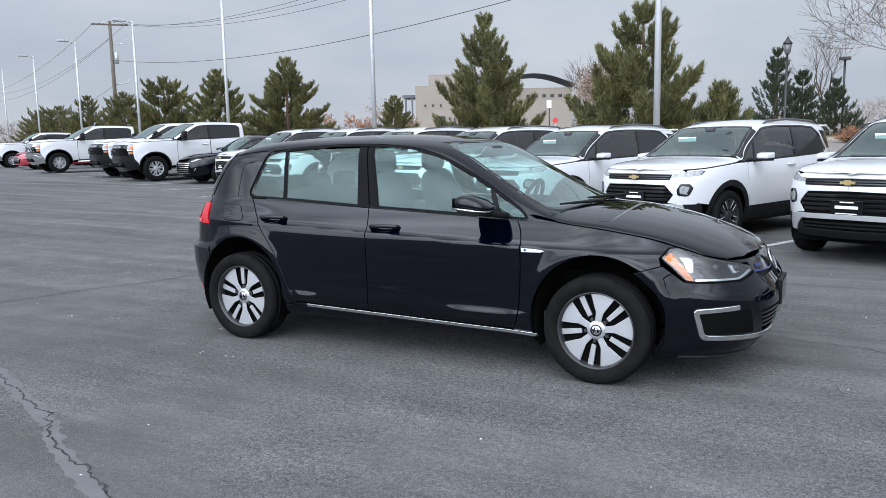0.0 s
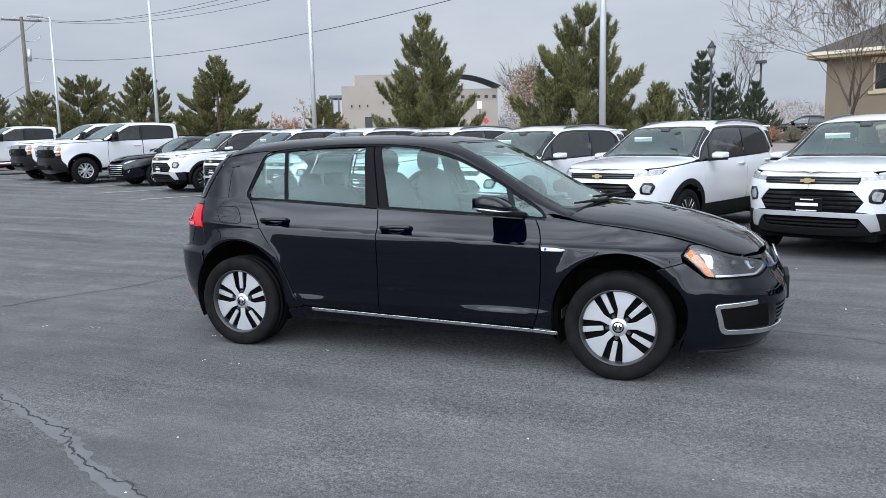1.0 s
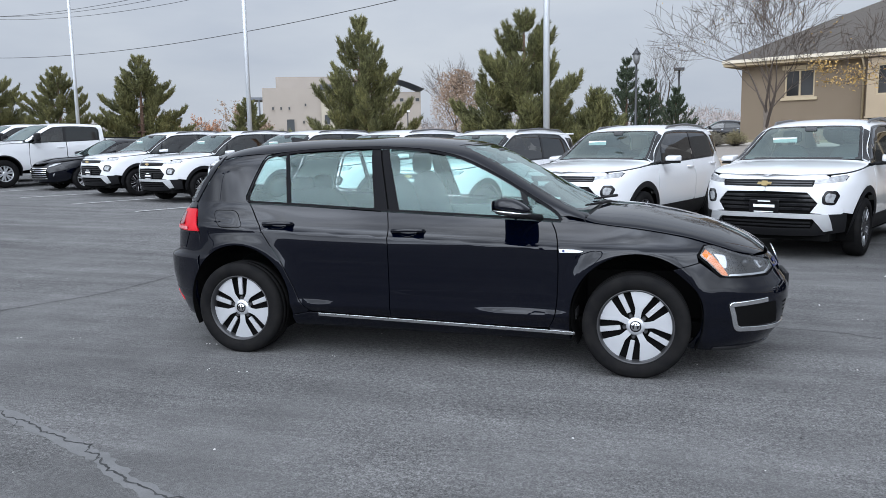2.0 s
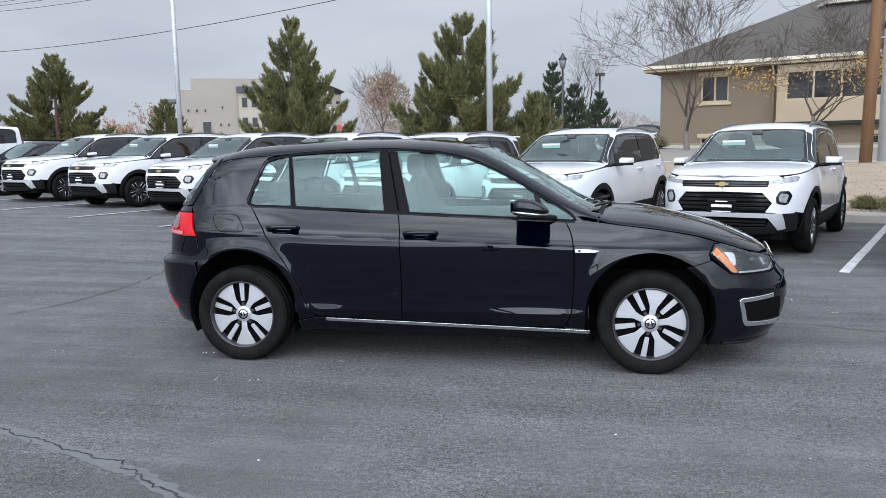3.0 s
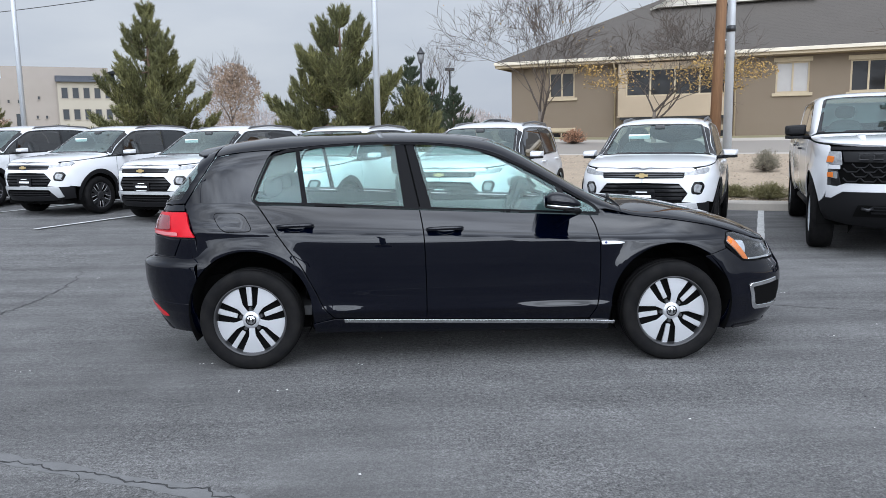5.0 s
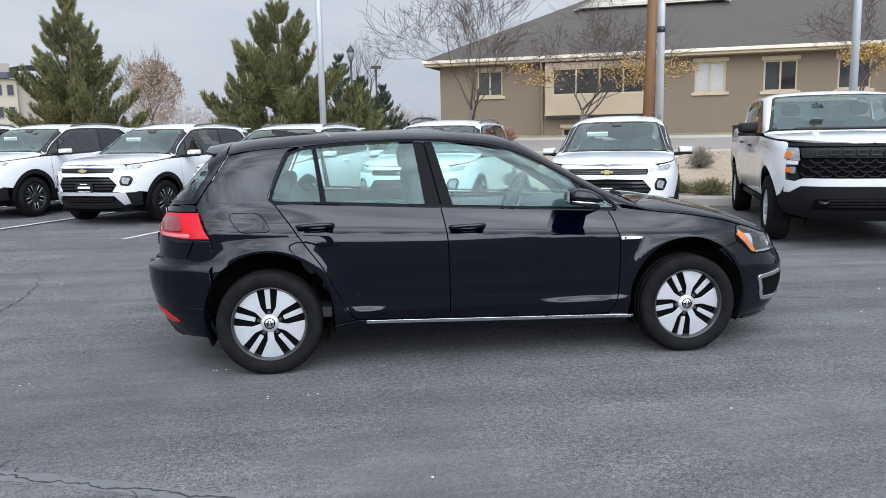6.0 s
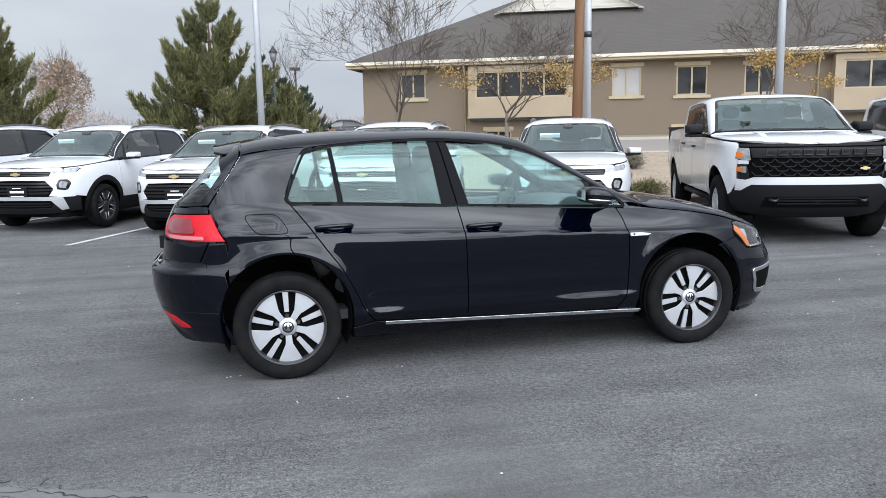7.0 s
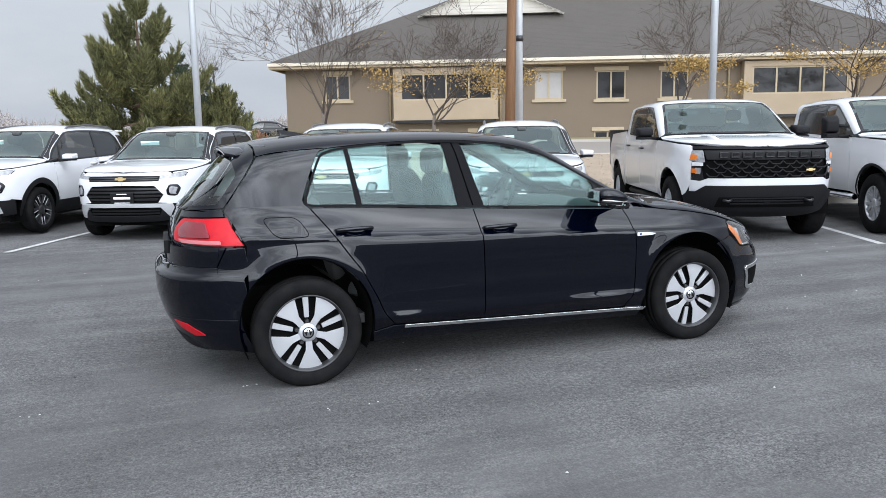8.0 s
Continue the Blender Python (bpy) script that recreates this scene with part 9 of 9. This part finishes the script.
def bank_stones():
    """Loose tan stones over the gravel bank."""
    rng = np.random.default_rng(9)
    n = 9000
    u = rng.uniform(-9.0, 13.0, n)
    v = 5.4 + 9.4 * rng.uniform(0, 1, n) ** 1.3
    r = rng.uniform(0.010, 0.032, n)
    oct_v = np.array(((1, 0, 0), (-1, 0, 0), (0, 1, 0), (0, -1, 0), (0, 0, 0.7), (0, 0, -0.5)))
    oct_f = np.array(((0, 2, 4), (2, 1, 4), (1, 3, 4), (3, 0, 4), (2, 0, 5), (1, 2, 5), (3, 1, 5), (0, 3, 5)))
    base = np.array([tuple(uv(a, b, ground_z(a, b))) for a, b in zip(u, v)])
    shape = oct_v[None] * r[:, None, None] * rng.uniform(0.6, 1.3, (n, 6, 3))
    verts = (base[:, None, :] + shape).reshape(-1, 3)
    faces = (np.arange(n)[:, None, None] * 6 + oct_f[None]).reshape(-1, 3)
    tagged(part_mesh("gravel_stone", fast_mesh("gravel_stone", verts, faces), STONE), "loose tan stones covering the bank", "gravel", kind="stuff")


bank_stones()


def shrub(u, v, wide, high, seed, mat, label, category="shrub", thin=0.012):
    """A low twiggy plant: fine stems fanned from its foot with small leaves at their ends."""
    rng = np.random.default_rng(seed)
    root = empty("shrub" if category == "shrub" else "grass_clump", row_matrix(u, v), label, category, group="plants on the gravel bank")
    n = 420
    a, e = rng.uniform(0, 6.283, n), rng.uniform(0.25, 1.5, n)
    ln = rng.uniform(0.55, 1.0, n)
    tip = np.stack([np.cos(a) * np.cos(e) * wide * ln, np.sin(a) * np.cos(e) * wide * ln, np.sin(e) * high * ln], 1)
    base = tip * 0.12
    sd = np.cross(tip, rng.normal(0, 1, (n, 3)))
    sd /= np.linalg.norm(sd, axis=1)[:, None] + 1e-9
    v3 = np.stack([base - sd * thin / 2, base + sd * thin / 2, tip], 1).reshape(-1, 3)
    part_mesh("stem", fast_mesh("stem", v3, np.arange(len(v3)).reshape(-1, 3)), TWIG if category == "shrub" else mat, root)
    c = tip[rng.integers(0, n, 1500)] * rng.uniform(0.55, 1.03, (1500, 1))
    vv, ff = blades(c, c / (np.linalg.norm(c, axis=1)[:, None] + 1e-9), 0.07, thin, 2, 0.6, rng)
    part_mesh("leaves", fast_mesh("leaves", vv, ff), mat, root)
    return root


CLUMP = material("olive_dry_grass", (0.17, 0.155, 0.07), rough=0.95, island=0.4)
shrub(1.5, 10.2, 0.42, 0.55, 51, SHRUB, "grey-brown sage shrub on the gravel bank")
shrub(1.55, 5.95, 0.55, 0.30, 52, CLUMP, "low olive grass clump beside the kerb", "grass")
shrub(0.95, 6.2, 0.35, 0.22, 53, CLUMP, "low olive grass clump beside the kerb", "grass")
shrub(4.6, 9.4, 0.45, 0.5, 54, SHRUB, "grey-brown sage shrub on the gravel bank")
shrub(-1.35, 9.8, 0.40, 0.5, 55, SHRUB, "grey-brown sage shrub on the gravel bank")
for i, (x, y) in enumerate(((2.4, 33.6), (3.3, 33.2), (4.3, 33.4), (7.0, 31.8), (-1.8, 35.0), (-3.0, 36.0))):
    p = Vector((x - A0[0], y - A0[1], 0))
    shrub(p.x * UX + p.y * UY, -p.x * UY + p.y * UX, 0.8, 0.75, 60 + i, (LEAF_RUST, SHRUB, DRYGRASS)[i % 3], "dry rusty shrub across the street", thin=0.03)
far_car = copy_thing(black_sedan, Matrix.Translation((4.6, 49.5, 1.15)) @ Matrix.Rotation(radians(170), 4, "Z"))
